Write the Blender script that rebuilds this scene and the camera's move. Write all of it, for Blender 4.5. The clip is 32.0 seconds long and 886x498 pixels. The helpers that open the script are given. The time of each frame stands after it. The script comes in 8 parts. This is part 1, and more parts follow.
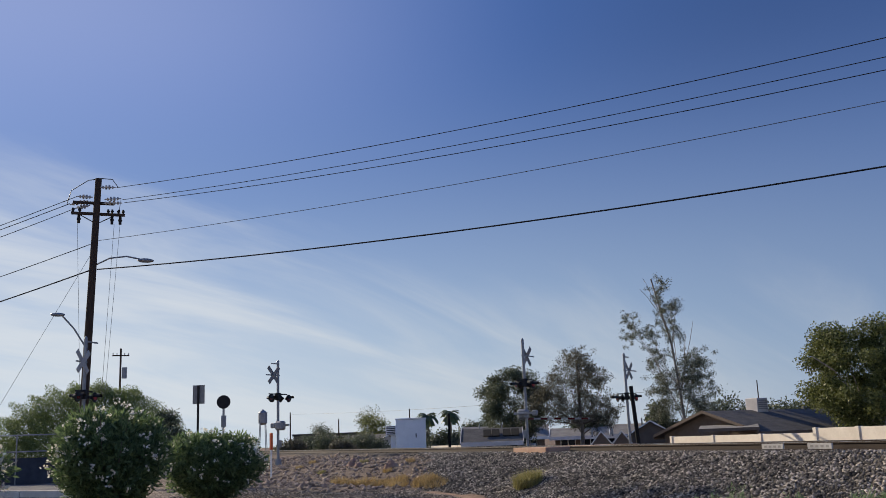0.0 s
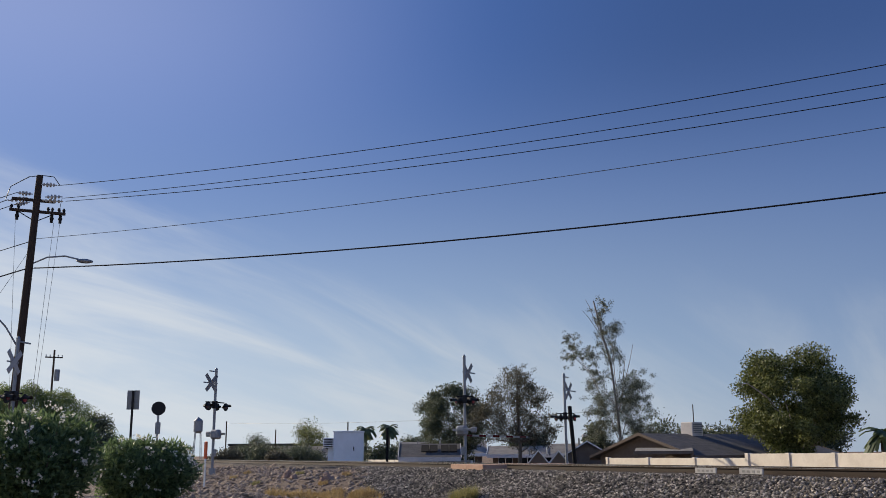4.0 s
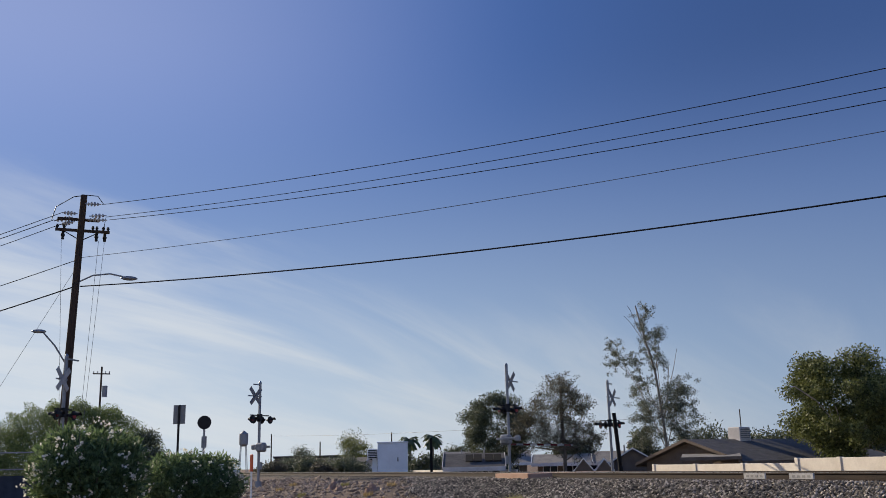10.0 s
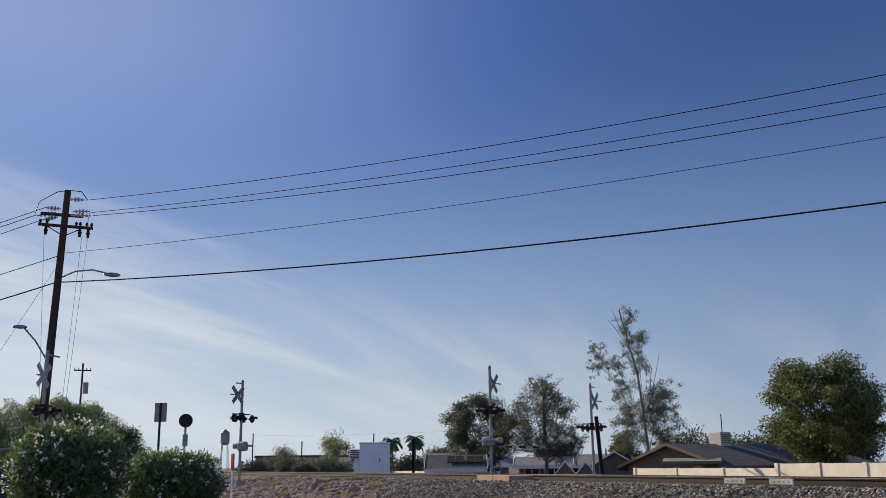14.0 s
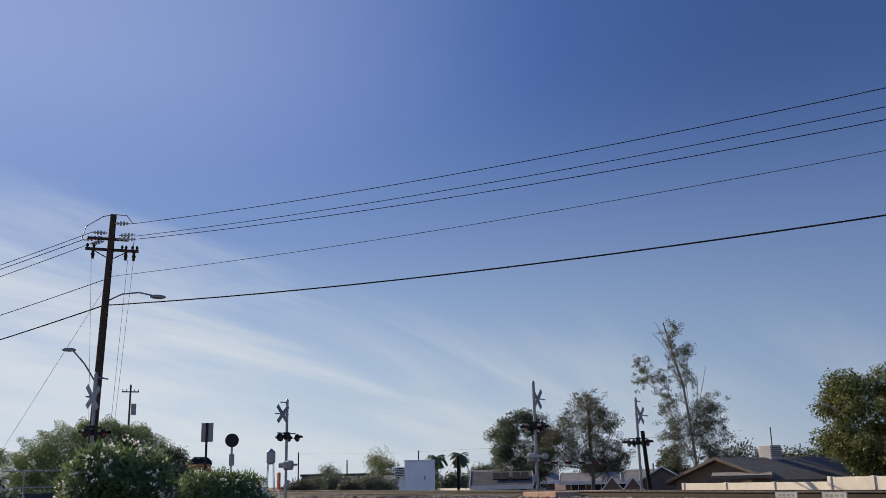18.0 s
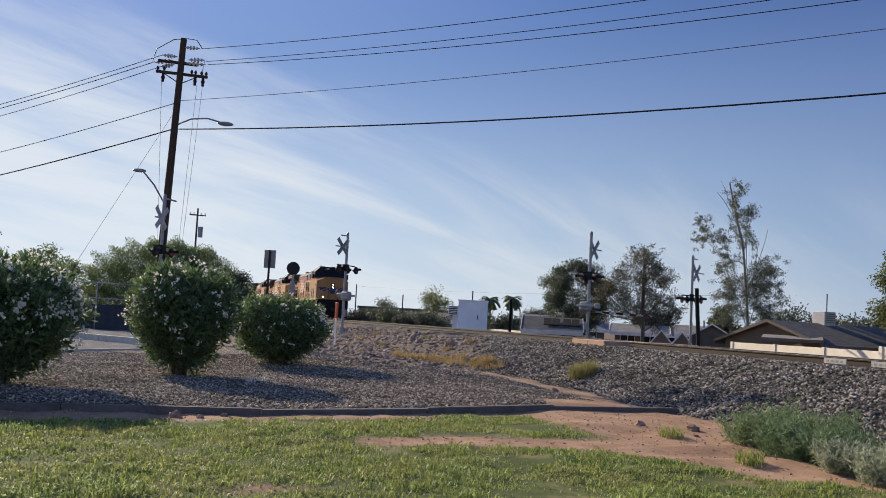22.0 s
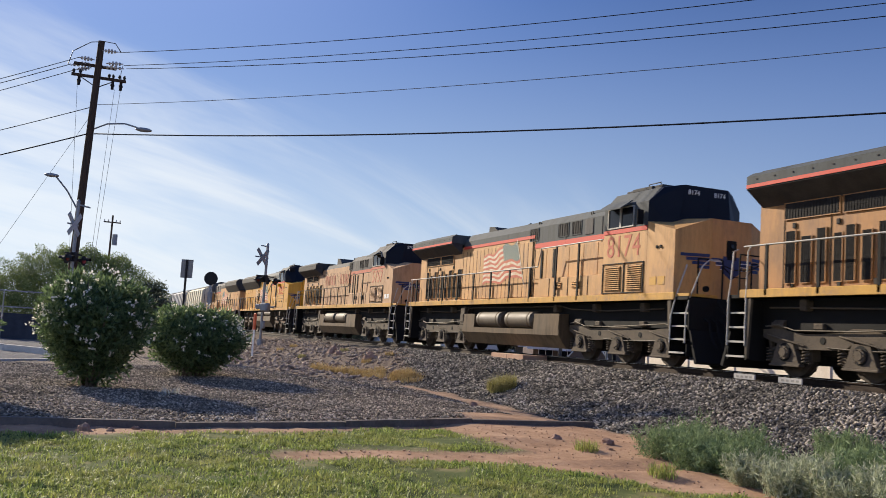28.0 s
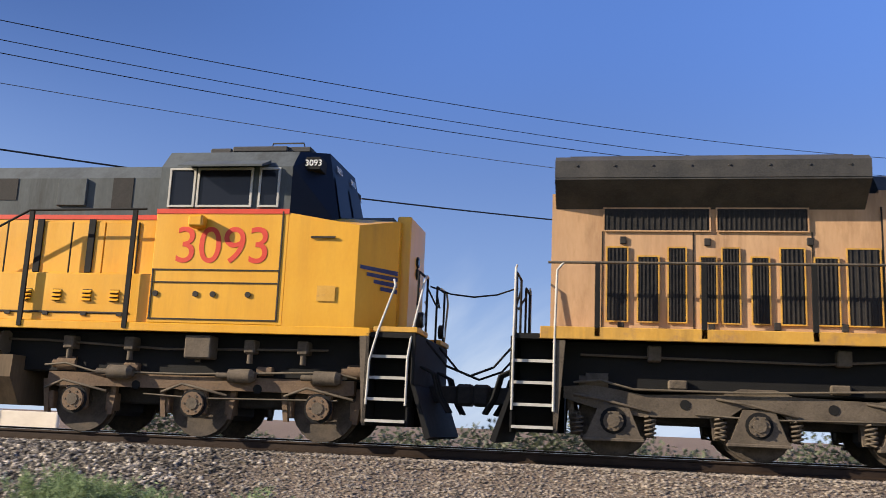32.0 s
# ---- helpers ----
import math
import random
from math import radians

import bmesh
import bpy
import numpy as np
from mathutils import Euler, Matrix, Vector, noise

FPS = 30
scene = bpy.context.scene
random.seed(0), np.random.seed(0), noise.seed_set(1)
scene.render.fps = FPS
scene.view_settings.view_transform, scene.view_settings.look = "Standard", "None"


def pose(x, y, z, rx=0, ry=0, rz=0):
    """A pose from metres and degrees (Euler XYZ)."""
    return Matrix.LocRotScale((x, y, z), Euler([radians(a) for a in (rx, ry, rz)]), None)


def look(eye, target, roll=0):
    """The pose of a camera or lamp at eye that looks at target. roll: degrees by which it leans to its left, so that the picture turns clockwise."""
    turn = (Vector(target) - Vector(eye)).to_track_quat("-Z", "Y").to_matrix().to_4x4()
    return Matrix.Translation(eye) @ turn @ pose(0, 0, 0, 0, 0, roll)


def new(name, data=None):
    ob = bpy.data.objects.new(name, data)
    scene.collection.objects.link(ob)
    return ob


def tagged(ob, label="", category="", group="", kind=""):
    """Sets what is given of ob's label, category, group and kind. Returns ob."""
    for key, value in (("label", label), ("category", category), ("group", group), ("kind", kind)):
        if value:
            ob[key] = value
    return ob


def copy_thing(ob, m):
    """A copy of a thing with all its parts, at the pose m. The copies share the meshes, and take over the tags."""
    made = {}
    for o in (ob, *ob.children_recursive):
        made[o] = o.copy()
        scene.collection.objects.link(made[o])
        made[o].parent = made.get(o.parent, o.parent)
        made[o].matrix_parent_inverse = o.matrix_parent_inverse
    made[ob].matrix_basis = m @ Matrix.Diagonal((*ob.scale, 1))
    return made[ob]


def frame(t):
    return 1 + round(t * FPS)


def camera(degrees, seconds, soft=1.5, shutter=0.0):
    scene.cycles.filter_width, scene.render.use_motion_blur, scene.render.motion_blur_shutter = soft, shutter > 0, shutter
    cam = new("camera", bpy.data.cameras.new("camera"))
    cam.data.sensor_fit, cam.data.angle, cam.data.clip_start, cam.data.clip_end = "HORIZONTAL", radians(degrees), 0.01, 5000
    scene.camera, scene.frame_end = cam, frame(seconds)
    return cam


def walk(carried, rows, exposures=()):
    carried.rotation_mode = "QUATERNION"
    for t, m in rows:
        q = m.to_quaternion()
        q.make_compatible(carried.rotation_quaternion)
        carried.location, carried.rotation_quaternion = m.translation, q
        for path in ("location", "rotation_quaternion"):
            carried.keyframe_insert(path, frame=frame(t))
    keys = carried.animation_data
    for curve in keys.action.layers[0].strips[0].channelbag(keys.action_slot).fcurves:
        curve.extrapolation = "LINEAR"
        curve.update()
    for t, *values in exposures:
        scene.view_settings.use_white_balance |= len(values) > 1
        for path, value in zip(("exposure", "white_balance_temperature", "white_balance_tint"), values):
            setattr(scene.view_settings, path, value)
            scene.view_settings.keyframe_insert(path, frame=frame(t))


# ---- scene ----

# World: x along the track (the train runs towards +x), y across it, z up. The grass at the camera's feet is z = 0.
EYE = 1.6
TRACK_Y = 15.7
RAIL_Z = 1.27
SPEED = 14.3

cam = camera(50.53, 32.0, soft=0.7, shutter=0.1)
PATH = [
    (0, pose(0, 0, EYE, 101.53, 2.12, 69.30)),
    (0.5, pose(0, 0, EYE, 101.63, 1.80, 69.15)),
    (1, pose(0, 0, EYE, 101.64, 1.26, 68.54)),
    (1.5, pose(0, 0, EYE, 101.65, 0.78, 67.56)),
    (2, pose(0, 0, EYE, 101.81, 0.42, 66.53)),
    (2.5, pose(0, 0, EYE, 102.05, 0.35, 65.83)),
    (3, pose(0, 0, EYE, 102.24, 0.37, 65.53)),
    (3.5, pose(0, 0, EYE, 102.31, 0.40, 65.54)),
    (5.5, pose(0, 0, EYE, 102.35, 0.30, 65.75)),
    (6, pose(0, 0, EYE, 102.42, 0.31, 65.88)),
    (6.5, pose(0, 0, EYE, 102.46, 0.37, 66.10)),
    (7, pose(0, 0, EYE, 102.53, 0.45, 66.44)),
    (7.5, pose(0, 0, EYE, 102.65, 0.69, 66.79)),
    (8, pose(0, 0, EYE, 102.84, 0.96, 67.05)),
    (8.5, pose(0, 0, EYE, 103.00, 1.18, 67.29)),
    (9, pose(0, 0, EYE, 103.10, 1.31, 67.54)),
    (9.5, pose(0, 0, EYE, 103.05, 1.36, 67.87)),
    (10, pose(0, 0, EYE, 102.93, 1.25, 68.22)),
    (10.5, pose(0, 0, EYE, 102.72, 1.11, 68.58)),
    (11, pose(0, 0, EYE, 102.52, 0.96, 68.82)),
    (11.5, pose(0, 0, EYE, 102.32, 0.81, 68.78)),
    (12, pose(0, 0, EYE, 102.33, 0.72, 68.40)),
    (12.5, pose(0, 0, EYE, 102.46, 0.67, 67.85)),
    (13, pose(0, 0, EYE, 102.67, 0.63, 67.31)),
    (13.5, pose(0, 0, EYE, 102.88, 0.62, 66.94)),
    (15.5, pose(0, 0, EYE, 103.79, 0.52, 69.01)),
    (16, pose(0, 0, EYE, 104.00, 0.61, 69.61)),
    (16.5, pose(0, 0, EYE, 104.09, 0.85, 69.87)),
    (17, pose(0, 0, EYE, 104.11, 0.98, 69.90)),
    (17.5, pose(0, 0, EYE, 104.10, 1.06, 69.87)),
    (18, pose(0, 0, EYE, 104.02, 1.17, 69.83)),
    (18.5, pose(0, 0, EYE, 103.90, 1.23, 69.78)),
    (19, pose(0, 0, EYE, 103.80, 1.21, 69.67)),
    (19.5, pose(0, 0, EYE, 103.70, 1.18, 69.47)),
    (20, pose(0, 0, EYE, 103.61, 0.96, 69.20)),
    (20.5, pose(0, 0, EYE, 103.07, 0.80, 68.85)),
    (21, pose(0, 0, EYE, 102.38, 0.53, 68.53)),
    (21.5, pose(0, 0, EYE, 99.94, 0.69, 67.43)),
    (21.8, pose(0, 0, EYE, 93.17, -1.45, 68.26)),
    (22, pose(0, 0, EYE, 94.41, -3.12, 72.98)),
    (22.5, pose(0, 0, EYE, 95.16, -2.12, 73.88)),
    (23, pose(0, 0, EYE, 95.02, -4.49, 72.72)),
    (23.5, pose(0, 0, EYE, 94.80, -4.52, 72.13)),
    (24, pose(0, 0, EYE, 94.31, -4.55, 71.29)),
    (24.5, pose(0, 0, EYE, 93.54, -4.19, 69.91)),
    (25, pose(0, 0, EYE, 93.11, -4.39, 68.62)),
    (25.5, pose(0, 0, EYE, 93.07, -4.36, 68.04)),
    (27.5, pose(0, 0, EYE, 94.80, -4.47, 68.05)),
    (28, pose(0, 0, EYE, 95.49, -3.69, 68.11)),
    (28.5, pose(0, 0, EYE, 96.19, -2.81, 67.57)),
    (29, pose(0, 0, EYE, 97.02, -2.32, 66.51)),
    (29.5, pose(0, 0, EYE, 97.86, -2.44, 64.73)),
    (30, pose(0, 0, EYE, 98.78, -3.14, 61.39)),
    (30.5, pose(0, 0, EYE, 99.55, -3.83, 56.53)),
    (31, pose(0, 0, EYE, 99.98, -4.18, 47.03)),
    (31.3, pose(0, 0, EYE, 100.27, -3.60, 37.80)),
    (31.5, pose(0, 0, EYE, 100.46, -3.62, 30.77)),
    (31.7, pose(0, 0, EYE, 100.55, -2.89, 22.76)),
    (32, pose(0, 0, EYE, 100.72, -2.40, 9.90)),
]

walk(cam, PATH, exposures=((0, 0.22), (20.8, 0.22), (22.2, 0.42), (25, 0.42), (28, 0.57), (30.5, 0.57), (31.3, 0.85), (32, 0.92)))

# ---- sky and sun ----
SUN_AZ, SUN_EL = radians(-112.7), radians(24)
sun_way = Vector((math.sin(SUN_AZ) * math.cos(SUN_EL), math.cos(SUN_AZ) * math.cos(SUN_EL), math.sin(SUN_EL)))
world = bpy.data.worlds.new("sky")
scene.world = world
world.use_nodes = True


def build_sky():
    nt = world.node_tree
    nt.nodes.clear()
    n, l = nt.nodes, nt.links

    def val(op, a, b=None, c=None, clamp=False):
        m = n.new("ShaderNodeMath")
        m.operation, m.use_clamp = op, clamp
        for i, x in enumerate((a, b, c)):
            if x is None:
                continue
            if isinstance(x, (int, float)):
                m.inputs[i].default_value = x
            else:
                l.new(x, m.inputs[i])
        return m.outputs[0]

    def ease(x, a, b, lo, hi):
        m = n.new("ShaderNodeMapRange")
        m.interpolation_type = "SMOOTHSTEP"
        l.new(x, m.inputs["Value"])
        for k, v in zip(("From Min", "From Max", "To Min", "To Max"), (a, b, lo, hi)):
            m.inputs[k].default_value = v
        return m.outputs[0]

    def blend(fac, a, b, mode="MIX"):
        x = n.new("ShaderNodeMix")
        x.data_type, x.blend_type = "RGBA", mode
        for k, v in (("Factor", fac), ("A", a), ("B", b)):
            if isinstance(v, (int, float)):
                x.inputs[k].default_value = v
            elif isinstance(v, tuple):
                x.inputs[k].default_value = (*v, 1)
            else:
                l.new(v, x.inputs[k])
        return x.outputs["Result"]
    sky = n.new("ShaderNodeTexSky")
    sky.sky_type, sky.sun_disc = "NISHITA", False
    sky.sun_elevation, sky.sun_rotation = SUN_EL, SUN_AZ
    sky.air_density, sky.dust_density, sky.ozone_density = 1.0, 0.3, 3.5
    tc = n.new("ShaderNodeTexCoord")
    sep = n.new("ShaderNodeSeparateXYZ")
    l.new(tc.outputs["Generated"], sep.inputs[0])
    x, y, z = sep.outputs
    # how near the sun a way of the sky lies
    near = val("ADD", val("ADD", val("MULTIPLY", x, sun_way.x), val("MULTIPLY", y, sun_way.y)), val("MULTIPLY", z, sun_way.z))
    col = blend(1.0, sky.outputs[0], SKY_TINT, "MULTIPLY")
    col = blend(0.6, col, SKY_BLUE)
    # the high sky pales towards the sun and deepens away from it
    glow = val("MULTIPLY", val("ADD", ease(near, 0.5, 0.97, 0.0, 0.45), ease(near, -0.1, 0.42, 0.22, -0.22)), ease(z, 0.24, 0.42, 0.0, 1.0))
    col = blend(1.0, col, val("ADD", glow, 1.0), "MULTIPLY")
    col = blend(val("MULTIPLY", ease(near, 0.68, 1.0, 0.0, 0.5), ease(z, 0.22, 0.44, 0.0, 1.0)), col, SUN_HAZE)
    # pale haze towards the horizon
    haze = val("MULTIPLY", val("POWER", ease(z, 0.0, 0.5, 1.0, 0.0), 1.8), ease(near, 0.0, 0.8, 0.45, 1.0))
    col = blend(val("MULTIPLY", haze, 0.85), col, HAZE)
    # thin cirrus veil, higher towards the sun, streaked along its drift
    h = val("ADD", val("MAXIMUM", z, 0.0), 0.3)
    a, b = math.cos(DRIFT), math.sin(DRIFT)
    along = val("DIVIDE", val("ADD", val("MULTIPLY", x, a), val("MULTIPLY", y, b)), h)
    across = val("DIVIDE", val("SUBTRACT", val("MULTIPLY", y, a), val("MULTIPLY", x, b)), h)
    comb = n.new("ShaderNodeCombineXYZ")
    l.new(val("MULTIPLY", along, 0.5), comb.inputs[0])
    l.new(val("MULTIPLY", across, 2.0), comb.inputs[1])
    t1 = n.new("ShaderNodeTexNoise")
    t1.inputs["Scale"].default_value, t1.inputs["Detail"].default_value, t1.inputs["Roughness"].default_value = 1.9, 10, 0.58
    t1.inputs["Distortion"].default_value = 0.5
    l.new(comb.outputs[0], t1.inputs["Vector"])
    edge = ease(y, -0.25, 0.6, 0.27, 0.12)
    over = val("ADD", val("SUBTRACT", z, edge), val("MULTIPLY", val("SUBTRACT", t1.outputs[0], 0.5), -0.2))
    veil = val("MULTIPLY", ease(over, -0.1, 0.05, 1.0, 0.0), ease(t1.outputs[0], 0.3, 0.62, 0.45, 1.0))
    veil = val("MULTIPLY", veil, ease(y, 0.1, 0.75, 0.75, 0.35))
    col = blend(veil, col, CLOUD)
    # brighter towards the sun along y; added brightening towards +x, away from it
    col = blend(1.0, col, ease(y, -0.05, 0.7, 1.08, 0.9), "MULTIPLY")
    col = blend(1.0, col, ease(x, -0.1, 0.4, 1.0, 1.2), "MULTIPLY")
    bg = n.new("ShaderNodeBackground")
    bg.inputs["Strength"].default_value = 0.05
    l.new(col, bg.inputs["Color"])
    out = n.new("ShaderNodeOutputWorld")
    l.new(bg.outputs[0], out.inputs["Surface"])


SKY_TINT = (0.72, 0.86, 1.22)
SKY_BLUE = (1.3, 2.75, 7.7)
SUN_HAZE = (6.6, 7.3, 10.4)
HAZE = (8.0, 10.2, 12.4)
CLOUD = (11.6, 12.1, 12.5)
DRIFT = radians(118)
sun = new("sun", bpy.data.lights.new("sun", "SUN"))
sun.data.energy, sun.data.angle, sun.data.color = 5.0, radians(0.5), (1.0, 0.87, 0.69)
sun.matrix_world = look(sun_way * 50, (0, 0, 0))
build_sky()

# ---- materials ----


def node_mat(name):
    m = bpy.data.materials.new(name)
    m.use_nodes = True
    return m, m.node_tree.nodes, m.node_tree.links, m.node_tree.nodes["Principled BSDF"]


def surface(name, a, b, scale=4.0, rough=0.7, metal=0.0, bump=0.15, fine=40.0, stretch=(1, 1, 1), spots=None, vary=0.0,
            sub=0.0, rough_var=0.15, streaks=None):
    """Two colours mixed by coarse and fine noise, optional third colour in spots, fine relief; vary: by piece."""
    m, n, l, p = node_mat(name)
    tc = n.new("ShaderNodeTexCoord")
    mp = n.new("ShaderNodeMapping")
    mp.inputs["Scale"].default_value = stretch
    l.new(tc.outputs["Object"], mp.inputs[0])
    big = n.new("ShaderNodeTexNoise")
    big.inputs["Scale"].default_value, big.inputs["Detail"].default_value = scale, 6
    big.inputs["Roughness"].default_value = 0.65
    small = n.new("ShaderNodeTexNoise")
    small.inputs["Scale"].default_value, small.inputs["Detail"].default_value = fine, 4
    for t in (big, small):
        l.new(mp.outputs[0], t.inputs["Vector"])
    ramp = n.new("ShaderNodeValToRGB")
    ramp.color_ramp.elements[0].position, ramp.color_ramp.elements[1].position = 0.32, 0.68
    ramp.color_ramp.elements[0].color, ramp.color_ramp.elements[1].color = (*a, 1), (*b, 1)
    add = n.new("ShaderNodeMath")
    add.operation = "MULTIPLY_ADD"
    add.inputs[1].default_value, add.inputs[2].default_value = 0.35, -0.175
    l.new(small.outputs[0], add.inputs[0])
    mix = n.new("ShaderNodeMath")
    l.new(big.outputs[0], mix.inputs[0])
    l.new(add.outputs[0], mix.inputs[1])
    if vary:
        oi = n.new("ShaderNodeObjectInfo")
        va = n.new("ShaderNodeMath")
        va.operation = "MULTIPLY_ADD"
        va.inputs[1].default_value, va.inputs[2].default_value = vary, -vary / 2
        l.new(oi.outputs["Random"], va.inputs[0])
        m2 = n.new("ShaderNodeMath")
        l.new(mix.outputs[0], m2.inputs[0])
        l.new(va.outputs[0], m2.inputs[1])
        mix = m2
    l.new(mix.outputs[0], ramp.inputs[0])
    col = ramp.outputs[0]
    if spots:
        c, amount, sc = spots
        sp = n.new("ShaderNodeTexNoise")
        sp.inputs["Scale"].default_value, sp.inputs["Detail"].default_value, sp.inputs["Roughness"].default_value = sc, 8, 0.7
        l.new(mp.outputs[0], sp.inputs["Vector"])
        r2 = n.new("ShaderNodeValToRGB")
        r2.color_ramp.elements[0].position, r2.color_ramp.elements[1].position = 1 - amount - 0.08, 1 - amount + 0.1
        l.new(sp.outputs[0], r2.inputs[0])
        mx = n.new("ShaderNodeMix")
        mx.data_type = "RGBA"
        l.new(r2.outputs[0], mx.inputs["Factor"])
        l.new(col, mx.inputs["A"])
        mx.inputs["B"].default_value = (*c, 1)
        col = mx.outputs["Result"]
    if streaks:
        # dirt run down in thin upright streaks, gathered in patches
        c, amount = streaks
        m3 = n.new("ShaderNodeMapping")
        m3.inputs["Scale"].default_value = (3.2, 3.2, 0.3)
        l.new(tc.outputs["Object"], m3.inputs[0])
        run = n.new("ShaderNodeTexNoise")
        run.inputs["Scale"].default_value, run.inputs["Detail"].default_value, run.inputs["Roughness"].default_value = 1.0, 6, 0.7
        l.new(m3.outputs[0], run.inputs["Vector"])
        patch = n.new("ShaderNodeTexNoise")
        patch.inputs["Scale"].default_value, patch.inputs["Detail"].default_value = 0.55, 4
        l.new(tc.outputs["Object"], patch.inputs["Vector"])
        pr = n.new("ShaderNodeMapRange")
        pr.inputs["From Min"].default_value, pr.inputs["From Max"].default_value = 0.35, 0.68
        l.new(patch.outputs[0], pr.inputs["Value"])
        sr = n.new("ShaderNodeMapRange")
        sr.inputs["From Min"].default_value, sr.inputs["From Max"].default_value = 0.44, 0.7
        l.new(run.outputs[0], sr.inputs["Value"])
        mu = n.new("ShaderNodeMath")
        mu.operation = "MULTIPLY"
        l.new(pr.outputs[0], mu.inputs[0])
        l.new(sr.outputs[0], mu.inputs[1])
        mu2 = n.new("ShaderNodeMath")
        mu2.operation = "MULTIPLY"
        mu2.inputs[1].default_value = amount
        l.new(mu.outputs[0], mu2.inputs[0])
        mx2 = n.new("ShaderNodeMix")
        mx2.data_type = "RGBA"
        l.new(mu2.outputs[0], mx2.inputs["Factor"])
        l.new(col, mx2.inputs["A"])
        mx2.inputs["B"].default_value = (*c, 1)
        col = mx2.outputs["Result"]
    l.new(col, p.inputs["Base Color"])
    rr = n.new("ShaderNodeMapRange")
    rr.inputs["To Min"].default_value, rr.inputs["To Max"].default_value = max(0.03, rough - rough_var), min(1, rough + rough_var)
    l.new(big.outputs[0], rr.inputs["Value"])
    l.new(rr.outputs[0], p.inputs["Roughness"])
    p.inputs["Metallic"].default_value = metal
    p.inputs["Specular IOR Level"].default_value = 0.3 if sub or rough >= 0.5 else 0.5
    if bump:
        bp = n.new("ShaderNodeBump")
        bp.inputs["Strength"].default_value, bp.inputs["Distance"].default_value = bump, 0.02
        l.new(small.outputs[0], bp.inputs["Height"])
        l.new(bp.outputs[0], p.inputs["Normal"])
    return m


def leaf_mat(name, a, b, rough=0.5, trans=0.25, patch=None):
    """Leaves: each loose leaf takes its own shade between a and b, with some light through it."""
    m, n, l, p = node_mat(name)
    g = n.new("ShaderNodeNewGeometry")
    r = n.new("ShaderNodeValToRGB")
    r.color_ramp.elements[0].color, r.color_ramp.elements[1].color = (*a, 1), (*b, 1)
    l.new(g.outputs["Random Per Island"], r.inputs[0])
    col = r.outputs[0]
    if patch:
        tc = n.new("ShaderNodeTexCoord")
        no = n.new("ShaderNodeTexNoise")
        no.inputs["Scale"].default_value, no.inputs["Detail"].default_value, no.inputs["Roughness"].default_value = 0.9, 8, 0.7
        l.new(tc.outputs["Object"], no.inputs["Vector"])
        mr = n.new("ShaderNodeMapRange")
        mr.inputs["From Min"].default_value, mr.inputs["From Max"].default_value, mr.inputs["To Max"].default_value = 0.4, 0.68, 0.75
        l.new(no.outputs[0], mr.inputs["Value"])
        mx = n.new("ShaderNodeMix")
        mx.data_type = "RGBA"
        l.new(mr.outputs[0], mx.inputs["Factor"])
        l.new(col, mx.inputs["A"])
        mx.inputs["B"].default_value = (*patch, 1)
        col = mx.outputs["Result"]
    l.new(col, p.inputs["Base Color"])
    p.inputs["Roughness"].default_value = rough
    p.inputs["Specular IOR Level"].default_value = 0.3
    tr = n.new("ShaderNodeBsdfTranslucent")
    l.new(col, tr.inputs["Color"])
    ms = n.new("ShaderNodeMixShader")
    ms.inputs[0].default_value = trans
    l.new(p.outputs[0], ms.inputs[1])
    l.new(tr.outputs[0], ms.inputs[2])
    l.new(ms.outputs[0], n["Material Output"].inputs["Surface"])
    return m


def stone_mat(name, a, b, c):
    """Loose stones: each takes its own shade, most of them between a and b, a few up to c."""
    m, n, l, p = node_mat(name)
    g = n.new("ShaderNodeNewGeometry")
    r = n.new("ShaderNodeValToRGB")
    r.color_ramp.elements.new(0.68)
    for e, (pos, col) in zip(r.color_ramp.elements, ((0.0, a), (0.68, b), (1.0, c))):
        e.position, e.color = pos, (*col, 1)
    l.new(g.outputs["Random Per Island"], r.inputs[0])
    tc = n.new("ShaderNodeTexCoord")
    no = n.new("ShaderNodeTexNoise")
    no.inputs["Scale"].default_value, no.inputs["Detail"].default_value = 0.8, 5
    l.new(tc.outputs["Object"], no.inputs["Vector"])
    mr = n.new("ShaderNodeMapRange")
    for k, v in zip(("From Min", "From Max", "To Min", "To Max"), (0.35, 0.65, 0.75, 1.25)):
        mr.inputs[k].default_value = v
    l.new(no.outputs[0], mr.inputs["Value"])
    mx = n.new("ShaderNodeMix")
    mx.data_type, mx.blend_type = "RGBA", "MULTIPLY"
    mx.inputs["Factor"].default_value = 1.0
    l.new(r.outputs[0], mx.inputs["A"])
    l.new(mr.outputs[0], mx.inputs["B"])
    l.new(mx.outputs["Result"], p.inputs["Base Color"])
    p.inputs["Roughness"].default_value = 0.9
    p.inputs["Specular IOR Level"].default_value = 0.25
    return m


def glow_mat(name, col, strength):
    m, n, l, p = node_mat(name)
    p.inputs["Base Color"].default_value = (*col, 1)
    p.inputs["Emission Color"].default_value = (*col, 1)
    p.inputs["Emission Strength"].default_value = strength
    return m


def glass_mat(name, tint=(0.02, 0.025, 0.03), rough=0.06, spec=0.35):
    m, n, l, p = node_mat(name)
    p.inputs["Base Color"].default_value = (*tint, 1)
    p.inputs["Roughness"].default_value = rough
    p.inputs["Specular IOR Level"].default_value = spec
    return m


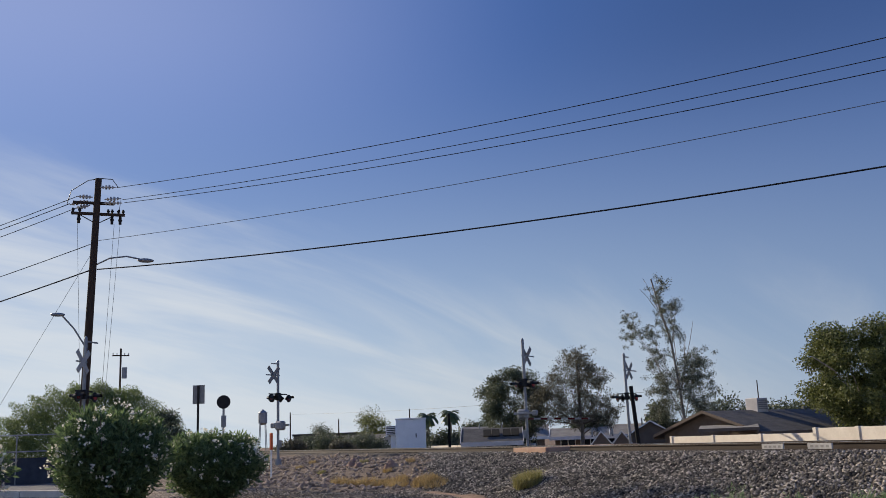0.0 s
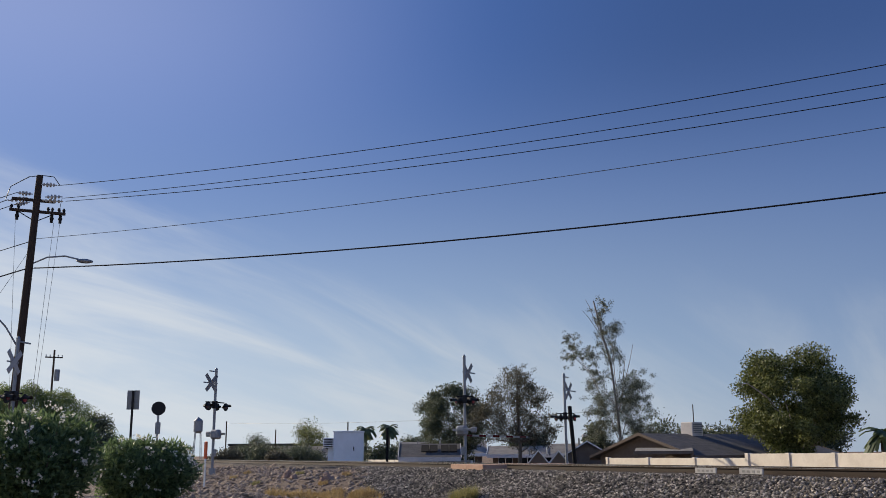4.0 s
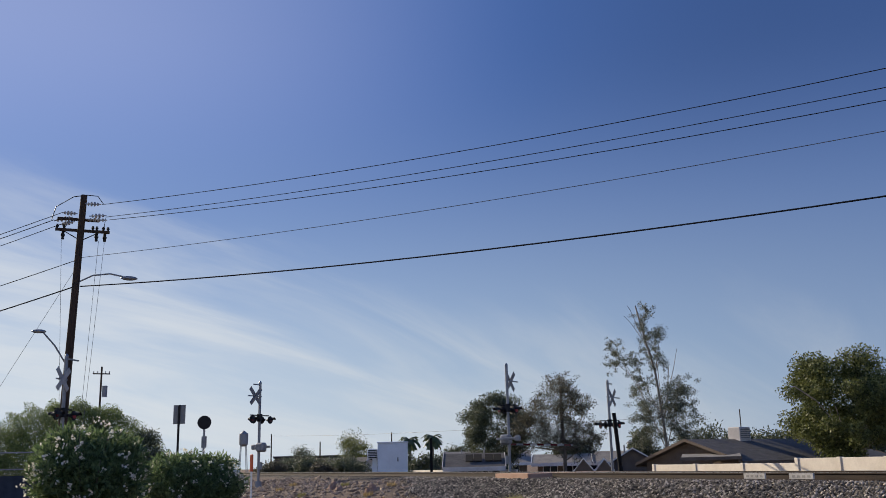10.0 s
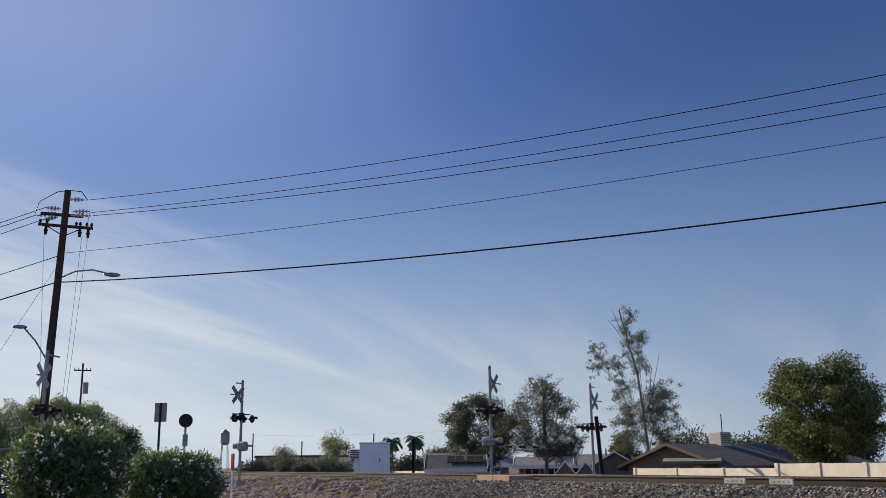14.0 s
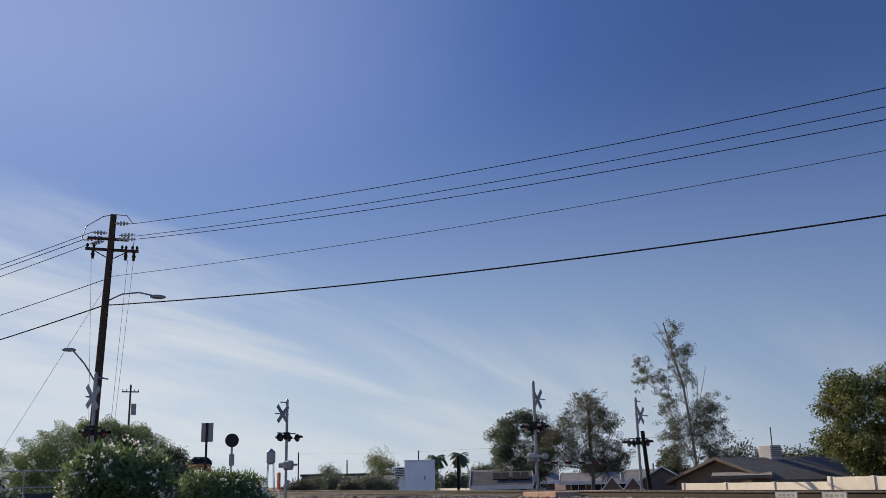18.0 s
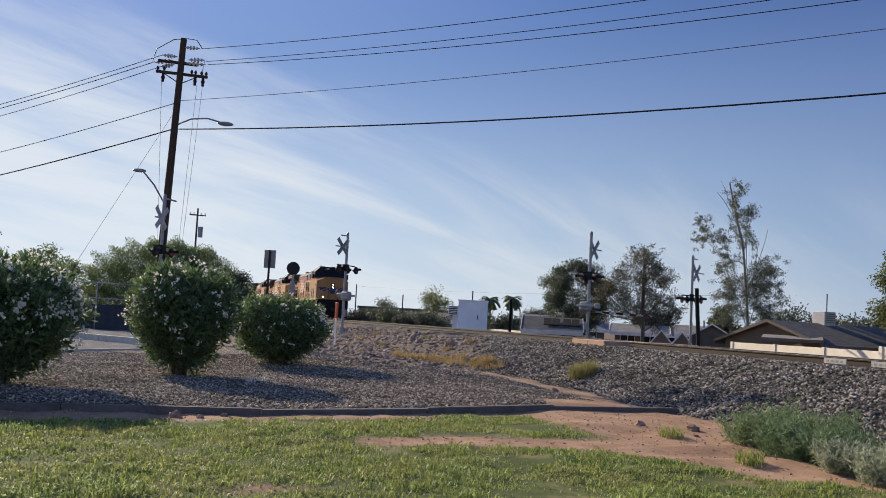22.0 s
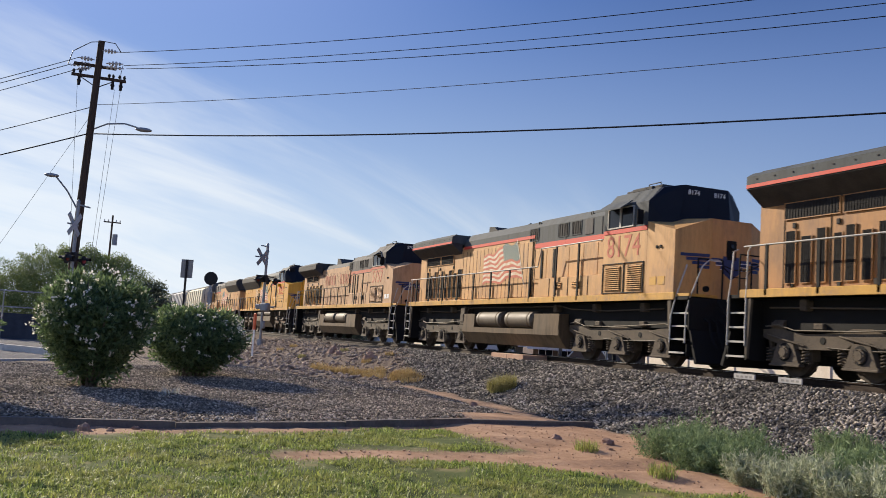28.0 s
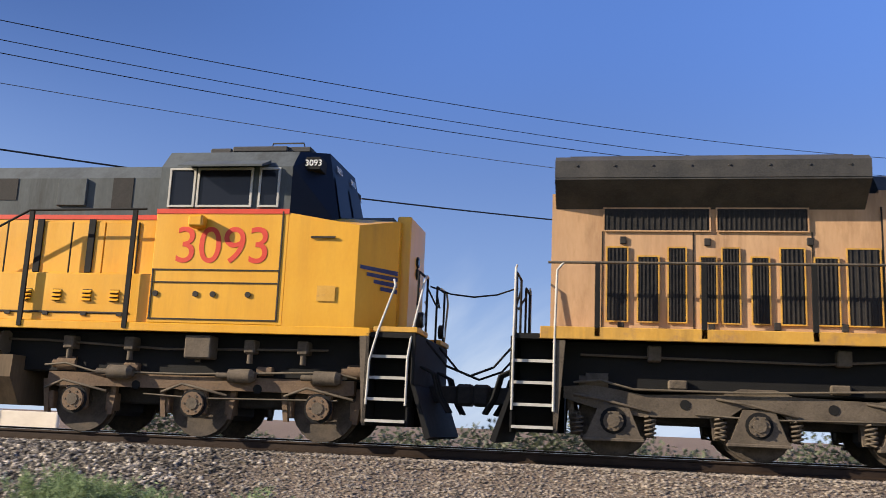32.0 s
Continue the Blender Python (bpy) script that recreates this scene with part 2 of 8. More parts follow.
MAT = {}
MAT["steel_dark"] = surface("dark_steel", (0.016, 0.014, 0.013), (0.036, 0.031, 0.027), 5, 0.8, 0.0, sub=1)
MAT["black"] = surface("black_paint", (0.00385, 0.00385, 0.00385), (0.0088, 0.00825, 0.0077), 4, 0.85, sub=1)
MAT["truck"] = surface("dusty_truck", (0.068, 0.053, 0.038), (0.132, 0.104, 0.075), 3, 0.85, 0.0, 0.3, 30, spots=((0.0324, 0.0265, 0.0208), 0.36, 6))
MAT["truck_rust"] = surface("rusty_truck", (0.1, 0.064, 0.04), (0.18, 0.12, 0.075), 3, 0.85, 0.0, 0.3, 30, spots=((0.0382, 0.0295, 0.0225), 0.36, 6))
MAT["wheel"] = surface("wheel_steel", (0.036, 0.0288, 0.0216), (0.09, 0.069, 0.051), 5, 0.75, 0.0)
MAT["tank"] = surface("tank_grime", (0.087, 0.0599, 0.0341), (0.148, 0.102, 0.0585), 1.5, 0.8, 0.1, 0.1, 25, (0.87, 0.703, 0.171), spots=((0.0435, 0.0295, 0.017), 0.38, 3), streaks=((0.0435, 0.0281, 0.0146), 0.9))
MAT["reservoir"] = surface("reservoir_grime", (0.085, 0.068, 0.047), (0.14, 0.112, 0.08), 2.5, 0.62, 0.0, 0.08)
MAT["grey_paint"] = surface("grey_paint", (0.058, 0.066, 0.069), (0.09, 0.101, 0.102), 1.2, 0.8, 0, 0.05, 30, (0.76, 0.82, 0.34), spots=((0.0452, 0.0453, 0.0433), 0.36, 3), streaks=((0.0266, 0.0271, 0.0255), 0.7))
MAT["grey_faded"] = surface("grey_faded", (0.106, 0.102, 0.0935), (0.162, 0.153, 0.14), 1.2, 0.85, 0, 0.05, 30, (1, 1, 0.4), spots=((0.0595, 0.051, 0.0425), 0.4, 3), streaks=((0.035, 0.03, 0.027), 0.8))
MAT["roof_dark"] = surface("roof_dark", (0.03, 0.03, 0.03), (0.065, 0.06, 0.055), 2, 0.8)
MAT["yellow_clean"] = surface("yellow_clean", (0.616, 0.29, 0.0106), (0.669, 0.339, 0.0176), 1.5, 0.38, 0, 0.03, 30, (1, 1, 0.4), spots=((0.484, 0.22, 0.0264), 0.28, 2), streaks=((0.25, 0.12, 0.02), 0.35))
MAT["yellow_dirty"] = surface("yellow_dirty", (0.475, 0.25, 0.082), (0.595, 0.33, 0.122), 1.3, 0.6, 0, 0.04, 30, (1, 1, 0.3), spots=((0.302, 0.168, 0.084), 0.4, 2.2), streaks=((0.13, 0.075, 0.035), 0.7))
MAT["yellow_faded"] = surface("yellow_faded", (0.42, 0.242, 0.122), (0.51, 0.316, 0.172), 1.3, 0.7, 0, 0.04, 30, (0.873, 0.828, 0.211), spots=((0.293, 0.166, 0.0842), 0.4, 2.2), streaks=((0.131, 0.0704, 0.0351), 0.55))
MAT["yellow_lead"] = surface("yellow_lead", (0.336, 0.156, 0.0496), (0.432, 0.212, 0.068), 1.3, 0.6, 0, 0.04, 30, (1, 1, 0.3), spots=((0.232, 0.12, 0.052), 0.42, 2.2), streaks=((0.10, 0.055, 0.03), 0.75))
MAT["sill_yellow"] = surface("sill_yellow", (0.493, 0.255, 0.034), (0.578, 0.323, 0.0595), 2, 0.6, 0, 0.04, 30, spots=((0.306, 0.17, 0.0765), 0.4, 3), streaks=((0.12, 0.07, 0.035), 0.9))
MAT["red_stripe"] = surface("red_stripe", (0.5, 0.035, 0.018), (0.58, 0.06, 0.03), 3, 0.6, 0, 0.02)
MAT["red_faded"] = surface("red_faded", (0.44, 0.1, 0.06), (0.52, 0.19, 0.11), 3, 0.75, 0, 0.02, spots=((0.5, 0.28, 0.11), 0.3, 4))
MAT["letter_faded"] = surface("letter_faded", (0.45, 0.12, 0.075), (0.53, 0.23, 0.135), 3, 0.75, 0, 0.02, spots=((0.48, 0.27, 0.12), 0.4, 3))
MAT["white_paint"] = surface("white_paint", (0.682, 0.671, 0.627), (0.836, 0.825, 0.792), 3, 0.6, 0, 0.03)
MAT["flag_pale"] = surface("flag_pale", (0.55, 0.46, 0.34), (0.68, 0.6, 0.49), 3, 0.7, 0, 0.02, spots=((0.5, 0.29, 0.11), 0.43, 4))
MAT["blue_paint"] = surface("blue_paint", (0.02, 0.03, 0.10), (0.045, 0.06, 0.15), 3, 0.6, 0, 0.02)
MAT["flag_green"] = surface("faded_canton", (0.06, 0.11, 0.11), (0.14, 0.19, 0.16), 3, 0.7, 0, 0.02, spots=((0.45, 0.28, 0.13), 0.26, 5))
MAT["rail_white"] = surface("handrail_paint", (0.34, 0.32, 0.28), (0.48, 0.46, 0.42), 3, 0.6, 0, 0.02)
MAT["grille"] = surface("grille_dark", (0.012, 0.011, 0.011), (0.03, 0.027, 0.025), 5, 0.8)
MAT["glass"] = glass_mat("cab_glass", (0.01, 0.012, 0.018), 0.12, 0.25)
MAT["screen"] = glass_mat("windscreen_surround", (0.006, 0.009, 0.018), 0.45, 0.12)
MAT["lamp_on"] = glow_mat("headlight_on", (1.0, 0.93, 0.75), 8)
MAT["red_lit"] = glow_mat("red_lamp_lit", (0.2, 0.01, 0.015), 0.06)
MAT["red_off"] = glass_mat("red_lamp_off", (0.08, 0.008, 0.01), 0.2)
MAT["galv"] = surface("galvanised", (0.223, 0.229, 0.236), (0.31, 0.316, 0.322), 4, 0.5, 0.5, 0.04)
MAT["alu_sign"] = surface("sign_back", (0.208, 0.2, 0.192), (0.288, 0.28, 0.264), 3, 0.55, 0.4, 0.03)
MAT["sign_black"] = surface("lamp_black", (0.01, 0.01, 0.01), (0.02, 0.02, 0.02), 4, 0.6)
MAT["pole_wood"] = surface("pole_wood", (0.035, 0.022, 0.015), (0.085, 0.055, 0.036), 6, 0.9, 0, 0.5, 60, (6, 6, 0.25))
MAT["insulator"] = surface("insulator", (0.32, 0.30, 0.28), (0.45, 0.43, 0.4), 5, 0.35)
MAT["wire"] = surface("wire", (0.01, 0.01, 0.011), (0.02, 0.02, 0.02), 5, 0.6, 0, 0)
MAT["wire_pale"] = surface("wire_pale", (0.1, 0.1, 0.1), (0.16, 0.16, 0.16), 5, 0.5, 0.3, 0)
MAT["orange"] = surface("orange_sleeve", (0.55, 0.09, 0.03), (0.66, 0.13, 0.05), 3, 0.6, 0, 0.02)
MAT["rail"] = surface("rail_steel", (0.0225, 0.0135, 0.009), (0.042, 0.027, 0.018), 3, 0.7, 0.4, 0.15)
MAT["rail_top"] = surface("rail_polish", (0.4, 0.39, 0.38), (0.55, 0.54, 0.53), 3, 0.3, 0.9, 0.02, vary=0.1)
MAT["tie"] = surface("tie_wood", (0.05, 0.038, 0.03), (0.13, 0.1, 0.08), 5, 0.9, 0, 0.5, 40, (1, 6, 6), vary=0.3)
MAT["panel"] = surface("crossing_panel", (0.35, 0.2, 0.13), (0.46, 0.3, 0.21), 3, 0.85, 0, 0.3, 30)
MAT["white_wall"] = surface("pale_block_wall", (0.655, 0.576, 0.461), (0.796, 0.714, 0.582), 1.2, 0.9, 0, 0.15, 20, vary=0.15)
MAT["stucco"] = surface("stucco", (0.139, 0.104, 0.077), (0.185, 0.143, 0.108), 1.5, 0.9, 0, 0.2)
MAT["stucco_pale"] = surface("stucco_pale", (0.55, 0.5, 0.45), (0.68, 0.63, 0.57), 1.5, 0.9, 0, 0.2)
MAT["shingle"] = surface("shingle_roof", (0.075, 0.07, 0.066), (0.13, 0.12, 0.11), 2, 0.9, 0, 0.4, 14, vary=0.01)
MAT["shingle_brown"] = surface("shingle_brown", (0.18, 0.165, 0.145), (0.28, 0.26, 0.23), 2, 0.9, 0, 0.4, 14, vary=0.01)
MAT["bungalow"] = surface("bungalow_white", (0.78, 0.77, 0.75), (0.88, 0.87, 0.85), 1.5, 0.5, 0, 0.03)
MAT["asphalt"] = surface("asphalt", (0.10, 0.10, 0.10), (0.17, 0.165, 0.16), 2, 0.9, 0, 0.3, 60)
MAT["kerb"] = surface("kerb_concrete", (0.42, 0.4, 0.36), (0.56, 0.53, 0.49), 2, 0.9, 0, 0.2)
MAT["edging"] = surface("edging_concrete", (0.088, 0.0715, 0.0605), (0.154, 0.127, 0.11), 3, 0.95, 0, 0.4, 25, vary=0.2)
MAT["navy_wall"] = surface("dark_screen", (0.035, 0.04, 0.05), (0.06, 0.065, 0.08), 2, 0.85)
MAT["bark"] = surface("bark", (0.10, 0.08, 0.06), (0.22, 0.18, 0.14), 8, 0.95, 0, 0.6, 40, (2, 2, 0.5))
MAT["bark_pale"] = surface("bark_pale", (0.25, 0.21, 0.17), (0.42, 0.37, 0.31), 6, 0.9, 0, 0.5, 40, (2, 2, 0.5))
MAT["leaf_oleander"] = leaf_mat("leaf_oleander", (0.05, 0.088, 0.036), (0.2, 0.27, 0.115), 0.5, 0.42)
MAT["leaf_dark"] = leaf_mat("leaf_dark", (0.042, 0.058, 0.034), (0.16, 0.175, 0.105), 0.5, 0.3)
MAT["leaf_brown"] = leaf_mat("leaf_brown", (0.05, 0.05, 0.033), (0.175, 0.16, 0.108), 0.55, 0.28)
MAT["leaf_euc"] = leaf_mat("leaf_euc", (0.052, 0.06, 0.041), (0.195, 0.205, 0.145), 0.5, 0.3)
MAT["leaf_green"] = leaf_mat("leaf_green", (0.04, 0.055, 0.016), (0.23, 0.245, 0.08), 0.5, 0.34)
MAT["leaf_verde"] = leaf_mat("leaf_verde", (0.08, 0.112, 0.036), (0.23, 0.285, 0.105), 0.6, 0.4)
MAT["leaf_palm"] = leaf_mat("leaf_palm", (0.0375, 0.06, 0.027), (0.105, 0.135, 0.06))
MAT["leaf_weed"] = leaf_mat("leaf_weed", (0.11, 0.16, 0.07), (0.27, 0.35, 0.17), 0.7, 0.3)
MAT["leaf_weed_pale"] = leaf_mat("leaf_weed_pale", (0.23, 0.26, 0.15), (0.5, 0.52, 0.37), 0.7, 0.3)
MAT["grass"] = leaf_mat("grass_blade", (0.075, 0.125, 0.022), (0.45, 0.53, 0.13), 0.55, 0.4, patch=(0.42, 0.39, 0.125))
MAT["dry_grass"] = leaf_mat("dry_grass", (0.317, 0.212, 0.0846), (0.582, 0.444, 0.212), 0.8, 0.3)
MAT["tuft"] = leaf_mat("tuft_green", (0.24, 0.22, 0.07), (0.48, 0.43, 0.19), 0.8, 0.3)
MAT["flower"] = leaf_mat("flower_white", (0.7, 0.66, 0.52), (0.88, 0.85, 0.74), 0.6, 0.35)
MAT["stone"] = stone_mat("ballast_stone", (0.022, 0.019, 0.016), (0.16, 0.138, 0.113), (0.52, 0.455, 0.375))
MAT["pebble"] = stone_mat("bed_pebble", (0.05, 0.039, 0.029), (0.255, 0.2, 0.146), (0.66, 0.54, 0.4))
MAT["dusty_stone"] = leaf_mat("dusty_ballast_stone", (0.1, 0.081, 0.063), (0.34, 0.285, 0.23), 0.95, 0.0)
MAT["clod"] = leaf_mat("red_clod", (0.27, 0.15, 0.088), (0.55, 0.36, 0.24), 0.95, 0.0)
MAT["rubble"] = leaf_mat("dirt_rubble", (0.14, 0.1, 0.073), (0.4, 0.31, 0.235), 0.95, 0.0)


# ---- mesh helpers ----
class Shape:
    """Gathers boxes, tubes and prisms into one mesh."""

    def __init__(self):
        self.v, self.f, self.s = [], [], []

    def add(self, verts, faces, smooth=False):
        o = len(self.v)
        self.v.extend(verts)
        self.f.extend([tuple(i + o for i in f) for f in faces])
        self.s.extend([smooth] * len(faces))
        return self

    def box(self, x0, x1, y0, y1, z0, z1, c=0.0):
        x0, x1, y0, y1, z0, z1 = min(x0, x1), max(x0, x1), min(y0, y1), max(y0, y1), min(z0, z1), max(z0, z1)
        if not c:
            v = [(x, y, z) for z in (z0, z1) for y in (y0, y1) for x in (x0, x1)]
            return self.add(v, [(0, 2, 3, 1), (4, 5, 7, 6), (0, 1, 5, 4), (2, 6, 7, 3), (0, 4, 6, 2), (1, 3, 7, 5)])
        X, Y, Z = (x0, x1), (y0, y1), (z0, z1)
        v, idx = [], {}
        for i in (0, 1):
            for j in (0, 1):
                for k in (0, 1):
                    p = [X[i], Y[j], Z[k]]
                    sgn = [1 - 2 * i, 1 - 2 * j, 1 - 2 * k]
                    for a in range(3):
                        q = [p[b] + (0 if b == a else sgn[b] * c) for b in range(3)]
                        idx[(i, j, k, a)] = len(v)
                        v.append(tuple(q))
        f = []
        for a in range(3):
            b, d = (a + 1) % 3, (a + 2) % 3
            for s in (0, 1):
                quad = []
                for u, w in ((0, 0), (1, 0), (1, 1), (0, 1)):
                    key = [0, 0, 0]
                    key[a], key[b], key[d] = s, u, w
                    quad.append(idx[(*key, a)])
                f.append(tuple(quad if s else quad[::-1]))
            for u in (0, 1):
                for w in (0, 1):
                    k0, k1 = [0, 0, 0], [0, 0, 0]
                    k0[a], k1[a] = 0, 1
                    k0[b] = k1[b] = u
                    k0[d] = k1[d] = w
                    q = [idx[(*k0, b)], idx[(*k1, b)], idx[(*k1, d)], idx[(*k0, d)]]
                    f.append(tuple(q if u == w else q[::-1]))
        for i in (0, 1):
            for j in (0, 1):
                for k in (0, 1):
                    q = [idx[(i, j, k, a)] for a in range(3)]
                    f.append(tuple(q if (i + j + k) % 2 else q[::-1]))
        return self.add(v, f)

    def cyl(self, p, q, r, r2=None, n=10, caps=True):
        p, q = Vector(p), Vector(q)
        r2 = r if r2 is None else r2
        d = (q - p).normalized()
        u = d.orthogonal().normalized()
        w = d.cross(u)
        ring = [u * math.cos(2 * math.pi * i / n) + w * math.sin(2 * math.pi * i / n) for i in range(n)]
        a = [tuple(p + e * r) for e in ring]
        b = [tuple(q + e * r2) for e in ring]
        self.add(a + b, [(i, (i + 1) % n, n + (i + 1) % n, n + i) for i in range(n)], True)
        if caps:
            self.add(a, [tuple(range(n - 1, -1, -1))])
            self.add(b, [tuple(range(n))])
        return self

    def tube(self, pts, r, n=6, r2=None):
        pts = [Vector(p) for p in pts]
        rings = []
        u = None
        for i, p in enumerate(pts):
            d = (pts[min(i + 1, len(pts) - 1)] - pts[max(i - 1, 0)]).normalized()
            u = d.orthogonal().normalized() if u is None else (u - d * u.dot(d)).normalized()
            w = d.cross(u)
            rr = r if r2 is None else r + (r2 - r) * i / max(1, len(pts) - 1)
            rings.append([tuple(p + (u * math.cos(2 * math.pi * k / n) + w * math.sin(2 * math.pi * k / n)) * rr) for k in range(n)])
        v = [c for ring in rings for c in ring]
        f = [(i * n + k, i * n + (k + 1) % n, (i + 1) * n + (k + 1) % n, (i + 1) * n + k) for i in range(len(rings) - 1) for k in range(n)]
        self.add(v, f, True)
        self.add(rings[0], [tuple(range(n - 1, -1, -1))])
        self.add(rings[-1], [tuple(range(n))])
        return self

    def prism(self, poly, axis, a, b):
        """A polygon in the other two axes (in the order x, y, z) drawn out along axis from a to b."""
        def at(p, t):
            return {"x": (t, p[0], p[1]), "y": (p[0], t, p[1]), "z": (p[0], p[1], t)}[axis]
        n = len(poly)
        area = sum(poly[i][0] * poly[(i + 1) % n][1] - poly[(i + 1) % n][0] * poly[i][1] for i in range(n))
        if (area < 0) != (axis == "y"):
            poly = poly[::-1]
        a, b = min(a, b), max(a, b)
        v = [at(p, a) for p in poly] + [at(p, b) for p in poly]
        f = [tuple(range(n - 1, -1, -1)), tuple(range(n, 2 * n))] + [(i, (i + 1) % n, n + (i + 1) % n, n + i) for i in range(n)]
        return self.add(v, f)

    def ball(self, c, r, n=8, m=6):
        rx, ry, rz = r if isinstance(r, tuple) else (r, r, r)
        v = [(c[0], c[1], c[2] - rz)]
        for j in range(1, m):
            t = math.pi * j / m
            for i in range(n):
                a = 2 * math.pi * i / n
                v.append((c[0] + rx * math.sin(t) * math.cos(a), c[1] + ry * math.sin(t) * math.sin(a), c[2] - rz * math.cos(t)))
        v.append((c[0], c[1], c[2] + rz))
        f = [(0, 1 + (i + 1) % n, 1 + i) for i in range(n)]
        for j in range(m - 2):
            for i in range(n):
                a, b = 1 + j * n, 1 + (j + 1) * n
                f.append((a + i, a + (i + 1) % n, b + (i + 1) % n, b + i))
        a = 1 + (m - 2) * n
        f += [(a + i, a + (i + 1) % n, len(v) - 1) for i in range(n)]
        return self.add(v, f, True)

    def mesh(self, name, material):
        me = bpy.data.meshes.new(name)
        me.from_pydata(self.v, [], self.f)
        me.polygons.foreach_set("use_smooth", self.s)
        me.materials.append(material)
        return me


def part(name, shape, material, parent=None, label=""):
    """One mesh object under a thing or a part."""
    ob = new(name, shape.mesh(name, MAT[material] if isinstance(material, str) else material))
    ob.parent = parent
    return tagged(ob, label)


def thing(name, label, category, group="", kind="", at=None):
    ob = new(name)
    ob.empty_display_size = 0.2
    if at is not None:
        ob.matrix_world = at
    return tagged(ob, label, category, group, kind)


def text_part(name, body, size, m, material, parent, depth=0.004, spacing=1.0):
    cu = bpy.data.curves.new(name, "FONT")
    cu.body, cu.size, cu.extrude, cu.space_character = body, size, depth, spacing
    cu.align_x, cu.align_y = "CENTER", "CENTER"
    tmp = bpy.data.objects.new(name, cu)
    scene.collection.objects.link(tmp)
    me = bpy.data.meshes.new_from_object(tmp)
    bpy.data.objects.remove(tmp)
    me.materials.clear()
    me.materials.append(MAT[material])
    ob = new(name, me)
    ob.parent = parent
    ob.matrix_basis = m
    return ob


def mesh_np(name, verts, tris, material, smooth=False):
    """A mesh from arrays of corners and triangles."""
    me = bpy.data.meshes.new(name)
    nv, nf = len(verts), len(tris)
    me.vertices.add(nv)
    me.vertices.foreach_set("co", np.asarray(verts, dtype=np.float32).ravel())
    me.loops.add(nf * 3)
    me.loops.foreach_set("vertex_index", np.asarray(tris, dtype=np.int32).ravel())
    me.polygons.add(nf)
    me.polygons.foreach_set("loop_start", np.arange(0, nf * 3, 3, dtype=np.int32))
    me.polygons.foreach_set("loop_total", np.full(nf, 3, dtype=np.int32))
    me.update(calc_edges=True)
    if smooth:
        me.polygons.foreach_set("use_smooth", np.ones(nf, dtype=bool))
    me.materials.append(MAT[material])
    return me

# ---- ground ----


def sm(a, b, x):
    t = min(1.0, max(0.0, (x - a) / (b - a)))
    return t * t * (3 - 2 * t)


def toe_y(x):
    return 10.4 - 2.6 * sm(-24, -38, x)


def height(x, y):
    """The ground's height: lawn at 0, gravel bed behind the edging, ballast bank up to the track, lower yards beyond."""
    toe, crest = toe_y(x), 13.9
    if y < crest:
        z = 1.08 * min(1, max(0, (y - toe) / (crest - toe))) ** 1.1
    elif y < 17.6:
        z = 1.08
    else:
        z = 1.08 - 1.68 * sm(17.6, 22.0, y)
    if x < edge_x(y) - 0.1 and y < toe:
        z = max(z, 0.08 * sm(0.1, 0.5, edge_x(y) - x) * (1 - sm(toe - 2, toe, y)))
    if x < -16.2 and y < crest:
        z += 0.25 * sm(-20, -34, x) * sm(0, 6, y) * (1 - sm(10, 13.5, y))
    return z


def edge_x(y):
    """The line of the concrete edging between the lawn's dirt strip and the gravel bed."""
    return -14.85 - 2.35 * sm(1.5, 9.2, y)


def rough_height(x, y):
    z = height(x, y)
    if -75 < x < 30 and -30 < y < 24:
        a = 0.035 * noise.noise((x * 0.6, y * 0.6, 3.0)) + 0.02 * noise.noise((x * 2.1, y * 2.1, 7.0))
        if y > toe_y(x) - 0.5 and y < 13.6:
            a *= 2.2
        if y >= 13.6 and y < 18:
            a *= 0.4
        z += a
        if x > -15.5 and y < 7.0:
            z += 0.03 * noise.noise((x * 2.3, y * 2.3, 17.0))
        if x > -16.0 and y > 6.5 and y < 10.2:
            z += 0.05 * noise.noise((x * 1.2, y * 1.2, 11.0))
    return z


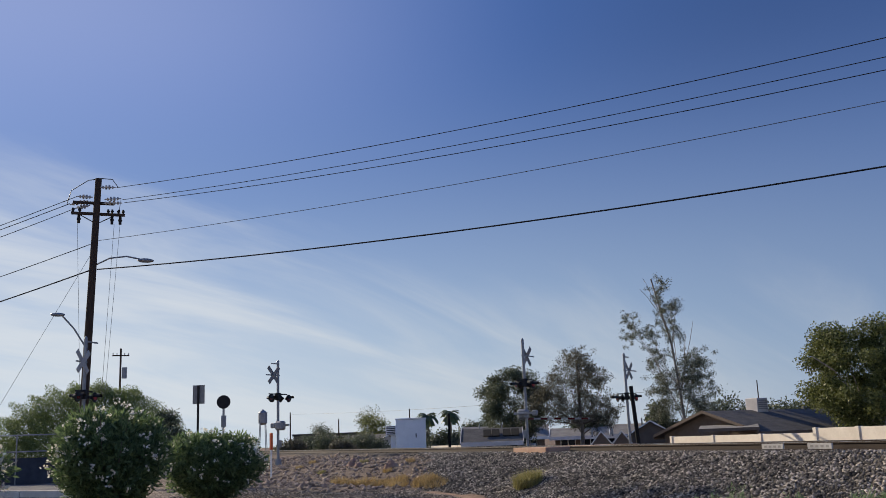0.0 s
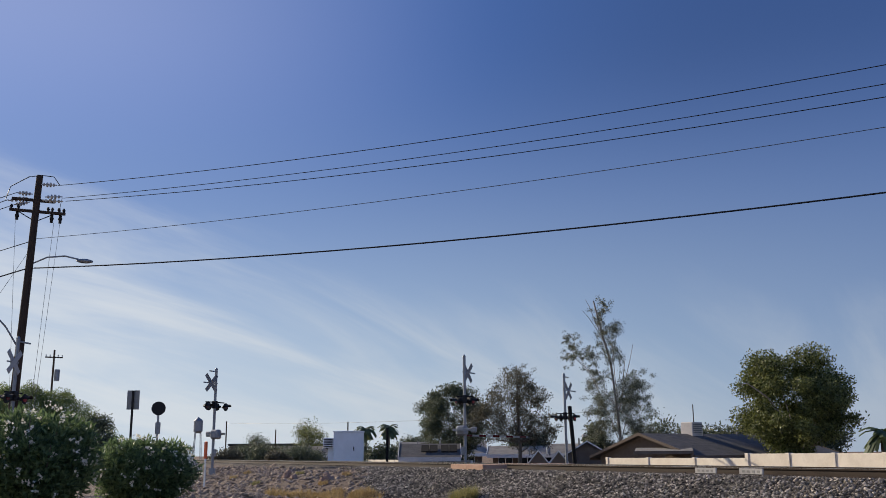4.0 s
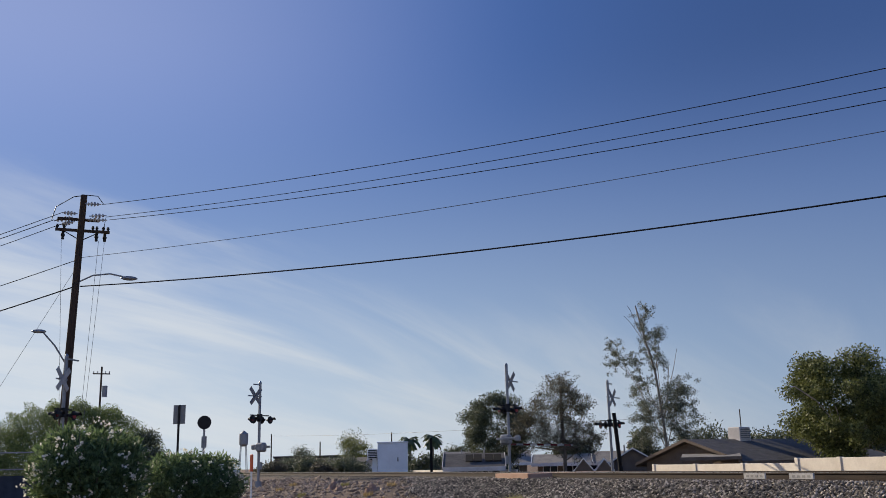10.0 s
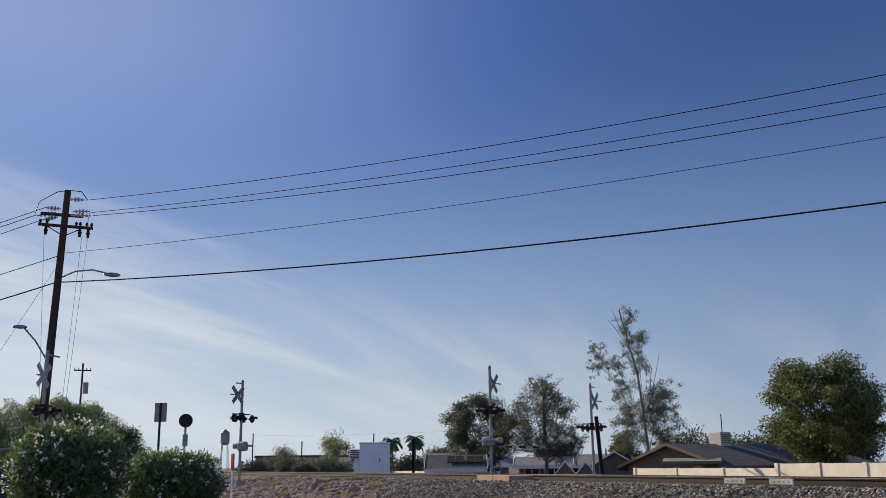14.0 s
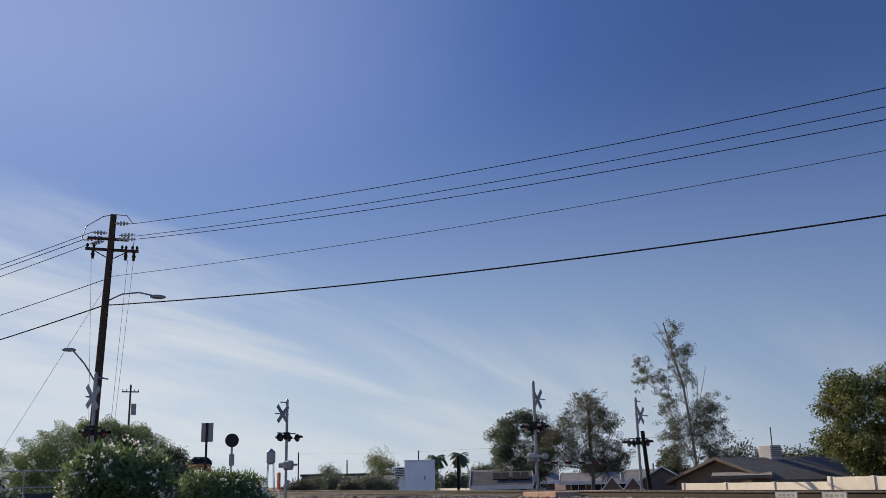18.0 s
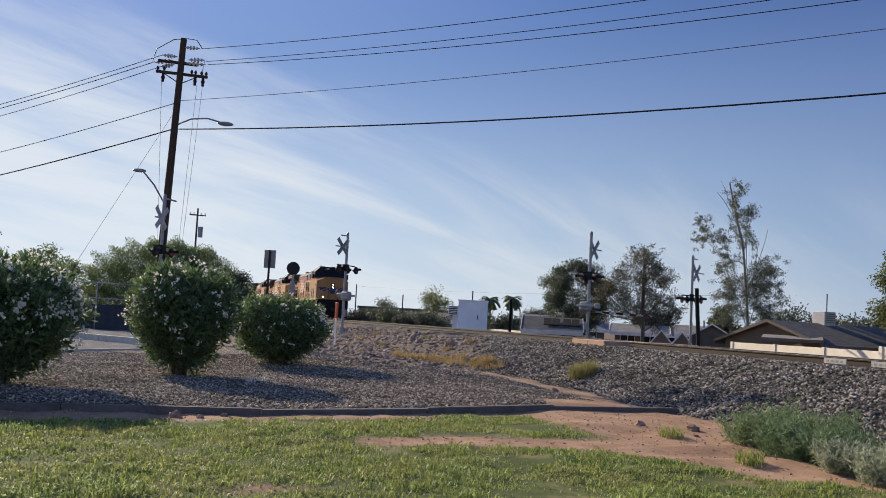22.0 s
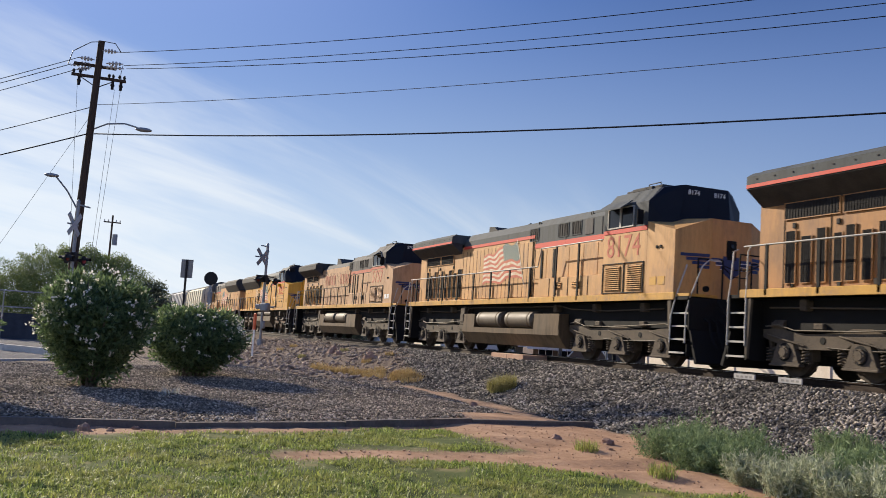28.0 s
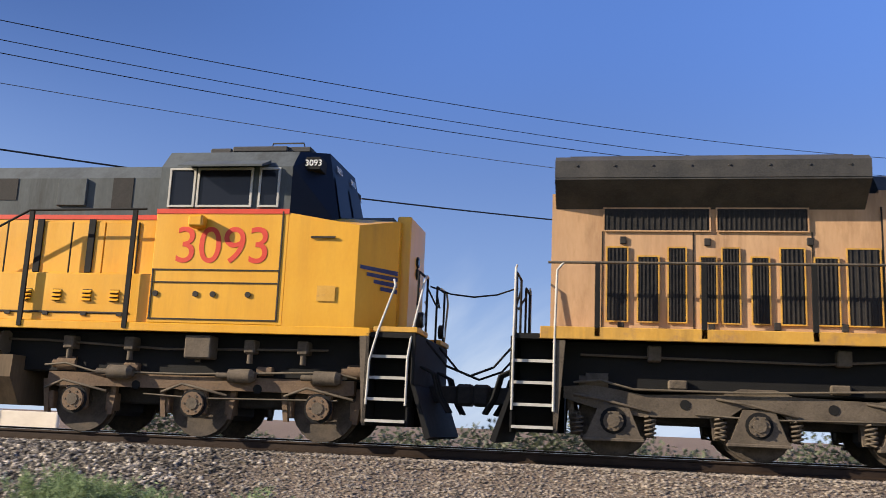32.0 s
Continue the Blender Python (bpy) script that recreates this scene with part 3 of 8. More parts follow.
def zones(x, y):
    """Shares of lawn, red dirt, ballast, brown embankment and asphalt; what is left is the gravel bed."""
    w = noise.noise((x * 0.35, y * 0.35, 0.0)) * 0.9 + noise.noise((x * 1.3, y * 1.3, 5.0)) * 0.45
    lawn = dirt = ballast = bank = asphalt = 0.0
    toe = toe_y(x)
    if y > 24 or y < -30 or x > 40 or x < -80:
        return 0.0, 0.12, 0.0, 0.88, 0.0
    ballast = sm(toe - 0.25, toe + 0.25, y + 0.35 * w)
    if x > -7.5 and y < 14.6:
        bank = 0.75 * sm(-7.5, -3.0, x + 0.8 * w) * ballast
        ballast -= bank
    if x < -24:
        edge = 10.4 + 3.0 * sm(-27, -40, x)
        cov = 1 - sm(edge - 0.6, edge + 0.6, y + 0.9 * w)
        near = sm(5.6 - 1.2 * sm(-26, -36, x), 7.0 - 1.2 * sm(-26, -36, x), y + 0.8 * w)
        bank = cov * near * sm(-26.0, -29.0, x + 0.8 * w)
        ballast *= 1 - bank
    if x > edge_x(y) and y < toe + 0.3:
        lim = -13.7 - 0.75 * sm(0, 3, y) - 1.1 * sm(3.0, 6.0, y) + 0.3 * w
        right = (6.5 if x < -12.4 else 6.1 + 0.58 * (x + 10.7)) + 0.35 * w
        lawn = sm(lim - 0.15, lim + 0.15, x) * (1 - sm(right - 0.2, right + 0.2, y))
        patch = math.exp(-((x + 12.1 + 0.3 * w) / 0.5) ** 2) * sm(1.8, 3.6, y) * 1.9
        patch2 = math.exp(-(((x + 8.7) / 0.22) ** 2 + ((y - 1.0) / 0.5) ** 2)) * 1.1
        lawn *= 1 - min(1, max(0, max(patch, patch2) + 0.6 * w * min(1, patch + patch2)))
        dirt = (1 - lawn) * (1 - ballast)
    elif y < toe and x > edge_x(y) - 1.6 and y > 6.8:
        dirt = sm(6.8, 8.2, y + 0.7 * w) * (1 - ballast)
    elif x > -27 and y > toe - 1.6 and y < toe:
        dirt = 0.7 * sm(toe - 1.6, toe - 0.6, y + 0.7 * w) * (1 - ballast)
    kerb = -32.6 - 0.9 * (y + 1.2) / 0.8 * 0.5
    if x < kerb and y < -0.2 and x > -58:
        asphalt = 1.0
        dirt = bank = ballast = lawn = 0.0
    return lawn, dirt, ballast, bank, asphalt


def ground_material():
    m, n, l, p = node_mat("ground_soil")
    tc = n.new("ShaderNodeTexCoord")

    def tex(scale, detail=6.0, rough=0.65):
        t = n.new("ShaderNodeTexNoise")
        t.inputs["Scale"].default_value, t.inputs["Detail"].default_value, t.inputs["Roughness"].default_value = scale, detail, rough
        l.new(tc.outputs["Object"], t.inputs["Vector"])
        return t.outputs[0]

    def cells(scale):
        t = n.new("ShaderNodeTexVoronoi")
        t.inputs["Scale"].default_value = scale
        l.new(tc.outputs["Object"], t.inputs["Vector"])
        return t

    def ramp(src, stops):
        r = n.new("ShaderNodeValToRGB")
        while len(r.color_ramp.elements) < len(stops):
            r.color_ramp.elements.new(0.5)
        for e, (pos, c) in zip(r.color_ramp.elements, stops):
            e.position, e.color = pos, (*c, 1)
        l.new(src, r.inputs[0])
        return r.outputs[0]

    def blend(a, b, fac):
        x = n.new("ShaderNodeMix")
        x.data_type = "RGBA"
        l.new(fac, x.inputs["Factor"])
        l.new(a, x.inputs["A"])
        l.new(b, x.inputs["B"])
        return x.outputs["Result"]

    def share(name):
        a = n.new("ShaderNodeAttribute")
        a.attribute_name = name
        return a.outputs["Fac"]

    def grain(cell, stops):
        sep = n.new("ShaderNodeSeparateColor")
        l.new(cell.outputs["Color"], sep.inputs[0])
        return ramp(sep.outputs[0], stops)
    pebble, stone = cells(26), cells(15)
    gravel = grain(pebble, [(0.0, (0.05, 0.04, 0.031)), (0.55, (0.17, 0.13, 0.098)), (1.0, (0.42, 0.335, 0.25))])
    # ground under the ballast stones, darkened as the shadows between them
    ballast = grain(stone, [(0.0, (0.02, 0.017, 0.014)), (0.6, (0.06, 0.051, 0.043)), (1.0, (0.16, 0.137, 0.115))])
    soil = ramp(tex(0.9, 12, 0.75), [(0.3, (0.19, 0.105, 0.06)), (0.5, (0.34, 0.205, 0.122)), (0.72, (0.5, 0.325, 0.205))])
    turf = ramp(tex(1.6, 10), [(0.3, (0.05, 0.068, 0.018)), (0.52, (0.095, 0.115, 0.032)), (0.72, (0.25, 0.2, 0.09))])
    bank = ramp(tex(1.3, 12, 0.75), [(0.3, (0.095, 0.068, 0.051)), (0.55, (0.175, 0.13, 0.098)), (0.75, (0.26, 0.2, 0.152))])
    road = ramp(tex(2.0, 10), [(0.3, (0.12, 0.118, 0.115)), (0.7, (0.19, 0.185, 0.18))])
    col = gravel
    for name, c in (("bank", bank), ("dirt", soil), ("ballast", ballast), ("lawn", turf), ("asphalt", road)):
        col = blend(col, c, share(name))
    l.new(col, p.inputs["Base Color"])
    p.inputs["Roughness"].default_value = 0.95
    p.inputs["Specular IOR Level"].default_value = 0.15
    b1 = n.new("ShaderNodeBump")
    b1.inputs["Distance"].default_value = 0.04
    smooth = n.new("ShaderNodeMath")
    smooth.operation, smooth.use_clamp = "MULTIPLY_ADD", True
    smooth.inputs[1].default_value, smooth.inputs[2].default_value = -0.7, 0.7
    loose = n.new("ShaderNodeMath")
    loose.operation = "MAXIMUM"
    l.new(share("lawn"), loose.inputs[0])
    l.new(share("dirt"), loose.inputs[1])
    l.new(loose.outputs[0], smooth.inputs[0])
    l.new(smooth.outputs[0], b1.inputs["Strength"])
    l.new(pebble.outputs["Distance"], b1.inputs["Height"])
    b2 = n.new("ShaderNodeBump")
    b2.inputs["Strength"].default_value, b2.inputs["Distance"].default_value = 0.35, 0.05
    l.new(tex(9, 8), b2.inputs["Height"])
    l.new(b1.outputs[0], b2.inputs["Normal"])
    l.new(b2.outputs[0], p.inputs["Normal"])
    return m


def build_ground():
    xs = [-4000, -1500, -600, -300, -180, -120, -90, -75] + [round(-70 + 0.5 * i, 3) for i in range(60)] + \
        [round(-40 + 0.22 * i, 3) for i in range(int(44 / 0.22))] + [4, 5, 7, 10, 14, 20, 30, 45, 80, 160, 400, 1200, 4000]
    ys = [-4000, -1200, -400, -150, -70, -40, -30, -22, -16, -12, -9, -7] + [round(-6 + 0.22 * i, 3) for i in range(int(20.4 / 0.22))] + \
        [14.5, 15, 15.7, 16.4, 17, 17.6, 18.3, 19, 20, 21, 22, 24, 28, 36, 50, 80, 140, 300, 900, 4000]
    verts = [(x, y, rough_height(x, y)) for x in xs for y in ys]
    nx, ny = len(xs), len(ys)
    faces = [(i * ny + j, (i + 1) * ny + j, (i + 1) * ny + j + 1, i * ny + j + 1) for i in range(nx - 1) for j in range(ny - 1)]
    me = bpy.data.meshes.new("ground")
    me.from_pydata(verts, [], faces)
    me.polygons.foreach_set("use_smooth", [True] * len(faces))
    z = np.array([zones(v[0], v[1]) for v in verts], dtype=np.float32)
    for k, name in enumerate(("lawn", "dirt", "ballast", "bank", "asphalt")):
        me.attributes.new(name, "FLOAT", "POINT").data.foreach_set("value", np.ascontiguousarray(z[:, k]))
    me.materials.append(ground_material())
    tagged(new("ground", me), "dry ground of lawn, red dirt, gravel bed and grey ballast bank", "ground", kind="structure")


build_ground()
rng = np.random.default_rng(7)

# ---- loose stones, grass: what nobody could count ----
ROCK_V = np.array([(0, 0, 1), (0.9, 0, 0.1), (0.2, 0.85, 0.15), (-0.8, 0.45, 0), (-0.7, -0.6, 0.1), (0.3, -0.9, 0), (0.1, 0, -0.9)], dtype=np.float32)
ROCK_F = np.array([(0, 1, 2), (0, 2, 3), (0, 3, 4), (0, 4, 5), (0, 5, 1), (6, 2, 1), (6, 3, 2), (6, 4, 3), (6, 5, 4), (6, 1, 5)], dtype=np.int32)


def scatter(pts, sizes, base_v, base_f, squash=0.7):
    """Copies of a small shape at pts, turned at random."""
    n = len(pts)
    ang = rng.uniform(0, 2 * np.pi, n)
    tilt = rng.normal(0, 0.5, (n, 2))
    v = np.repeat(base_v[None], n, 0) * rng.uniform(0.7, 1.3, (n, len(base_v), 1))
    v[:, :, 2] *= squash
    v[:, :, 2] += v[:, :, 0] * tilt[:, :1] * 0.5 + v[:, :, 1] * tilt[:, 1:] * 0.5
    c, s = np.cos(ang)[:, None], np.sin(ang)[:, None]
    x = v[:, :, 0] * c - v[:, :, 1] * s
    y = v[:, :, 0] * s + v[:, :, 1] * c
    v = np.stack([x, y, v[:, :, 2]], 2) * sizes[:, None, None] + pts[:, None, :]
    f = base_f[None] + (np.arange(n) * len(base_v))[:, None, None]
    return v.reshape(-1, 3), f.reshape(-1, 3)


def stones(name, label, n, area, keep, size, material):
    x = rng.uniform(area[0], area[1], n)
    y = rng.uniform(area[2], area[3], n)
    ok = [i for i in range(n) if keep(x[i], y[i])]
    pts = np.array([(x[i], y[i], rough_height(x[i], y[i]) + 0.005) for i in ok], dtype=np.float32)
    sizes = rng.uniform(size[0], size[1], len(ok)) ** 1.0
    v, f = scatter(pts, sizes, ROCK_V, ROCK_F)
    tagged(new(name, mesh_np(name, v, f, material)), label, "stones", kind="stuff")


stones("ballast_stones", "loose grey crushed ballast stones on the track bank", 120000, (-40, 6, 9.6, 14.6),
       lambda x, y: zones(x, y)[2] > rng.uniform(0.3, 0.9) and (x > -26 or rng.random() < 0.6) and x < rng.uniform(-7.5, -3.5), (0.018, 0.056), "stone")
stones("dusty_ballast_stones", "finer dusty brown-grey ballast stones on the track bank", 34000, (-7.5, 7, 9.6, 14.6),
       lambda x, y: zones(x, y)[2] + zones(x, y)[3] > 0.5 and x > rng.uniform(-7.5, -3.5), (0.012, 0.034), "dusty_stone")
stones("bed_gravel", "small brown and tan landscaping gravel in the bed", 82000, (-31, -14.9, -3.5, 9.5),
       lambda x, y: x < edge_x(y) - 0.1 and sum(zones(x, y)) < 0.5, (0.014, 0.038), "pebble")
stones("bank_rubble", "broken brown rubble and clods on the dirt embankment", 5200, (-62, -26, 5, 14.2),
       lambda x, y: zones(x, y)[3] > rng.uniform(0.2, 0.9), (0.03, 0.12), "rubble")
stones("dirt_clods", "small clods and pebbles on the bare red dirt", 6000, (-17, 2, -3, 10.6),
       lambda x, y: zones(x, y)[1] > 0.5, (0.005, 0.024), "clod")


def blades(name, label, pts, length, width, lean, material, category="grass", parent=None, kind="stuff"):
    """Bent blades of two quads each, from their feet."""
    n = len(pts)
    a = rng.uniform(0, 2 * np.pi, n)
    ln = rng.uniform(length[0], length[1], n)
    le = rng.uniform(lean[0], lean[1], n)
    d = np.stack([np.cos(a), np.sin(a), np.zeros(n)], 1)
    s = np.stack([-np.sin(a), np.cos(a), np.zeros(n)], 1) * rng.uniform(width[0], width[1], n)[:, None]
    mid = pts + d * (le * ln * 0.3)[:, None]
    mid[:, 2] += ln * 0.6
    tip = pts + d * (le * ln)[:, None]
    tip[:, 2] += ln * np.sqrt(np.maximum(0.05, 1 - 0.6 * le))
    v = np.stack([pts - s, pts + s, mid - s * 0.8, mid + s * 0.8, tip], 1)
    f = np.array([(0, 1, 3), (0, 3, 2), (2, 3, 4)])[None] + (np.arange(n) * 5)[:, None, None]
    ob = new(name, mesh_np(name, v.reshape(-1, 3), f.reshape(-1, 3), material))
    ob.parent = parent
    return tagged(ob, label, category if parent is None else "", kind=kind if parent is None else "")


def lawn_points(clumps, each, spread_by=0.035):
    """Feet of blades gathered in small clumps where the lawn grows."""
    x = rng.uniform(-15.8, -4.0, clumps)
    y = rng.uniform(-4.5, 9.2, clumps)
    keep = [i for i in range(clumps) if zones(x[i], y[i])[0] > rng.uniform(0.15, 0.85)
            and noise.noise((x[i] * 0.9, y[i] * 0.9, 2.0)) + 0.5 * noise.noise((x[i] * 3.0, y[i] * 3.0, 9.0)) > rng.uniform(-0.45, 0.2)]
    px = np.repeat(x[keep], each) + rng.normal(0, spread_by, len(keep) * each)
    py = np.repeat(y[keep], each) + rng.normal(0, spread_by, len(keep) * each)
    return np.array([(a, b, rough_height(a, b) - 0.004) for a, b in zip(px, py)])


blades("lawn_grass", "patchy mown green lawn grass, yellowing in spots", lawn_points(21000, 13, 0.085), (0.022, 0.055), (0.0035, 0.0075), (0.3, 1.5), "grass")
blades("lawn_grass_tips", "taller uncut grass clumps standing out of the lawn", lawn_points(3800, 16, 0.05), (0.055, 0.1), (0.004, 0.008), (0.3, 1.2), "grass")


# ---- edging, kerbs ----
def build_edging():
    edging = thing("lawn_edging", "weathered concrete mowing strip between lawn and gravel bed", "edging", kind="structure")
    y = -7.0
    while y < 10.3:
        ln = 2.9 if y + 2.9 < 10.3 else 10.4 - y
        s = Shape()
        x0, x1 = edge_x(y), edge_x(y + ln)
        dz = 0.012 * math.sin(y * 3.1)
        s.add([(x0 - 0.075, y, -0.1), (x0 + 0.075, y, -0.1), (x1 + 0.075, y + ln - 0.015, -0.1), (x1 - 0.075, y + ln - 0.015, -0.1),
               (x0 - 0.06, y, 0.10 + dz), (x0 + 0.06, y, 0.10 + dz), (x1 + 0.06, y + ln - 0.015, 0.10 + dz), (x1 - 0.06, y + ln - 0.015, 0.10 + dz)],
              [(4, 5, 6, 7), (0, 4, 7, 3), (1, 2, 6, 5), (0, 1, 5, 4), (2, 3, 7, 6)])
        part("edging_piece", s, "edging", edging)
        y += ln
    kerb = thing("road_kerb", "pale painted concrete kerb along the side road", "kerb", kind="structure")
    for i in range(7):
        x = -37.6 - i * 2.4
        yy = -0.3 - i * 1.8
        s = Shape()
        s.prism([(x, yy), (x - 2.38, yy - 1.78), (x - 2.55, yy - 1.6), (x - 0.17, yy + 0.18)], "z", 0.0, 0.32)
        part("kerb_piece", s, "kerb", kerb)
    line = thing("gravel_kerb", "low flush concrete border of the side road", "kerb", kind="structure")
    for i in range(4):
        x, yy = -33.6 + i * 2.2, -0.1 - i * 1.6
        s = Shape()
        s.prism([(x, yy), (x + 2.18, yy - 1.58), (x + 2.08, yy - 1.66), (x - 0.1, yy - 0.08)], "z", 0.0, 0.15)
        part("border_piece", s, "kerb", line)


build_edging()


# ---- track ----
def build_track():
    track = thing("track", "single railway track with rusty rails on wooden sleepers", "railway track", kind="structure")
    prof = [(-0.07, 0), (0.07, 0), (0.07, 0.012), (0.012, 0.035), (0.012, 0.125), (0.036, 0.135), (0.036, 0.165), (-0.036, 0.165),
            (-0.036, 0.135), (-0.012, 0.125), (-0.012, 0.035), (-0.07, 0.012)]
    for s in (-0.7525, 0.7525):
        sh = Shape()
        sh.prism([(TRACK_Y + s + a, RAIL_Z - 0.17 + b) for a, b in prof], "x", -900, 300)
        rail = part("rail", sh, "rail", track, "rusty steel rail with a polished head")
        top = Shape()
        top.box(-900, 300, TRACK_Y + s - 0.03, TRACK_Y + s + 0.03, RAIL_Z - 0.006, RAIL_Z - 0.001)
        part("rail_head", top, "rail_top", rail)
    tie = Shape()
    tie.box(-0.115, 0.115, -1.32, 1.32, -0.17, 0.0, 0.012)
    me = tie.mesh("sleeper", MAT["tie"])
    plate = Shape()
    for s in (-0.7525, 0.7525):
        plate.box(-0.09, 0.09, s - 0.17, s + 0.17, -0.006, 0.014)
        for dx in (-0.06, 0.06):
            for dy in (-0.09, 0.09):
                plate.box(dx - 0.012, dx + 0.012, s + dy - 0.012, s + dy + 0.012, 0.0, 0.035)
    me2 = plate.mesh("tie_plate", MAT["rail"])
    r = random.Random(4)
    for i in range(130):
        x = -60 + 0.52 * i
        o = new("sleeper", me)
        o.parent = track
        o.matrix_basis = pose(x, TRACK_Y + r.uniform(-0.04, 0.04), RAIL_Z - 0.185, 0, 0, r.uniform(-1, 1))
        q = new("tie_plate", me2)
        q.parent = o
    far = Shape()
    for i in range(420):
        x = -60.5 - 0.52 * i
        far.box(x - 0.11, x + 0.11, TRACK_Y - 1.3, TRACK_Y + 1.3, RAIL_Z - 0.34, RAIL_Z - 0.185)
    tagged(part("far_sleepers", far, "tie", track), kind="stuff")


build_track()


def build_crossing():
    """Panels between and beside the rails, where the road meets the track."""
    c = thing("crossing_deck", "worn tan concrete crossing panels flush with the rails", "crossing deck", kind="structure")
    for y0, y1 in ((TRACK_Y - 1.75, TRACK_Y - 0.85), (TRACK_Y - 0.65, TRACK_Y + 0.65), (TRACK_Y + 0.85, TRACK_Y + 1.75)):
        for i in range(2):
            s = Shape()
            s.box(-30.1 + i * 1.24, -30.1 + i * 1.24 + 1.22, y0, y1, RAIL_Z - 0.3, RAIL_Z - 0.012, 0.015)
            part("crossing_panel", s, "panel", c)


build_crossing()

# ---- train ----
# A unit's own space: x = 0 at the front coupling, the unit reaches back to -LEN; y = 0 in the middle, z = 0 on the rail.


def both(fn):
    for s in (-1, 1):
        fn(s)


def wheel_mesh():
    s = Shape()
    s.cyl((0, -0.065, 0), (0, 0.065, 0), 0.53, n=28)
    s.cyl((0, -0.09, 0), (0, -0.065, 0), 0.565, n=28)
    s.cyl((0, 0.06, 0), (0, 0.1, 0), 0.16, n=16)
    return s.mesh("wheel", MAT["wheel"])


WHEEL = wheel_mesh()


def truck(unit, cx, gap, kind, mat_name):
    """A three-axle truck with cast side frames; kind: a (boxed pedestals) or b (low straight frame)."""
    t = new("truck")
    t.parent = unit
    t.matrix_basis = pose(cx, 0, 0)
    body = Shape()
    body.box(-gap - 0.5, gap + 0.5, -0.62, 0.62, 0.5, 0.95, 0.03)
    for dx in (-gap, 0, gap):
        body.cyl((dx, -0.8, 0.533), (dx, 0.8, 0.533), 0.09, n=10)
        body.box(dx - 0.45, dx + 0.45, -0.5, 0.5, 0.28, 0.75, 0.08)
    part("truck_bolster", body, "steel_dark", t)
    for dx in (-gap, 0, gap):
        for s in (-1, 1):
            w = new("wheel", WHEEL)
            w.parent = t
            w.matrix_basis = pose(dx, s * 0.77, 0.533, 0, 0, 0 if s > 0 else 180)
    for s in (-1, 1):
        y0, y1 = s * 0.95, s * 1.1
        fr = Shape()
        if kind == "a":
            top = [(-gap - 0.75, 1.02), (-gap - 0.3, 1.05), (-gap + 0.45, 0.93), (-0.5, 0.97), (-0.25, 1.06), (0.25, 1.06), (0.5, 0.97),
                   (gap - 0.45, 0.93), (gap + 0.3, 1.05), (gap + 0.75, 1.02)]
            low = [(gap + 0.75, 0.84), (gap + 0.32, 0.72), (gap - 0.4, 0.6), (0.45, 0.62), (0.22, 0.78), (-0.22, 0.78), (-0.45, 0.62),
                   (-gap + 0.4, 0.6), (-gap - 0.32, 0.72), (-gap - 0.75, 0.84)]
        else:
            top = [(-gap - 0.55, 0.98), (gap + 0.55, 0.98)]
            low = [(gap + 0.55, 0.76), (gap + 0.2, 0.72), (gap - 0.35, 0.76), (0.35, 0.76), (0.15, 0.72), (-0.15, 0.72), (-0.35, 0.76),
                   (-gap + 0.35, 0.76), (-gap - 0.2, 0.72), (-gap - 0.55, 0.76)]
        fr.prism(top + low, "y", y0, y1)
        frame_ob = part("side_frame", fr, mat_name, t)
        for dx in (-gap / 2, gap / 2):
            hole = Shape()
            hole.cyl((dx, y1 - s * 0.01, 0.8), (dx, y1 + s * 0.012, 0.8), 0.075, n=14)
            part("frame_hole", hole, "black", frame_ob)
        for dx in (-gap, 0, gap):
            b = Shape()
            if kind == "a":
                b.prism([(dx - 0.22, 0.76), (dx + 0.22, 0.76), (dx + 0.4, 0.32), (dx + 0.44, 0.3), (dx + 0.44, 0.22), (dx - 0.44, 0.22), (dx - 0.44, 0.3), (dx - 0.4, 0.32)], "y", s * 1.0, s * 1.15)
                b.box(dx - 0.46, dx + 0.46, s * 1.0, s * 1.18, 0.22, 0.27, 0.01)
                b.cyl((dx, s * 1.14, 0.52), (dx, s * 1.2, 0.52), 0.15, n=14)
            else:
                b.box(dx - 0.2, dx + 0.2, s * 1.0, s * 1.13, 0.36, 0.76, 0.03)
                b.cyl((dx, s * 1.1, 0.53), (dx, s * 1.21, 0.53), 0.19, n=14)
            box_ob = part("axle_box", b, mat_name, t)
            ring = Shape()
            ring.cyl((dx, s * 1.15, 0.53), (dx, s * 1.158, 0.53), 0.2 if kind == "a" else 0.235, n=16)
            part("bearing_recess", ring, "black", box_ob)
            cap = Shape()
            cap.cyl((dx, s * 1.2, 0.53), (dx, s * 1.225, 0.53), 0.1, n=8)
            for k in range(6):
                a = k * math.pi / 3
                cap.cyl((dx + 0.135 * math.cos(a), s * 1.19, 0.53 + 0.135 * math.sin(a)), (dx + 0.135 * math.cos(a), s * 1.22, 0.53 + 0.135 * math.sin(a)), 0.018, n=6)
            part("bearing_cap", cap, "truck", box_ob)
            for e in (-0.54, 0.54):
                if kind != "a":
                    continue
                sp = Shape()
                sp.tube([(dx + e + 0.08 * math.cos(0.9 * k), s * 1.06 + 0.08 * math.sin(0.9 * k), 0.3 + 0.0095 * k) for k in range(34)], 0.019, 5)
                part("coil_spring", sp, "truck", t)
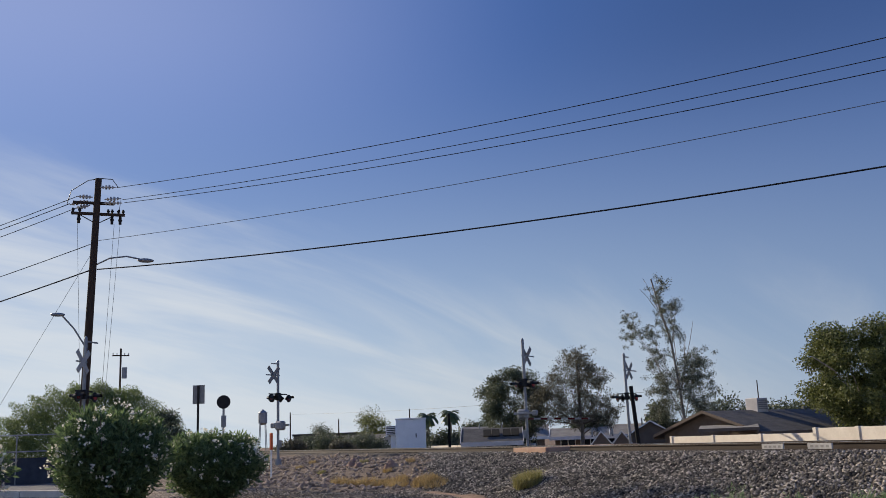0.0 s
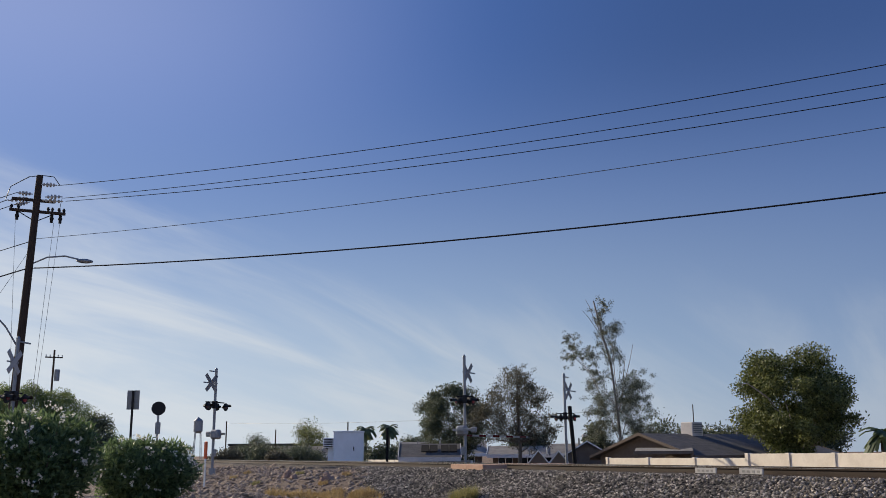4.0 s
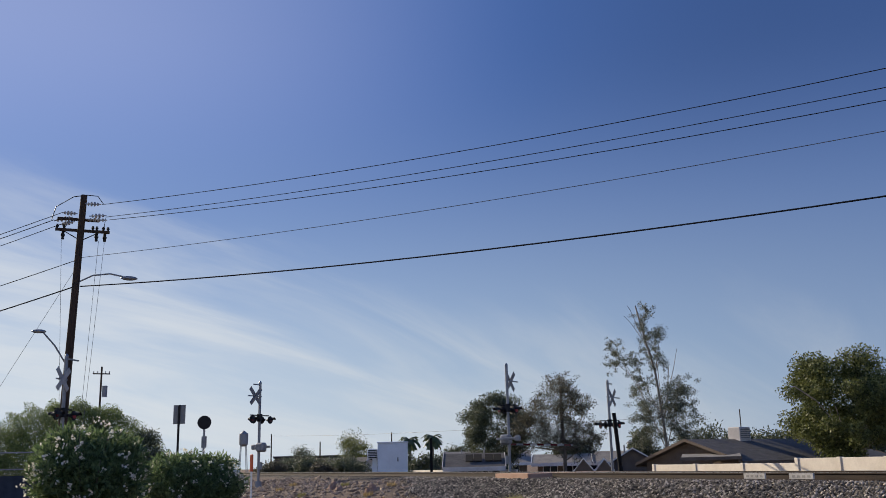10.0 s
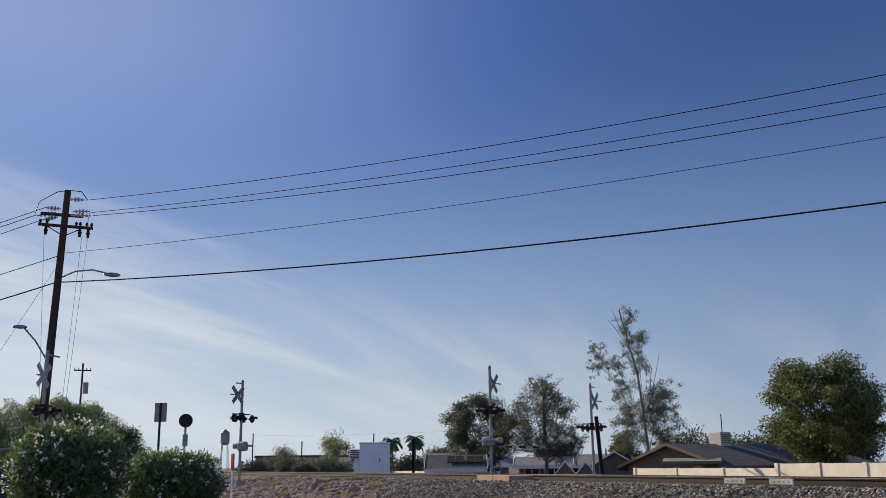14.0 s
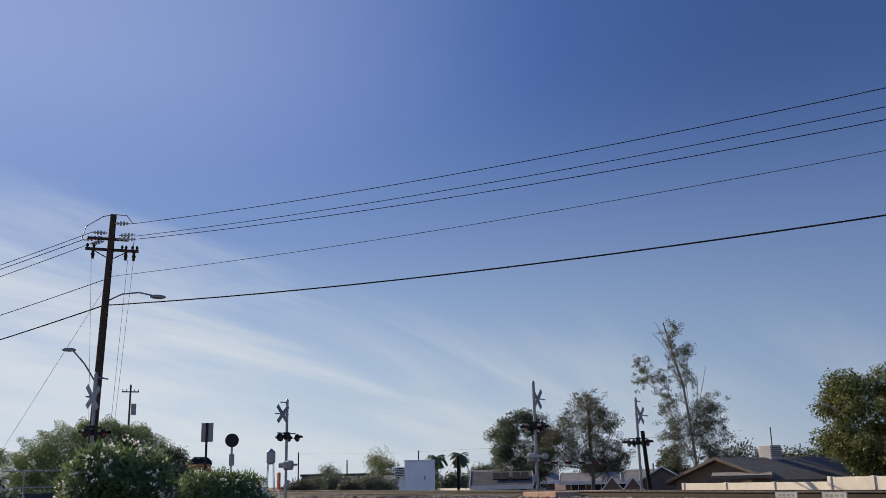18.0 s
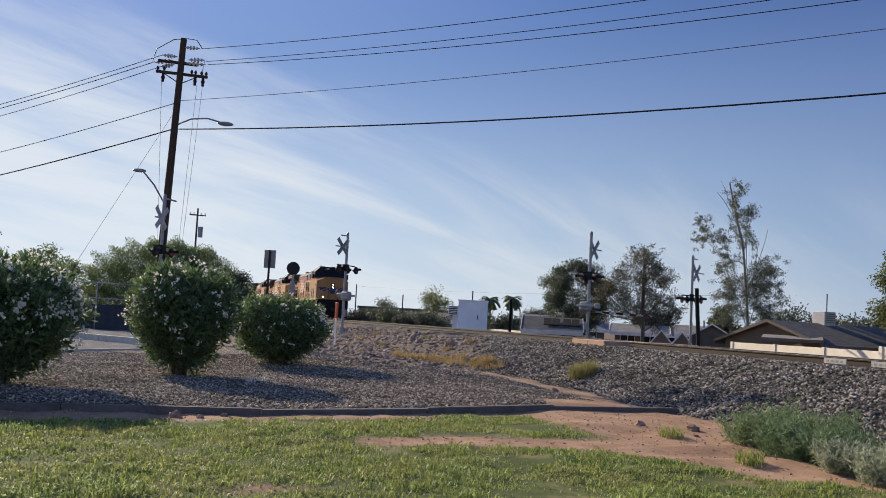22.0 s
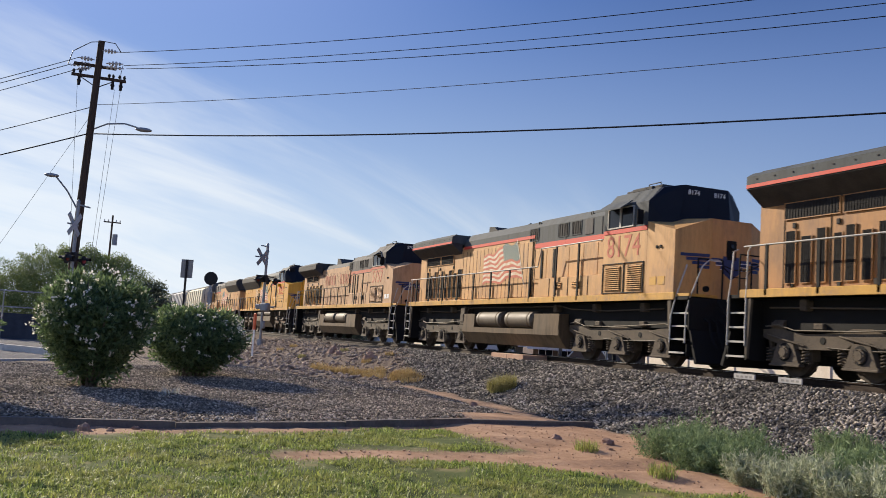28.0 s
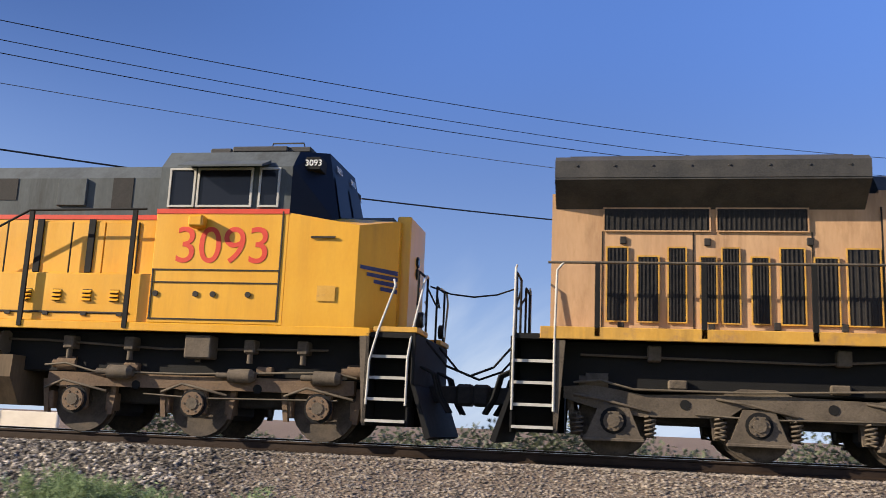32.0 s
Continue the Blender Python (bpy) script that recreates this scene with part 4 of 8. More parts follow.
        for dx in (-gap, 0, gap):
            for e in (-0.66, 0.62):
                hg = Shape()
                hg.prism([(dx + e - 0.05, 0.86), (dx + e + 0.05, 0.86), (dx + e * 0.9 + 0.04, 0.3), (dx + e * 0.9 - 0.04, 0.3)], "y", s * 0.9, s * 0.98)
                hg.box(dx + e * 0.86 - 0.07, dx + e * 0.86 + 0.07, s * 0.7, s * 0.96, 0.36, 0.66, 0.02)
                part("brake_hanger", hg, mat_name, t)
            rod = Shape()
            rod.tube([(dx - 0.6, s * 1.1, 0.9 if kind == "a" else 0.7), (dx - 0.2, s * 1.2, 0.84), (dx + 0.55, s * 1.12, 0.68)], 0.022)
            part("brake_rod", rod, "truck", t)
        if kind == "b":
            for dx in (-gap * 0.62, gap * 0.38, gap + 0.12):
                bc = Shape()
                bc.cyl((dx - 0.2, s * 1.2, 1.0), (dx + 0.16, s * 1.2, 1.0), 0.115, n=14)
                bc.cyl((dx + 0.16, s * 1.2, 1.0), (dx + 0.24, s * 1.2, 1.0), 0.115, 0.07, n=14)
                bc.cyl((dx - 0.42, s * 1.2, 1.0), (dx - 0.2, s * 1.2, 1.0), 0.05, n=8)
                part("brake_cylinder", bc, "truck", t)
        pipe = Shape()
        pipe.tube([(-gap - 0.6, s * 1.16, 1.08), (-gap - 0.2, s * 1.18, 1.12), (-gap + 0.3, s * 1.17, 1.0), (-0.2, s * 1.16, 1.0), (0.6, s * 1.17, 1.03),
                   (gap + 0.2, s * 1.17, 1.1), (gap + 0.6, s * 1.15, 1.02)], 0.018, 6)
        pipe.tube([(-0.9, s * 1.12, 0.66), (0.1, s * 1.13, 0.62), (gap + 0.3, s * 1.12, 0.66)], 0.014, 6)
        part("brake_pipe", pipe, "reservoir", t)
        for e in (-1, 1):
            cy = Shape()
            cy.cyl((e * (gap + 0.42), s * 1.0, 1.12), (e * (gap + 0.42) + 0.34, s * 1.0, 1.12), 0.13, n=12)
            cy.cyl((e * (gap + 0.42) - 0.1, s * 1.0, 1.12), (e * (gap + 0.42), s * 1.0, 1.12), 0.09, n=10)
            part("brake_cylinder", cy, mat_name, t)
            cy = Shape()
            cy.box(e * gap * 0.55 - 0.14, e * gap * 0.55 + 0.14, s * 0.95, s * 1.14, 1.02, 1.16, 0.02)
            part("frame_pad", cy, mat_name, t)
    return t


def steps(unit, x, toward, s, leading=False):
    """A corner stair: well, four treads, grab rails. toward: +1 where the coupling lies at greater x."""
    st = new("corner_steps")
    st.parent = unit
    w = Shape()
    a, b = (x, x + toward * 0.62)
    w.box(a, b, s * 0.9, s * 0.96, 0.3, 1.72)
    w.prism([(s * 0.95, 0.3), (s * 1.5, 0.3), (s * 1.5, 1.72), (s * 1.15, 1.72), (s * 0.95, 1.2)], "x", a - toward * 0.05, a)
    w.box(b, b + toward * 0.03, s * 0.9, s * 1.46, 0.3, 0.6)
    part("step_well", w, "black", st)
    sg = Shape()
    sg.prism([(a, 1.68), (a - toward * 0.16, 1.68), (a - toward * 0.06, 0.34), (a, 0.34)], "y", s * 1.43, s * 1.5)
    part("stringer", sg, "truck", st)
    for k in range(4):
        z = 0.36 + 0.33 * k
        tr = Shape()
        tr.box(a, b, s * (1.18 - 0.03 * k), s * (1.5 - 0.03 * k), z, z + 0.035)
        tread = part("tread", tr, "steel_dark", st)
        ed = Shape()
        ed.box(a, b, s * (1.5 - 0.03 * k), s * (1.515 - 0.03 * k), z - 0.005, z + 0.04)
        part("tread_edge", ed, "rail_white", tread)
    g = Shape()
    if leading:
        g.tube([(b, s * 1.5, 0.62), (b, s * 1.5, 1.35), (b + toward * 0.04, s * 1.42, 1.75), (b + toward * 0.14, s * 1.15, 2.55), (b + toward * 0.14, s * 0.95, 2.72), (b + toward * 0.1, s * 0.6, 2.74)], 0.02)
    else:
        g.tube([(b, s * 1.5, 0.62), (b, s * 1.5, 1.7), (b, s * 1.45, 2.0), (b, s * 1.38, 2.8), (b, s * 1.25, 2.86)], 0.02)
    part("grab_rail", g, "rail_white", st)
    g = Shape()
    if leading:
        g.tube([(a, s * 1.51, 0.62), (a + toward * 0.02, s * 1.51, 1.3), (a + toward * 0.12, s * 1.46, 1.75), (a + toward * 0.34, s * 1.34, 2.5), (a + toward * 0.3, s * 1.28, 2.6)], 0.02)
    else:
        g.tube([(a, s * 1.51, 0.62), (a, s * 1.51, 1.7), (a - toward * 0.02, s * 1.5, 2.75), (a - toward * 0.12, s * 1.5, 2.87)], 0.02)
    part("grab_rail", g, "rail_white", st)


def end_gear(unit, x, toward):
    """Coupler, hoses, end plate with plow, end rail: x is the end plate, the coupling lies at x + toward * 0.75."""
    e = new("end_gear")
    e.parent = unit
    pl = Shape()
    pl.box(x - toward * 0.06, x, -1.45, 1.45, 0.95, 1.74, 0.01)
    pl.prism([(x - toward * 0.06, 0.95), (x, 0.95), (x + toward * 0.28, 0.16), (x + toward * 0.2, 0.12)], "y", -1.4, 1.4)
    part("end_plate", pl, "black", e)
    co = Shape()
    co.box(x - toward * 0.1, x + toward * 0.5, -0.13, 0.13, 0.72, 1.0, 0.02)
    co.box(x + toward * 0.45, x + toward * 0.74, -0.22, 0.2, 0.68, 1.04, 0.05)
    part("coupler", co, "steel_dark", e)
    for y in (-1.0, -0.78, -0.55, 0.5, 0.75, 0.98):
        ho = Shape()
        ho.tube([(x, y, 1.25), (x + toward * 0.2, y, 1.15), (x + toward * 0.3, y, 0.8), (x + toward * 0.45, y * 0.95, 0.55)], 0.025)
        part("air_hose", ho, "black", e)
    for y, z0, z1, z2 in ((-0.46, 2.62, 2.5, 2.46), (-0.62, 1.7, 1.3, 1.15), (0.62, 1.7, 1.3, 1.15)):
        ch = Shape()
        ch.tube([(x, y, z0), (x + toward * 0.35, y * 0.95, z1), (x + toward * 0.74, y * 0.9, z2)], 0.014 if z0 > 2.5 else 0.022)
        part("safety_chain" if z0 > 2.5 else "jumper_cable", ch, "black", e)
    ra = Shape()
    for y in (-1.2, -0.45, 0.45, 1.2):
        ra.tube([(x - toward * 0.05, y, 1.74), (x - toward * 0.05, y, 2.75)], 0.022)
    for y0, y1 in ((-1.2, -0.45), (0.45, 1.2)):
        ra.tube([(x - toward * 0.05, y0, 2.75), (x - toward * 0.05, y1, 2.75)], 0.02)
    ra.tube([(x - toward * 0.05, -0.45, 2.6), (x + toward * 0.05, -0.2, 2.35), (x + toward * 0.05, 0.2, 2.35), (x - toward * 0.05, 0.45, 2.6)], 0.016)
    part("end_rail", ra, "black", e)


def handrail(unit, pts, posts, s, pale, base=1.92):
    """A side rail along pts (x, z) with stanchions at posts (x, z)."""
    h = new("side_handrail")
    h.parent = unit
    r = Shape()
    r.tube([(x, s * 1.5, z) for x, z in pts], 0.021, 6)
    part("rail", r, pale, h)
    for x, z in posts:
        p = Shape()
        p.box(x - 0.04, x + 0.04, s * 1.48, s * 1.52, base - 0.2, z)
        part("stanchion", p, "black", h)


def grille_panel(unit, x0, x1, y, s, z0, z1, paint, bars=8):
    """A framed dark screen with upright bars on a side wall at y."""
    g = new("grille")
    g.parent = unit
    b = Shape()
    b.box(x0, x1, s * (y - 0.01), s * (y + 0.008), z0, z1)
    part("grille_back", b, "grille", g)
    k = Shape()
    for i in range(bars):
        x = x0 + (x1 - x0) * (i + 0.5) / bars
        k.box(x - 0.008, x + 0.008, s * (y + 0.006), s * (y + 0.022), z0, z1)
    part("grille_screen", k, "steel_dark", g)
    f = Shape()
    t = 0.022
    f.box(x0 - t, x0, s * y, s * (y + 0.018), z0 - t, z1 + t)
    f.box(x1, x1 + t, s * y, s * (y + 0.018), z0 - t, z1 + t)
    f.box(x0, x1, s * y, s * (y + 0.018), z0 - t, z0)
    f.box(x0, x1, s * y, s * (y + 0.018), z1, z1 + t)
    part("grille_frame", f, paint, g)


def louvre(unit, x0, x1, y, s, z0, z1, paint, n=10):
    g = new("louvre")
    g.parent = unit
    b = Shape()
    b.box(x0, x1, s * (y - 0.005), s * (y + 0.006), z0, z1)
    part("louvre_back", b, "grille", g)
    for i in range(n):
        z = z0 + (z1 - z0) * (i + 0.1) / n
        h = (z1 - z0) / n
        k = Shape()
        k.prism([(s * (y + 0.004), z), (s * (y + 0.045), z), (s * (y + 0.045), z + h * 0.18), (s * (y + 0.004), z + h * 0.75)], "x", x0, x1)
        part("louvre_slat", k, paint, g)


def door_panel(unit, x0, x1, y, s, z0, z1, paint, latch=True):
    d = Shape()
    d.box(x0 + 0.012, x1 - 0.012, s * (y - 0.01), s * (y + 0.022), z0, z1, 0.006)
    ob = part("hood_door", d, paint, unit)
    if latch:
        for z in (z0 + 0.22, z1 - 0.28):
            k = Shape()
            k.box((x0 + x1) / 2 - 0.03, (x0 + x1) / 2 + 0.03, s * (y + 0.02), s * (y + 0.045), z - 0.05, z + 0.05, 0.008)
            part("door_latch", k, "steel_dark", ob)
    return ob


def seam_lines(unit, xs, y, s, z0, z1):
    for x in xs:
        k = Shape()
        k.box(x - 0.009, x + 0.009, s * y, s * (y + 0.012), z0, z1)
        part("panel_seam", k, "black", unit)


def flag_decal(unit, x0, x1, y, s, z0, z1):
    """A faded waving flag in flat painted strips, its staff leaning back; x1 is the staff's foot."""
    red, white, blue, stars, staff = Shape(), Shape(), Shape(), Shape(), Shape()

    def spot(u, v, dy=0.0):
        top, low = z1 + 0.1 - 0.42 * max(0.0, 1 - u) ** 1.5, z0 - 0.05 + 0.22 * u
        z = low + (top - low) * v + 0.07 * math.sin(u * 11.0 + 1.2 * v) + 0.03 * math.sin(u * 23.0 + v * 4)
        return (x0 + (x1 - x0) * u * (1 - 0.17 * v), s * (y + dy), z)

    def quad(sh, u0, u1, a, b, dy=0.0):
        sh.add([spot(u0, a, dy), spot(u1, a, dy), spot(u1, b, dy), spot(u0, b, dy)], [(0, 1, 2, 3) if s < 0 else (3, 2, 1, 0)])
    n, rows = 36, 13
    for r in range(rows):
        for i in range(n):
            sh = red if r % 2 == 0 else white
            if i / n > 0.56 and r >= 7:
                sh = blue
            quad(sh, i / n, (i + 1) / n, r / rows, (r + 1) / rows)
    for r in range(6):
        for i in range(7):
            u, v = 0.595 + 0.058 * i + (0.02 if r % 2 else 0.0), 0.575 + 0.072 * r
            quad(stars, u, u + 0.013, v, v + 0.03, 0.003)
    quad(staff, 1.0, 1.016, -0.14, 1.03)
    part("flag_stripes_red", red, "red_faded", unit, "faded red painted stripes")
    part("flag_stripes_white", white, "flag_pale", unit, "faded white painted stripes")
    canton = part("flag_canton", blue, "flag_green", unit, "weathered dark canton")
    part("flag_stars", stars, "flag_pale", canton, "rows of small pale painted stars")
    part("flag_staff", staff, "flag_pale", unit, "thin pale painted staff")


def bars_lettering(unit, x0, x1, y, s, z0, z1, widths, material):
    """Faded lettering as plain bars of its size."""
    tot = sum(w + 0.35 for w in widths)
    x = x1
    for w in widths:
        ww = (x1 - x0) * w / tot
        if w < 1.5:
            for k in (0.0, 0.5):
                f = Shape()
                f.box(x - ww * (k + 0.24), x - ww * k, s * y, s * (y + 0.004), z0 + 0.05, z1 - 0.05)
                part("faded_lettering", f, material, unit)
        x -= (x1 - x0) * (w + 0.35) / tot


def cab_side_windows(unit, panes, y, s, z0, z1, awning=True):
    for x0, x1 in panes:
        w = new("cab_window")
        w.parent = unit
        g = Shape()
        g.box(x0, x1, s * (y - 0.01), s * (y + 0.01), z0, z1)
        part("pane", g, "glass", w)
        f = Shape()
        t = 0.035
        f.box(x0 - t, x0, s * y, s * (y + 0.035), z0 - t, z1 + t)
        f.box(x1, x1 + t, s * y, s * (y + 0.035), z0 - t, z1 + t)
        f.box(x0, x1, s * y, s * (y + 0.035), z0 - t, z0)
        f.box(x0, x1, s * y, s * (y + 0.035), z1, z1 + t)
        part("window_frame", f, "rail_white", w)
    if awning:
        a, b = min(p[0] for p in panes) - 0.1, max(p[1] for p in panes) - 0.1
        k = Shape()
        k.prism([(s * y, z1 + 0.2), (s * (y + 0.38), z1 - 0.06), (s * (y + 0.38), z1 - 0.09), (s * y, z1 + 0.16)], "x", a, b)
        part("window_awning", k, "grey_paint", unit)


def wings_mark(unit, x, y_c, z, half, toward):
    """The nose emblem as plain blue and white strips with a shield."""
    blue, white = Shape(), Shape()
    for s in (-1, 1):
        for k in range(4):
            y0, y1 = s * 0.28, s * (half - 0.14 * k)
            zz = z + 0.14 - 0.095 * k
            blue.box(x, x + toward * 0.012, y0, y1, zz - 0.035, zz + 0.035)
            white.box(x, x + toward * 0.010, y0, y1, zz - 0.06, zz - 0.04)
    blue.prism([(-0.26, z + 0.24), (0.26, z + 0.24), (0.24, z - 0.2), (0, z - 0.36), (-0.24, z - 0.2)], "x", x, x + toward * 0.014)
    part("nose_emblem_blue", blue, "blue_paint", unit)
    part("nose_emblem_white", white, "white_paint", unit)


def headlight(unit, x, y, z, toward, on, r=0.1):
    h = Shape()
    h.cyl((x - toward * 0.08, y, z), (x, y, z), r * 1.25, n=14)
    ob = part("headlight", h, "black", unit)
    k = Shape()
    k.cyl((x, y, z), (x + toward * 0.015, y, z), r, n=14)
    part("lens", k, "lamp_on" if on else "glass", ob)


LEN = 22.3


def roof_fittings(unit):
    """Low antennas and vents on a cab roof."""
    for x, y, w, d in ((-3.1, -0.75, 0.3, 0.2), (-3.1, 0.3, 0.34, 0.26), (-3.7, -0.5, 0.5, 0.5), (-4.3, 0.4, 0.26, 0.22), (-4.45, -0.6, 0.2, 0.3)):
        b = Shape()
        b.box(x - w, x + w, y - d, y + d, 4.82, 4.93, 0.025)
        part("roof_antenna", b, "roof_dark", unit)
    g = Shape()
    g.tube([(-2.9, -0.9, 4.8), (-2.95, -0.9, 5.0), (-3.5, -0.9, 5.0), (-3.55, -0.9, 4.82)], 0.015)
    part("roof_grab_iron", g, "steel_dark", unit)


def locomotive_a(label, paint, grey, number, flag=False, stripe=True, lettering=False, lit=False, frame_paint="truck", front_board=None):
    """A long diesel with an angular cab and a big overhanging radiator roof at the rear."""
    u = thing("locomotive", label, "locomotive", group="locomotives of the train")
    s0 = Shape()
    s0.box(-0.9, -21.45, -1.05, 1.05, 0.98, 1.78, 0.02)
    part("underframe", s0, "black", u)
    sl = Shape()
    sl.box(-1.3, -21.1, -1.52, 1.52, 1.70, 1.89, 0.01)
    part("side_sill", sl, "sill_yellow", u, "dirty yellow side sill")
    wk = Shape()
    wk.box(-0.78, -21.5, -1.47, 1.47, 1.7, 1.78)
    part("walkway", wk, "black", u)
    for s in (-1, 1):
        pe = Shape()
        pe.box(-0.74, -1.36, s * 0.6, s * 1.46, 1.785, 1.86, 0.008)
        part("porch_edge", pe, "sill_yellow", u)
    truck(u, -4.4, 2.1, "a", frame_paint)
    truck(u, -17.9, 2.1, "a", frame_paint)
    # fuel tank with its reservoirs
    cs = [(-1.42, 0.86), (-1.42, 0.68), (-1.12, 0.28), (1.12, 0.28), (1.42, 0.68), (1.42, 0.86)]
    tk = Shape()
    tk.prism(cs, "x", -7.36, -15.05)
    part("fuel_tank", tk, "tank", u, "grimy fuel tank")
    for a, b in ((-7.4, -9.1), (-13.95, -15.0)):
        tk = Shape()
        tk.prism([(-1.42, 0.86), (-1.4, 1.36), (1.4, 1.36), (1.42, 0.86)], "x", a, b)
        part("tank_shoulder", tk, "tank", u)
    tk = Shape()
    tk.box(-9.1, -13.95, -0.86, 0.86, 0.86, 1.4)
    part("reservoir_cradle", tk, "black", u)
    for s in (-1, 1):
        for a, b in ((-9.25, -11.35), (-11.7, -13.8)):
            rv = Shape()
            rv.cyl((a - 0.1, s * 1.17, 1.17), (b + 0.1, s * 1.17, 1.17), 0.29, n=18)
            rv.cyl((a - 0.1, s * 1.17, 1.17), (a, s * 1.17, 1.17), 0.29, 0.2, n=18)
            rv.cyl((b, s * 1.17, 1.17), (b + 0.1, s * 1.17, 1.17), 0.15, 0.29, n=18)
            ro = part("air_reservoir", rv, "reservoir", u, "tan cylindrical air reservoir")
            for x in (a - 0.3, b + 0.3):
                st = Shape()
                st.cyl((x - 0.025, s * 1.17, 1.17), (x + 0.025, s * 1.17, 1.17), 0.298, n=18)
                part("strap", st, "tank", ro)
        pi = Shape()
        pi.tube([(-2.2, s * 1.15, 1.5), (-5, s * 1.18, 1.45), (-7.2, s * 1.12, 1.52), (-7.6, s * 1.2, 1.6), (-14.6, s * 1.2, 1.6), (-17, s * 1.15, 1.45), (-20.5, s * 1.15, 1.5)], 0.02)
        pi.tube([(-14.9, s * 1.25, 1.6), (-15.0, s * 1.28, 1.2), (-15.1, s * 1.28, 0.95)], 0.03)
        for x in (-3.1, -5.6, -8.0, -15.3, -16.7, -19.4):
            pi.box(x - 0.1, x + 0.1, s * 1.0, s * 1.25, 1.42, 1.66, 0.02)
        part("underfloor_pipe", pi, "truck", u)
        bx = Shape()
        bx.box(-14.95, -15.35, s * 0.95, s * 1.4, 0.95, 1.6, 0.02)
        bx.box(-15.0, -15.3, s * 1.38, s * 1.43, 1.05, 1.35, 0.01)
        part("sand_valve_box", bx, "truck", u)
    # engine hood
    hw = 1.08
    h = Shape()
    h.prism([(-hw, 1.89), (hw, 1.89), (hw, 3.6), (-hw, 3.6)], "x", -4.8, -20.98)
    part("hood_lower", h, paint, u)
    h = Shape()
    h.prism([(-hw, 3.6), (hw, 3.6), (hw, 4.32), (hw - 0.22, 4.58), (-hw + 0.22, 4.58), (-hw, 4.32)], "x", -4.8, -9.9)
    part("hood_upper_front", h, grey, u)
    h = Shape()
    hz = 4.1 if lettering else 4.27
    hp = hz if lettering else 3.98
    h.prism([(-hw, 3.6), (hw, 3.6), (hw, hp), (-hw, hp)], "x", -9.9, -16.1)
    part("hood_upper", h, paint, u)
    h = Shape()
    h.prism([(-hw, hz), (hw, hz), (hw - 0.3, hz + 0.3), (-hw + 0.3, hz + 0.3)], "x", -9.9, -16.1)
    if not lettering:
        h.box(-9.9, -16.1, -hw, hw, hp, hz)
        for s in (-1, 1):
            st = Shape()
            st.box(-9.92, -16.08, s * hw, s * (hw + 0.02), hp - 0.02, hp + 0.09)
            part("red_stripe", st, "red_stripe", u)
    part("hood_roof", h, "roof_dark" if lettering else grey, u)
    h = Shape()
    h.prism([(-hw, 3.6), (hw, 3.6), (hw, 4.05), (-hw, 4.05)], "x", -16.1, -20.98)
    part("radiator_side", h, paint, u)
    for s in (-1, 1):
        if stripe:
            st = Shape()
            st.box(-4.8, -9.9, s * hw, s * (hw + 0.012), 3.6, 3.76)
            part("red_stripe", st, "red_stripe" if not lettering else "red_faded", u)
        # lockers beside the walkway behind the cab
        lk = Shape()
        lk.box(-4.85, -8.9, s * hw, s * 1.44, 1.89, 2.5, 0.015)
        part("locker", lk, paint, u)
        for x in (-6.2, -7.3):
            louvre(u, x, x - 0.42, 1.44, s, 2.15, 2.35, paint, 4)
        seam_lines(u, (-5.7, -6.9, -8.1), 1.44, s, 1.92, 2.48)
        # doors
        xs = [-5.0, -5.75, -6.6, -7.5, -8.3, -9.0, -9.8]
        for a, b in zip(xs, xs[1:]):
            door_panel(u, b, a, hw, s, 2.55, 3.52, paint, False)
        seam_lines(u, (-5.6, -7.8, -9.88, -9.98), hw, s, 1.95, 4.3)
        xs = [-10.05 - 0.335 * i for i in range(19)]
        for a, b in zip(xs, xs[1:]):
            door_panel(u, b, a, hw, s, 1.96, 3.84, paint, False)
        seam_lines(u, xs, hw + 0.014, s, 1.96, 3.84)
        for x0, x1 in ((-10.3, -9.7), (-8.3, -7.65), (-7.4, -6.85)):
            grille_panel(u, x0, x1, hw, s, 3.88, 4.28, grey, 4)
        dp = Shape()
        dp.box(-6.6, -6.12, s * hw, s * (hw + 0.02), 3.82, 4.3, 0.006)
        part("upper_hatch", dp, "grey_faded", u)
        for x in (-8.4, -9.26):
            vr = Shape()
            vr.box(x, x - 0.13, s * (hw + 0.02), s * (hw + 0.05), 2.56, 3.5, 0.01)
            part("door_strip", vr, "black", u)
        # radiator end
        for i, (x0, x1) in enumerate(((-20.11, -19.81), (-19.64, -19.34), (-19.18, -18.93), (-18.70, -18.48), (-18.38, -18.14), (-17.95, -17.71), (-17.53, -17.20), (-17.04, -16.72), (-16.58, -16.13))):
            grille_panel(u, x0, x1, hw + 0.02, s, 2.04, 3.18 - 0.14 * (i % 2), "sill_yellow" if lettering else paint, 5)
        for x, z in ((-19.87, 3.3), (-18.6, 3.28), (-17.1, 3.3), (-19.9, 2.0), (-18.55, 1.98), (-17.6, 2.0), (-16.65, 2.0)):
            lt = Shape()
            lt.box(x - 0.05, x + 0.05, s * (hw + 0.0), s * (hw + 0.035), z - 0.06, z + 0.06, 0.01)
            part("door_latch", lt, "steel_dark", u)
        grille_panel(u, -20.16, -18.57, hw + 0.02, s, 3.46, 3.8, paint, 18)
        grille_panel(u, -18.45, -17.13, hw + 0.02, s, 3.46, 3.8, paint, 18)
        seam_lines(u, (-20.19, -18.81, -17.07), hw, s, 1.92, 3.45)
        # flare coloured dark to stand for the shade below the overhanging roof
        fl = Shape()
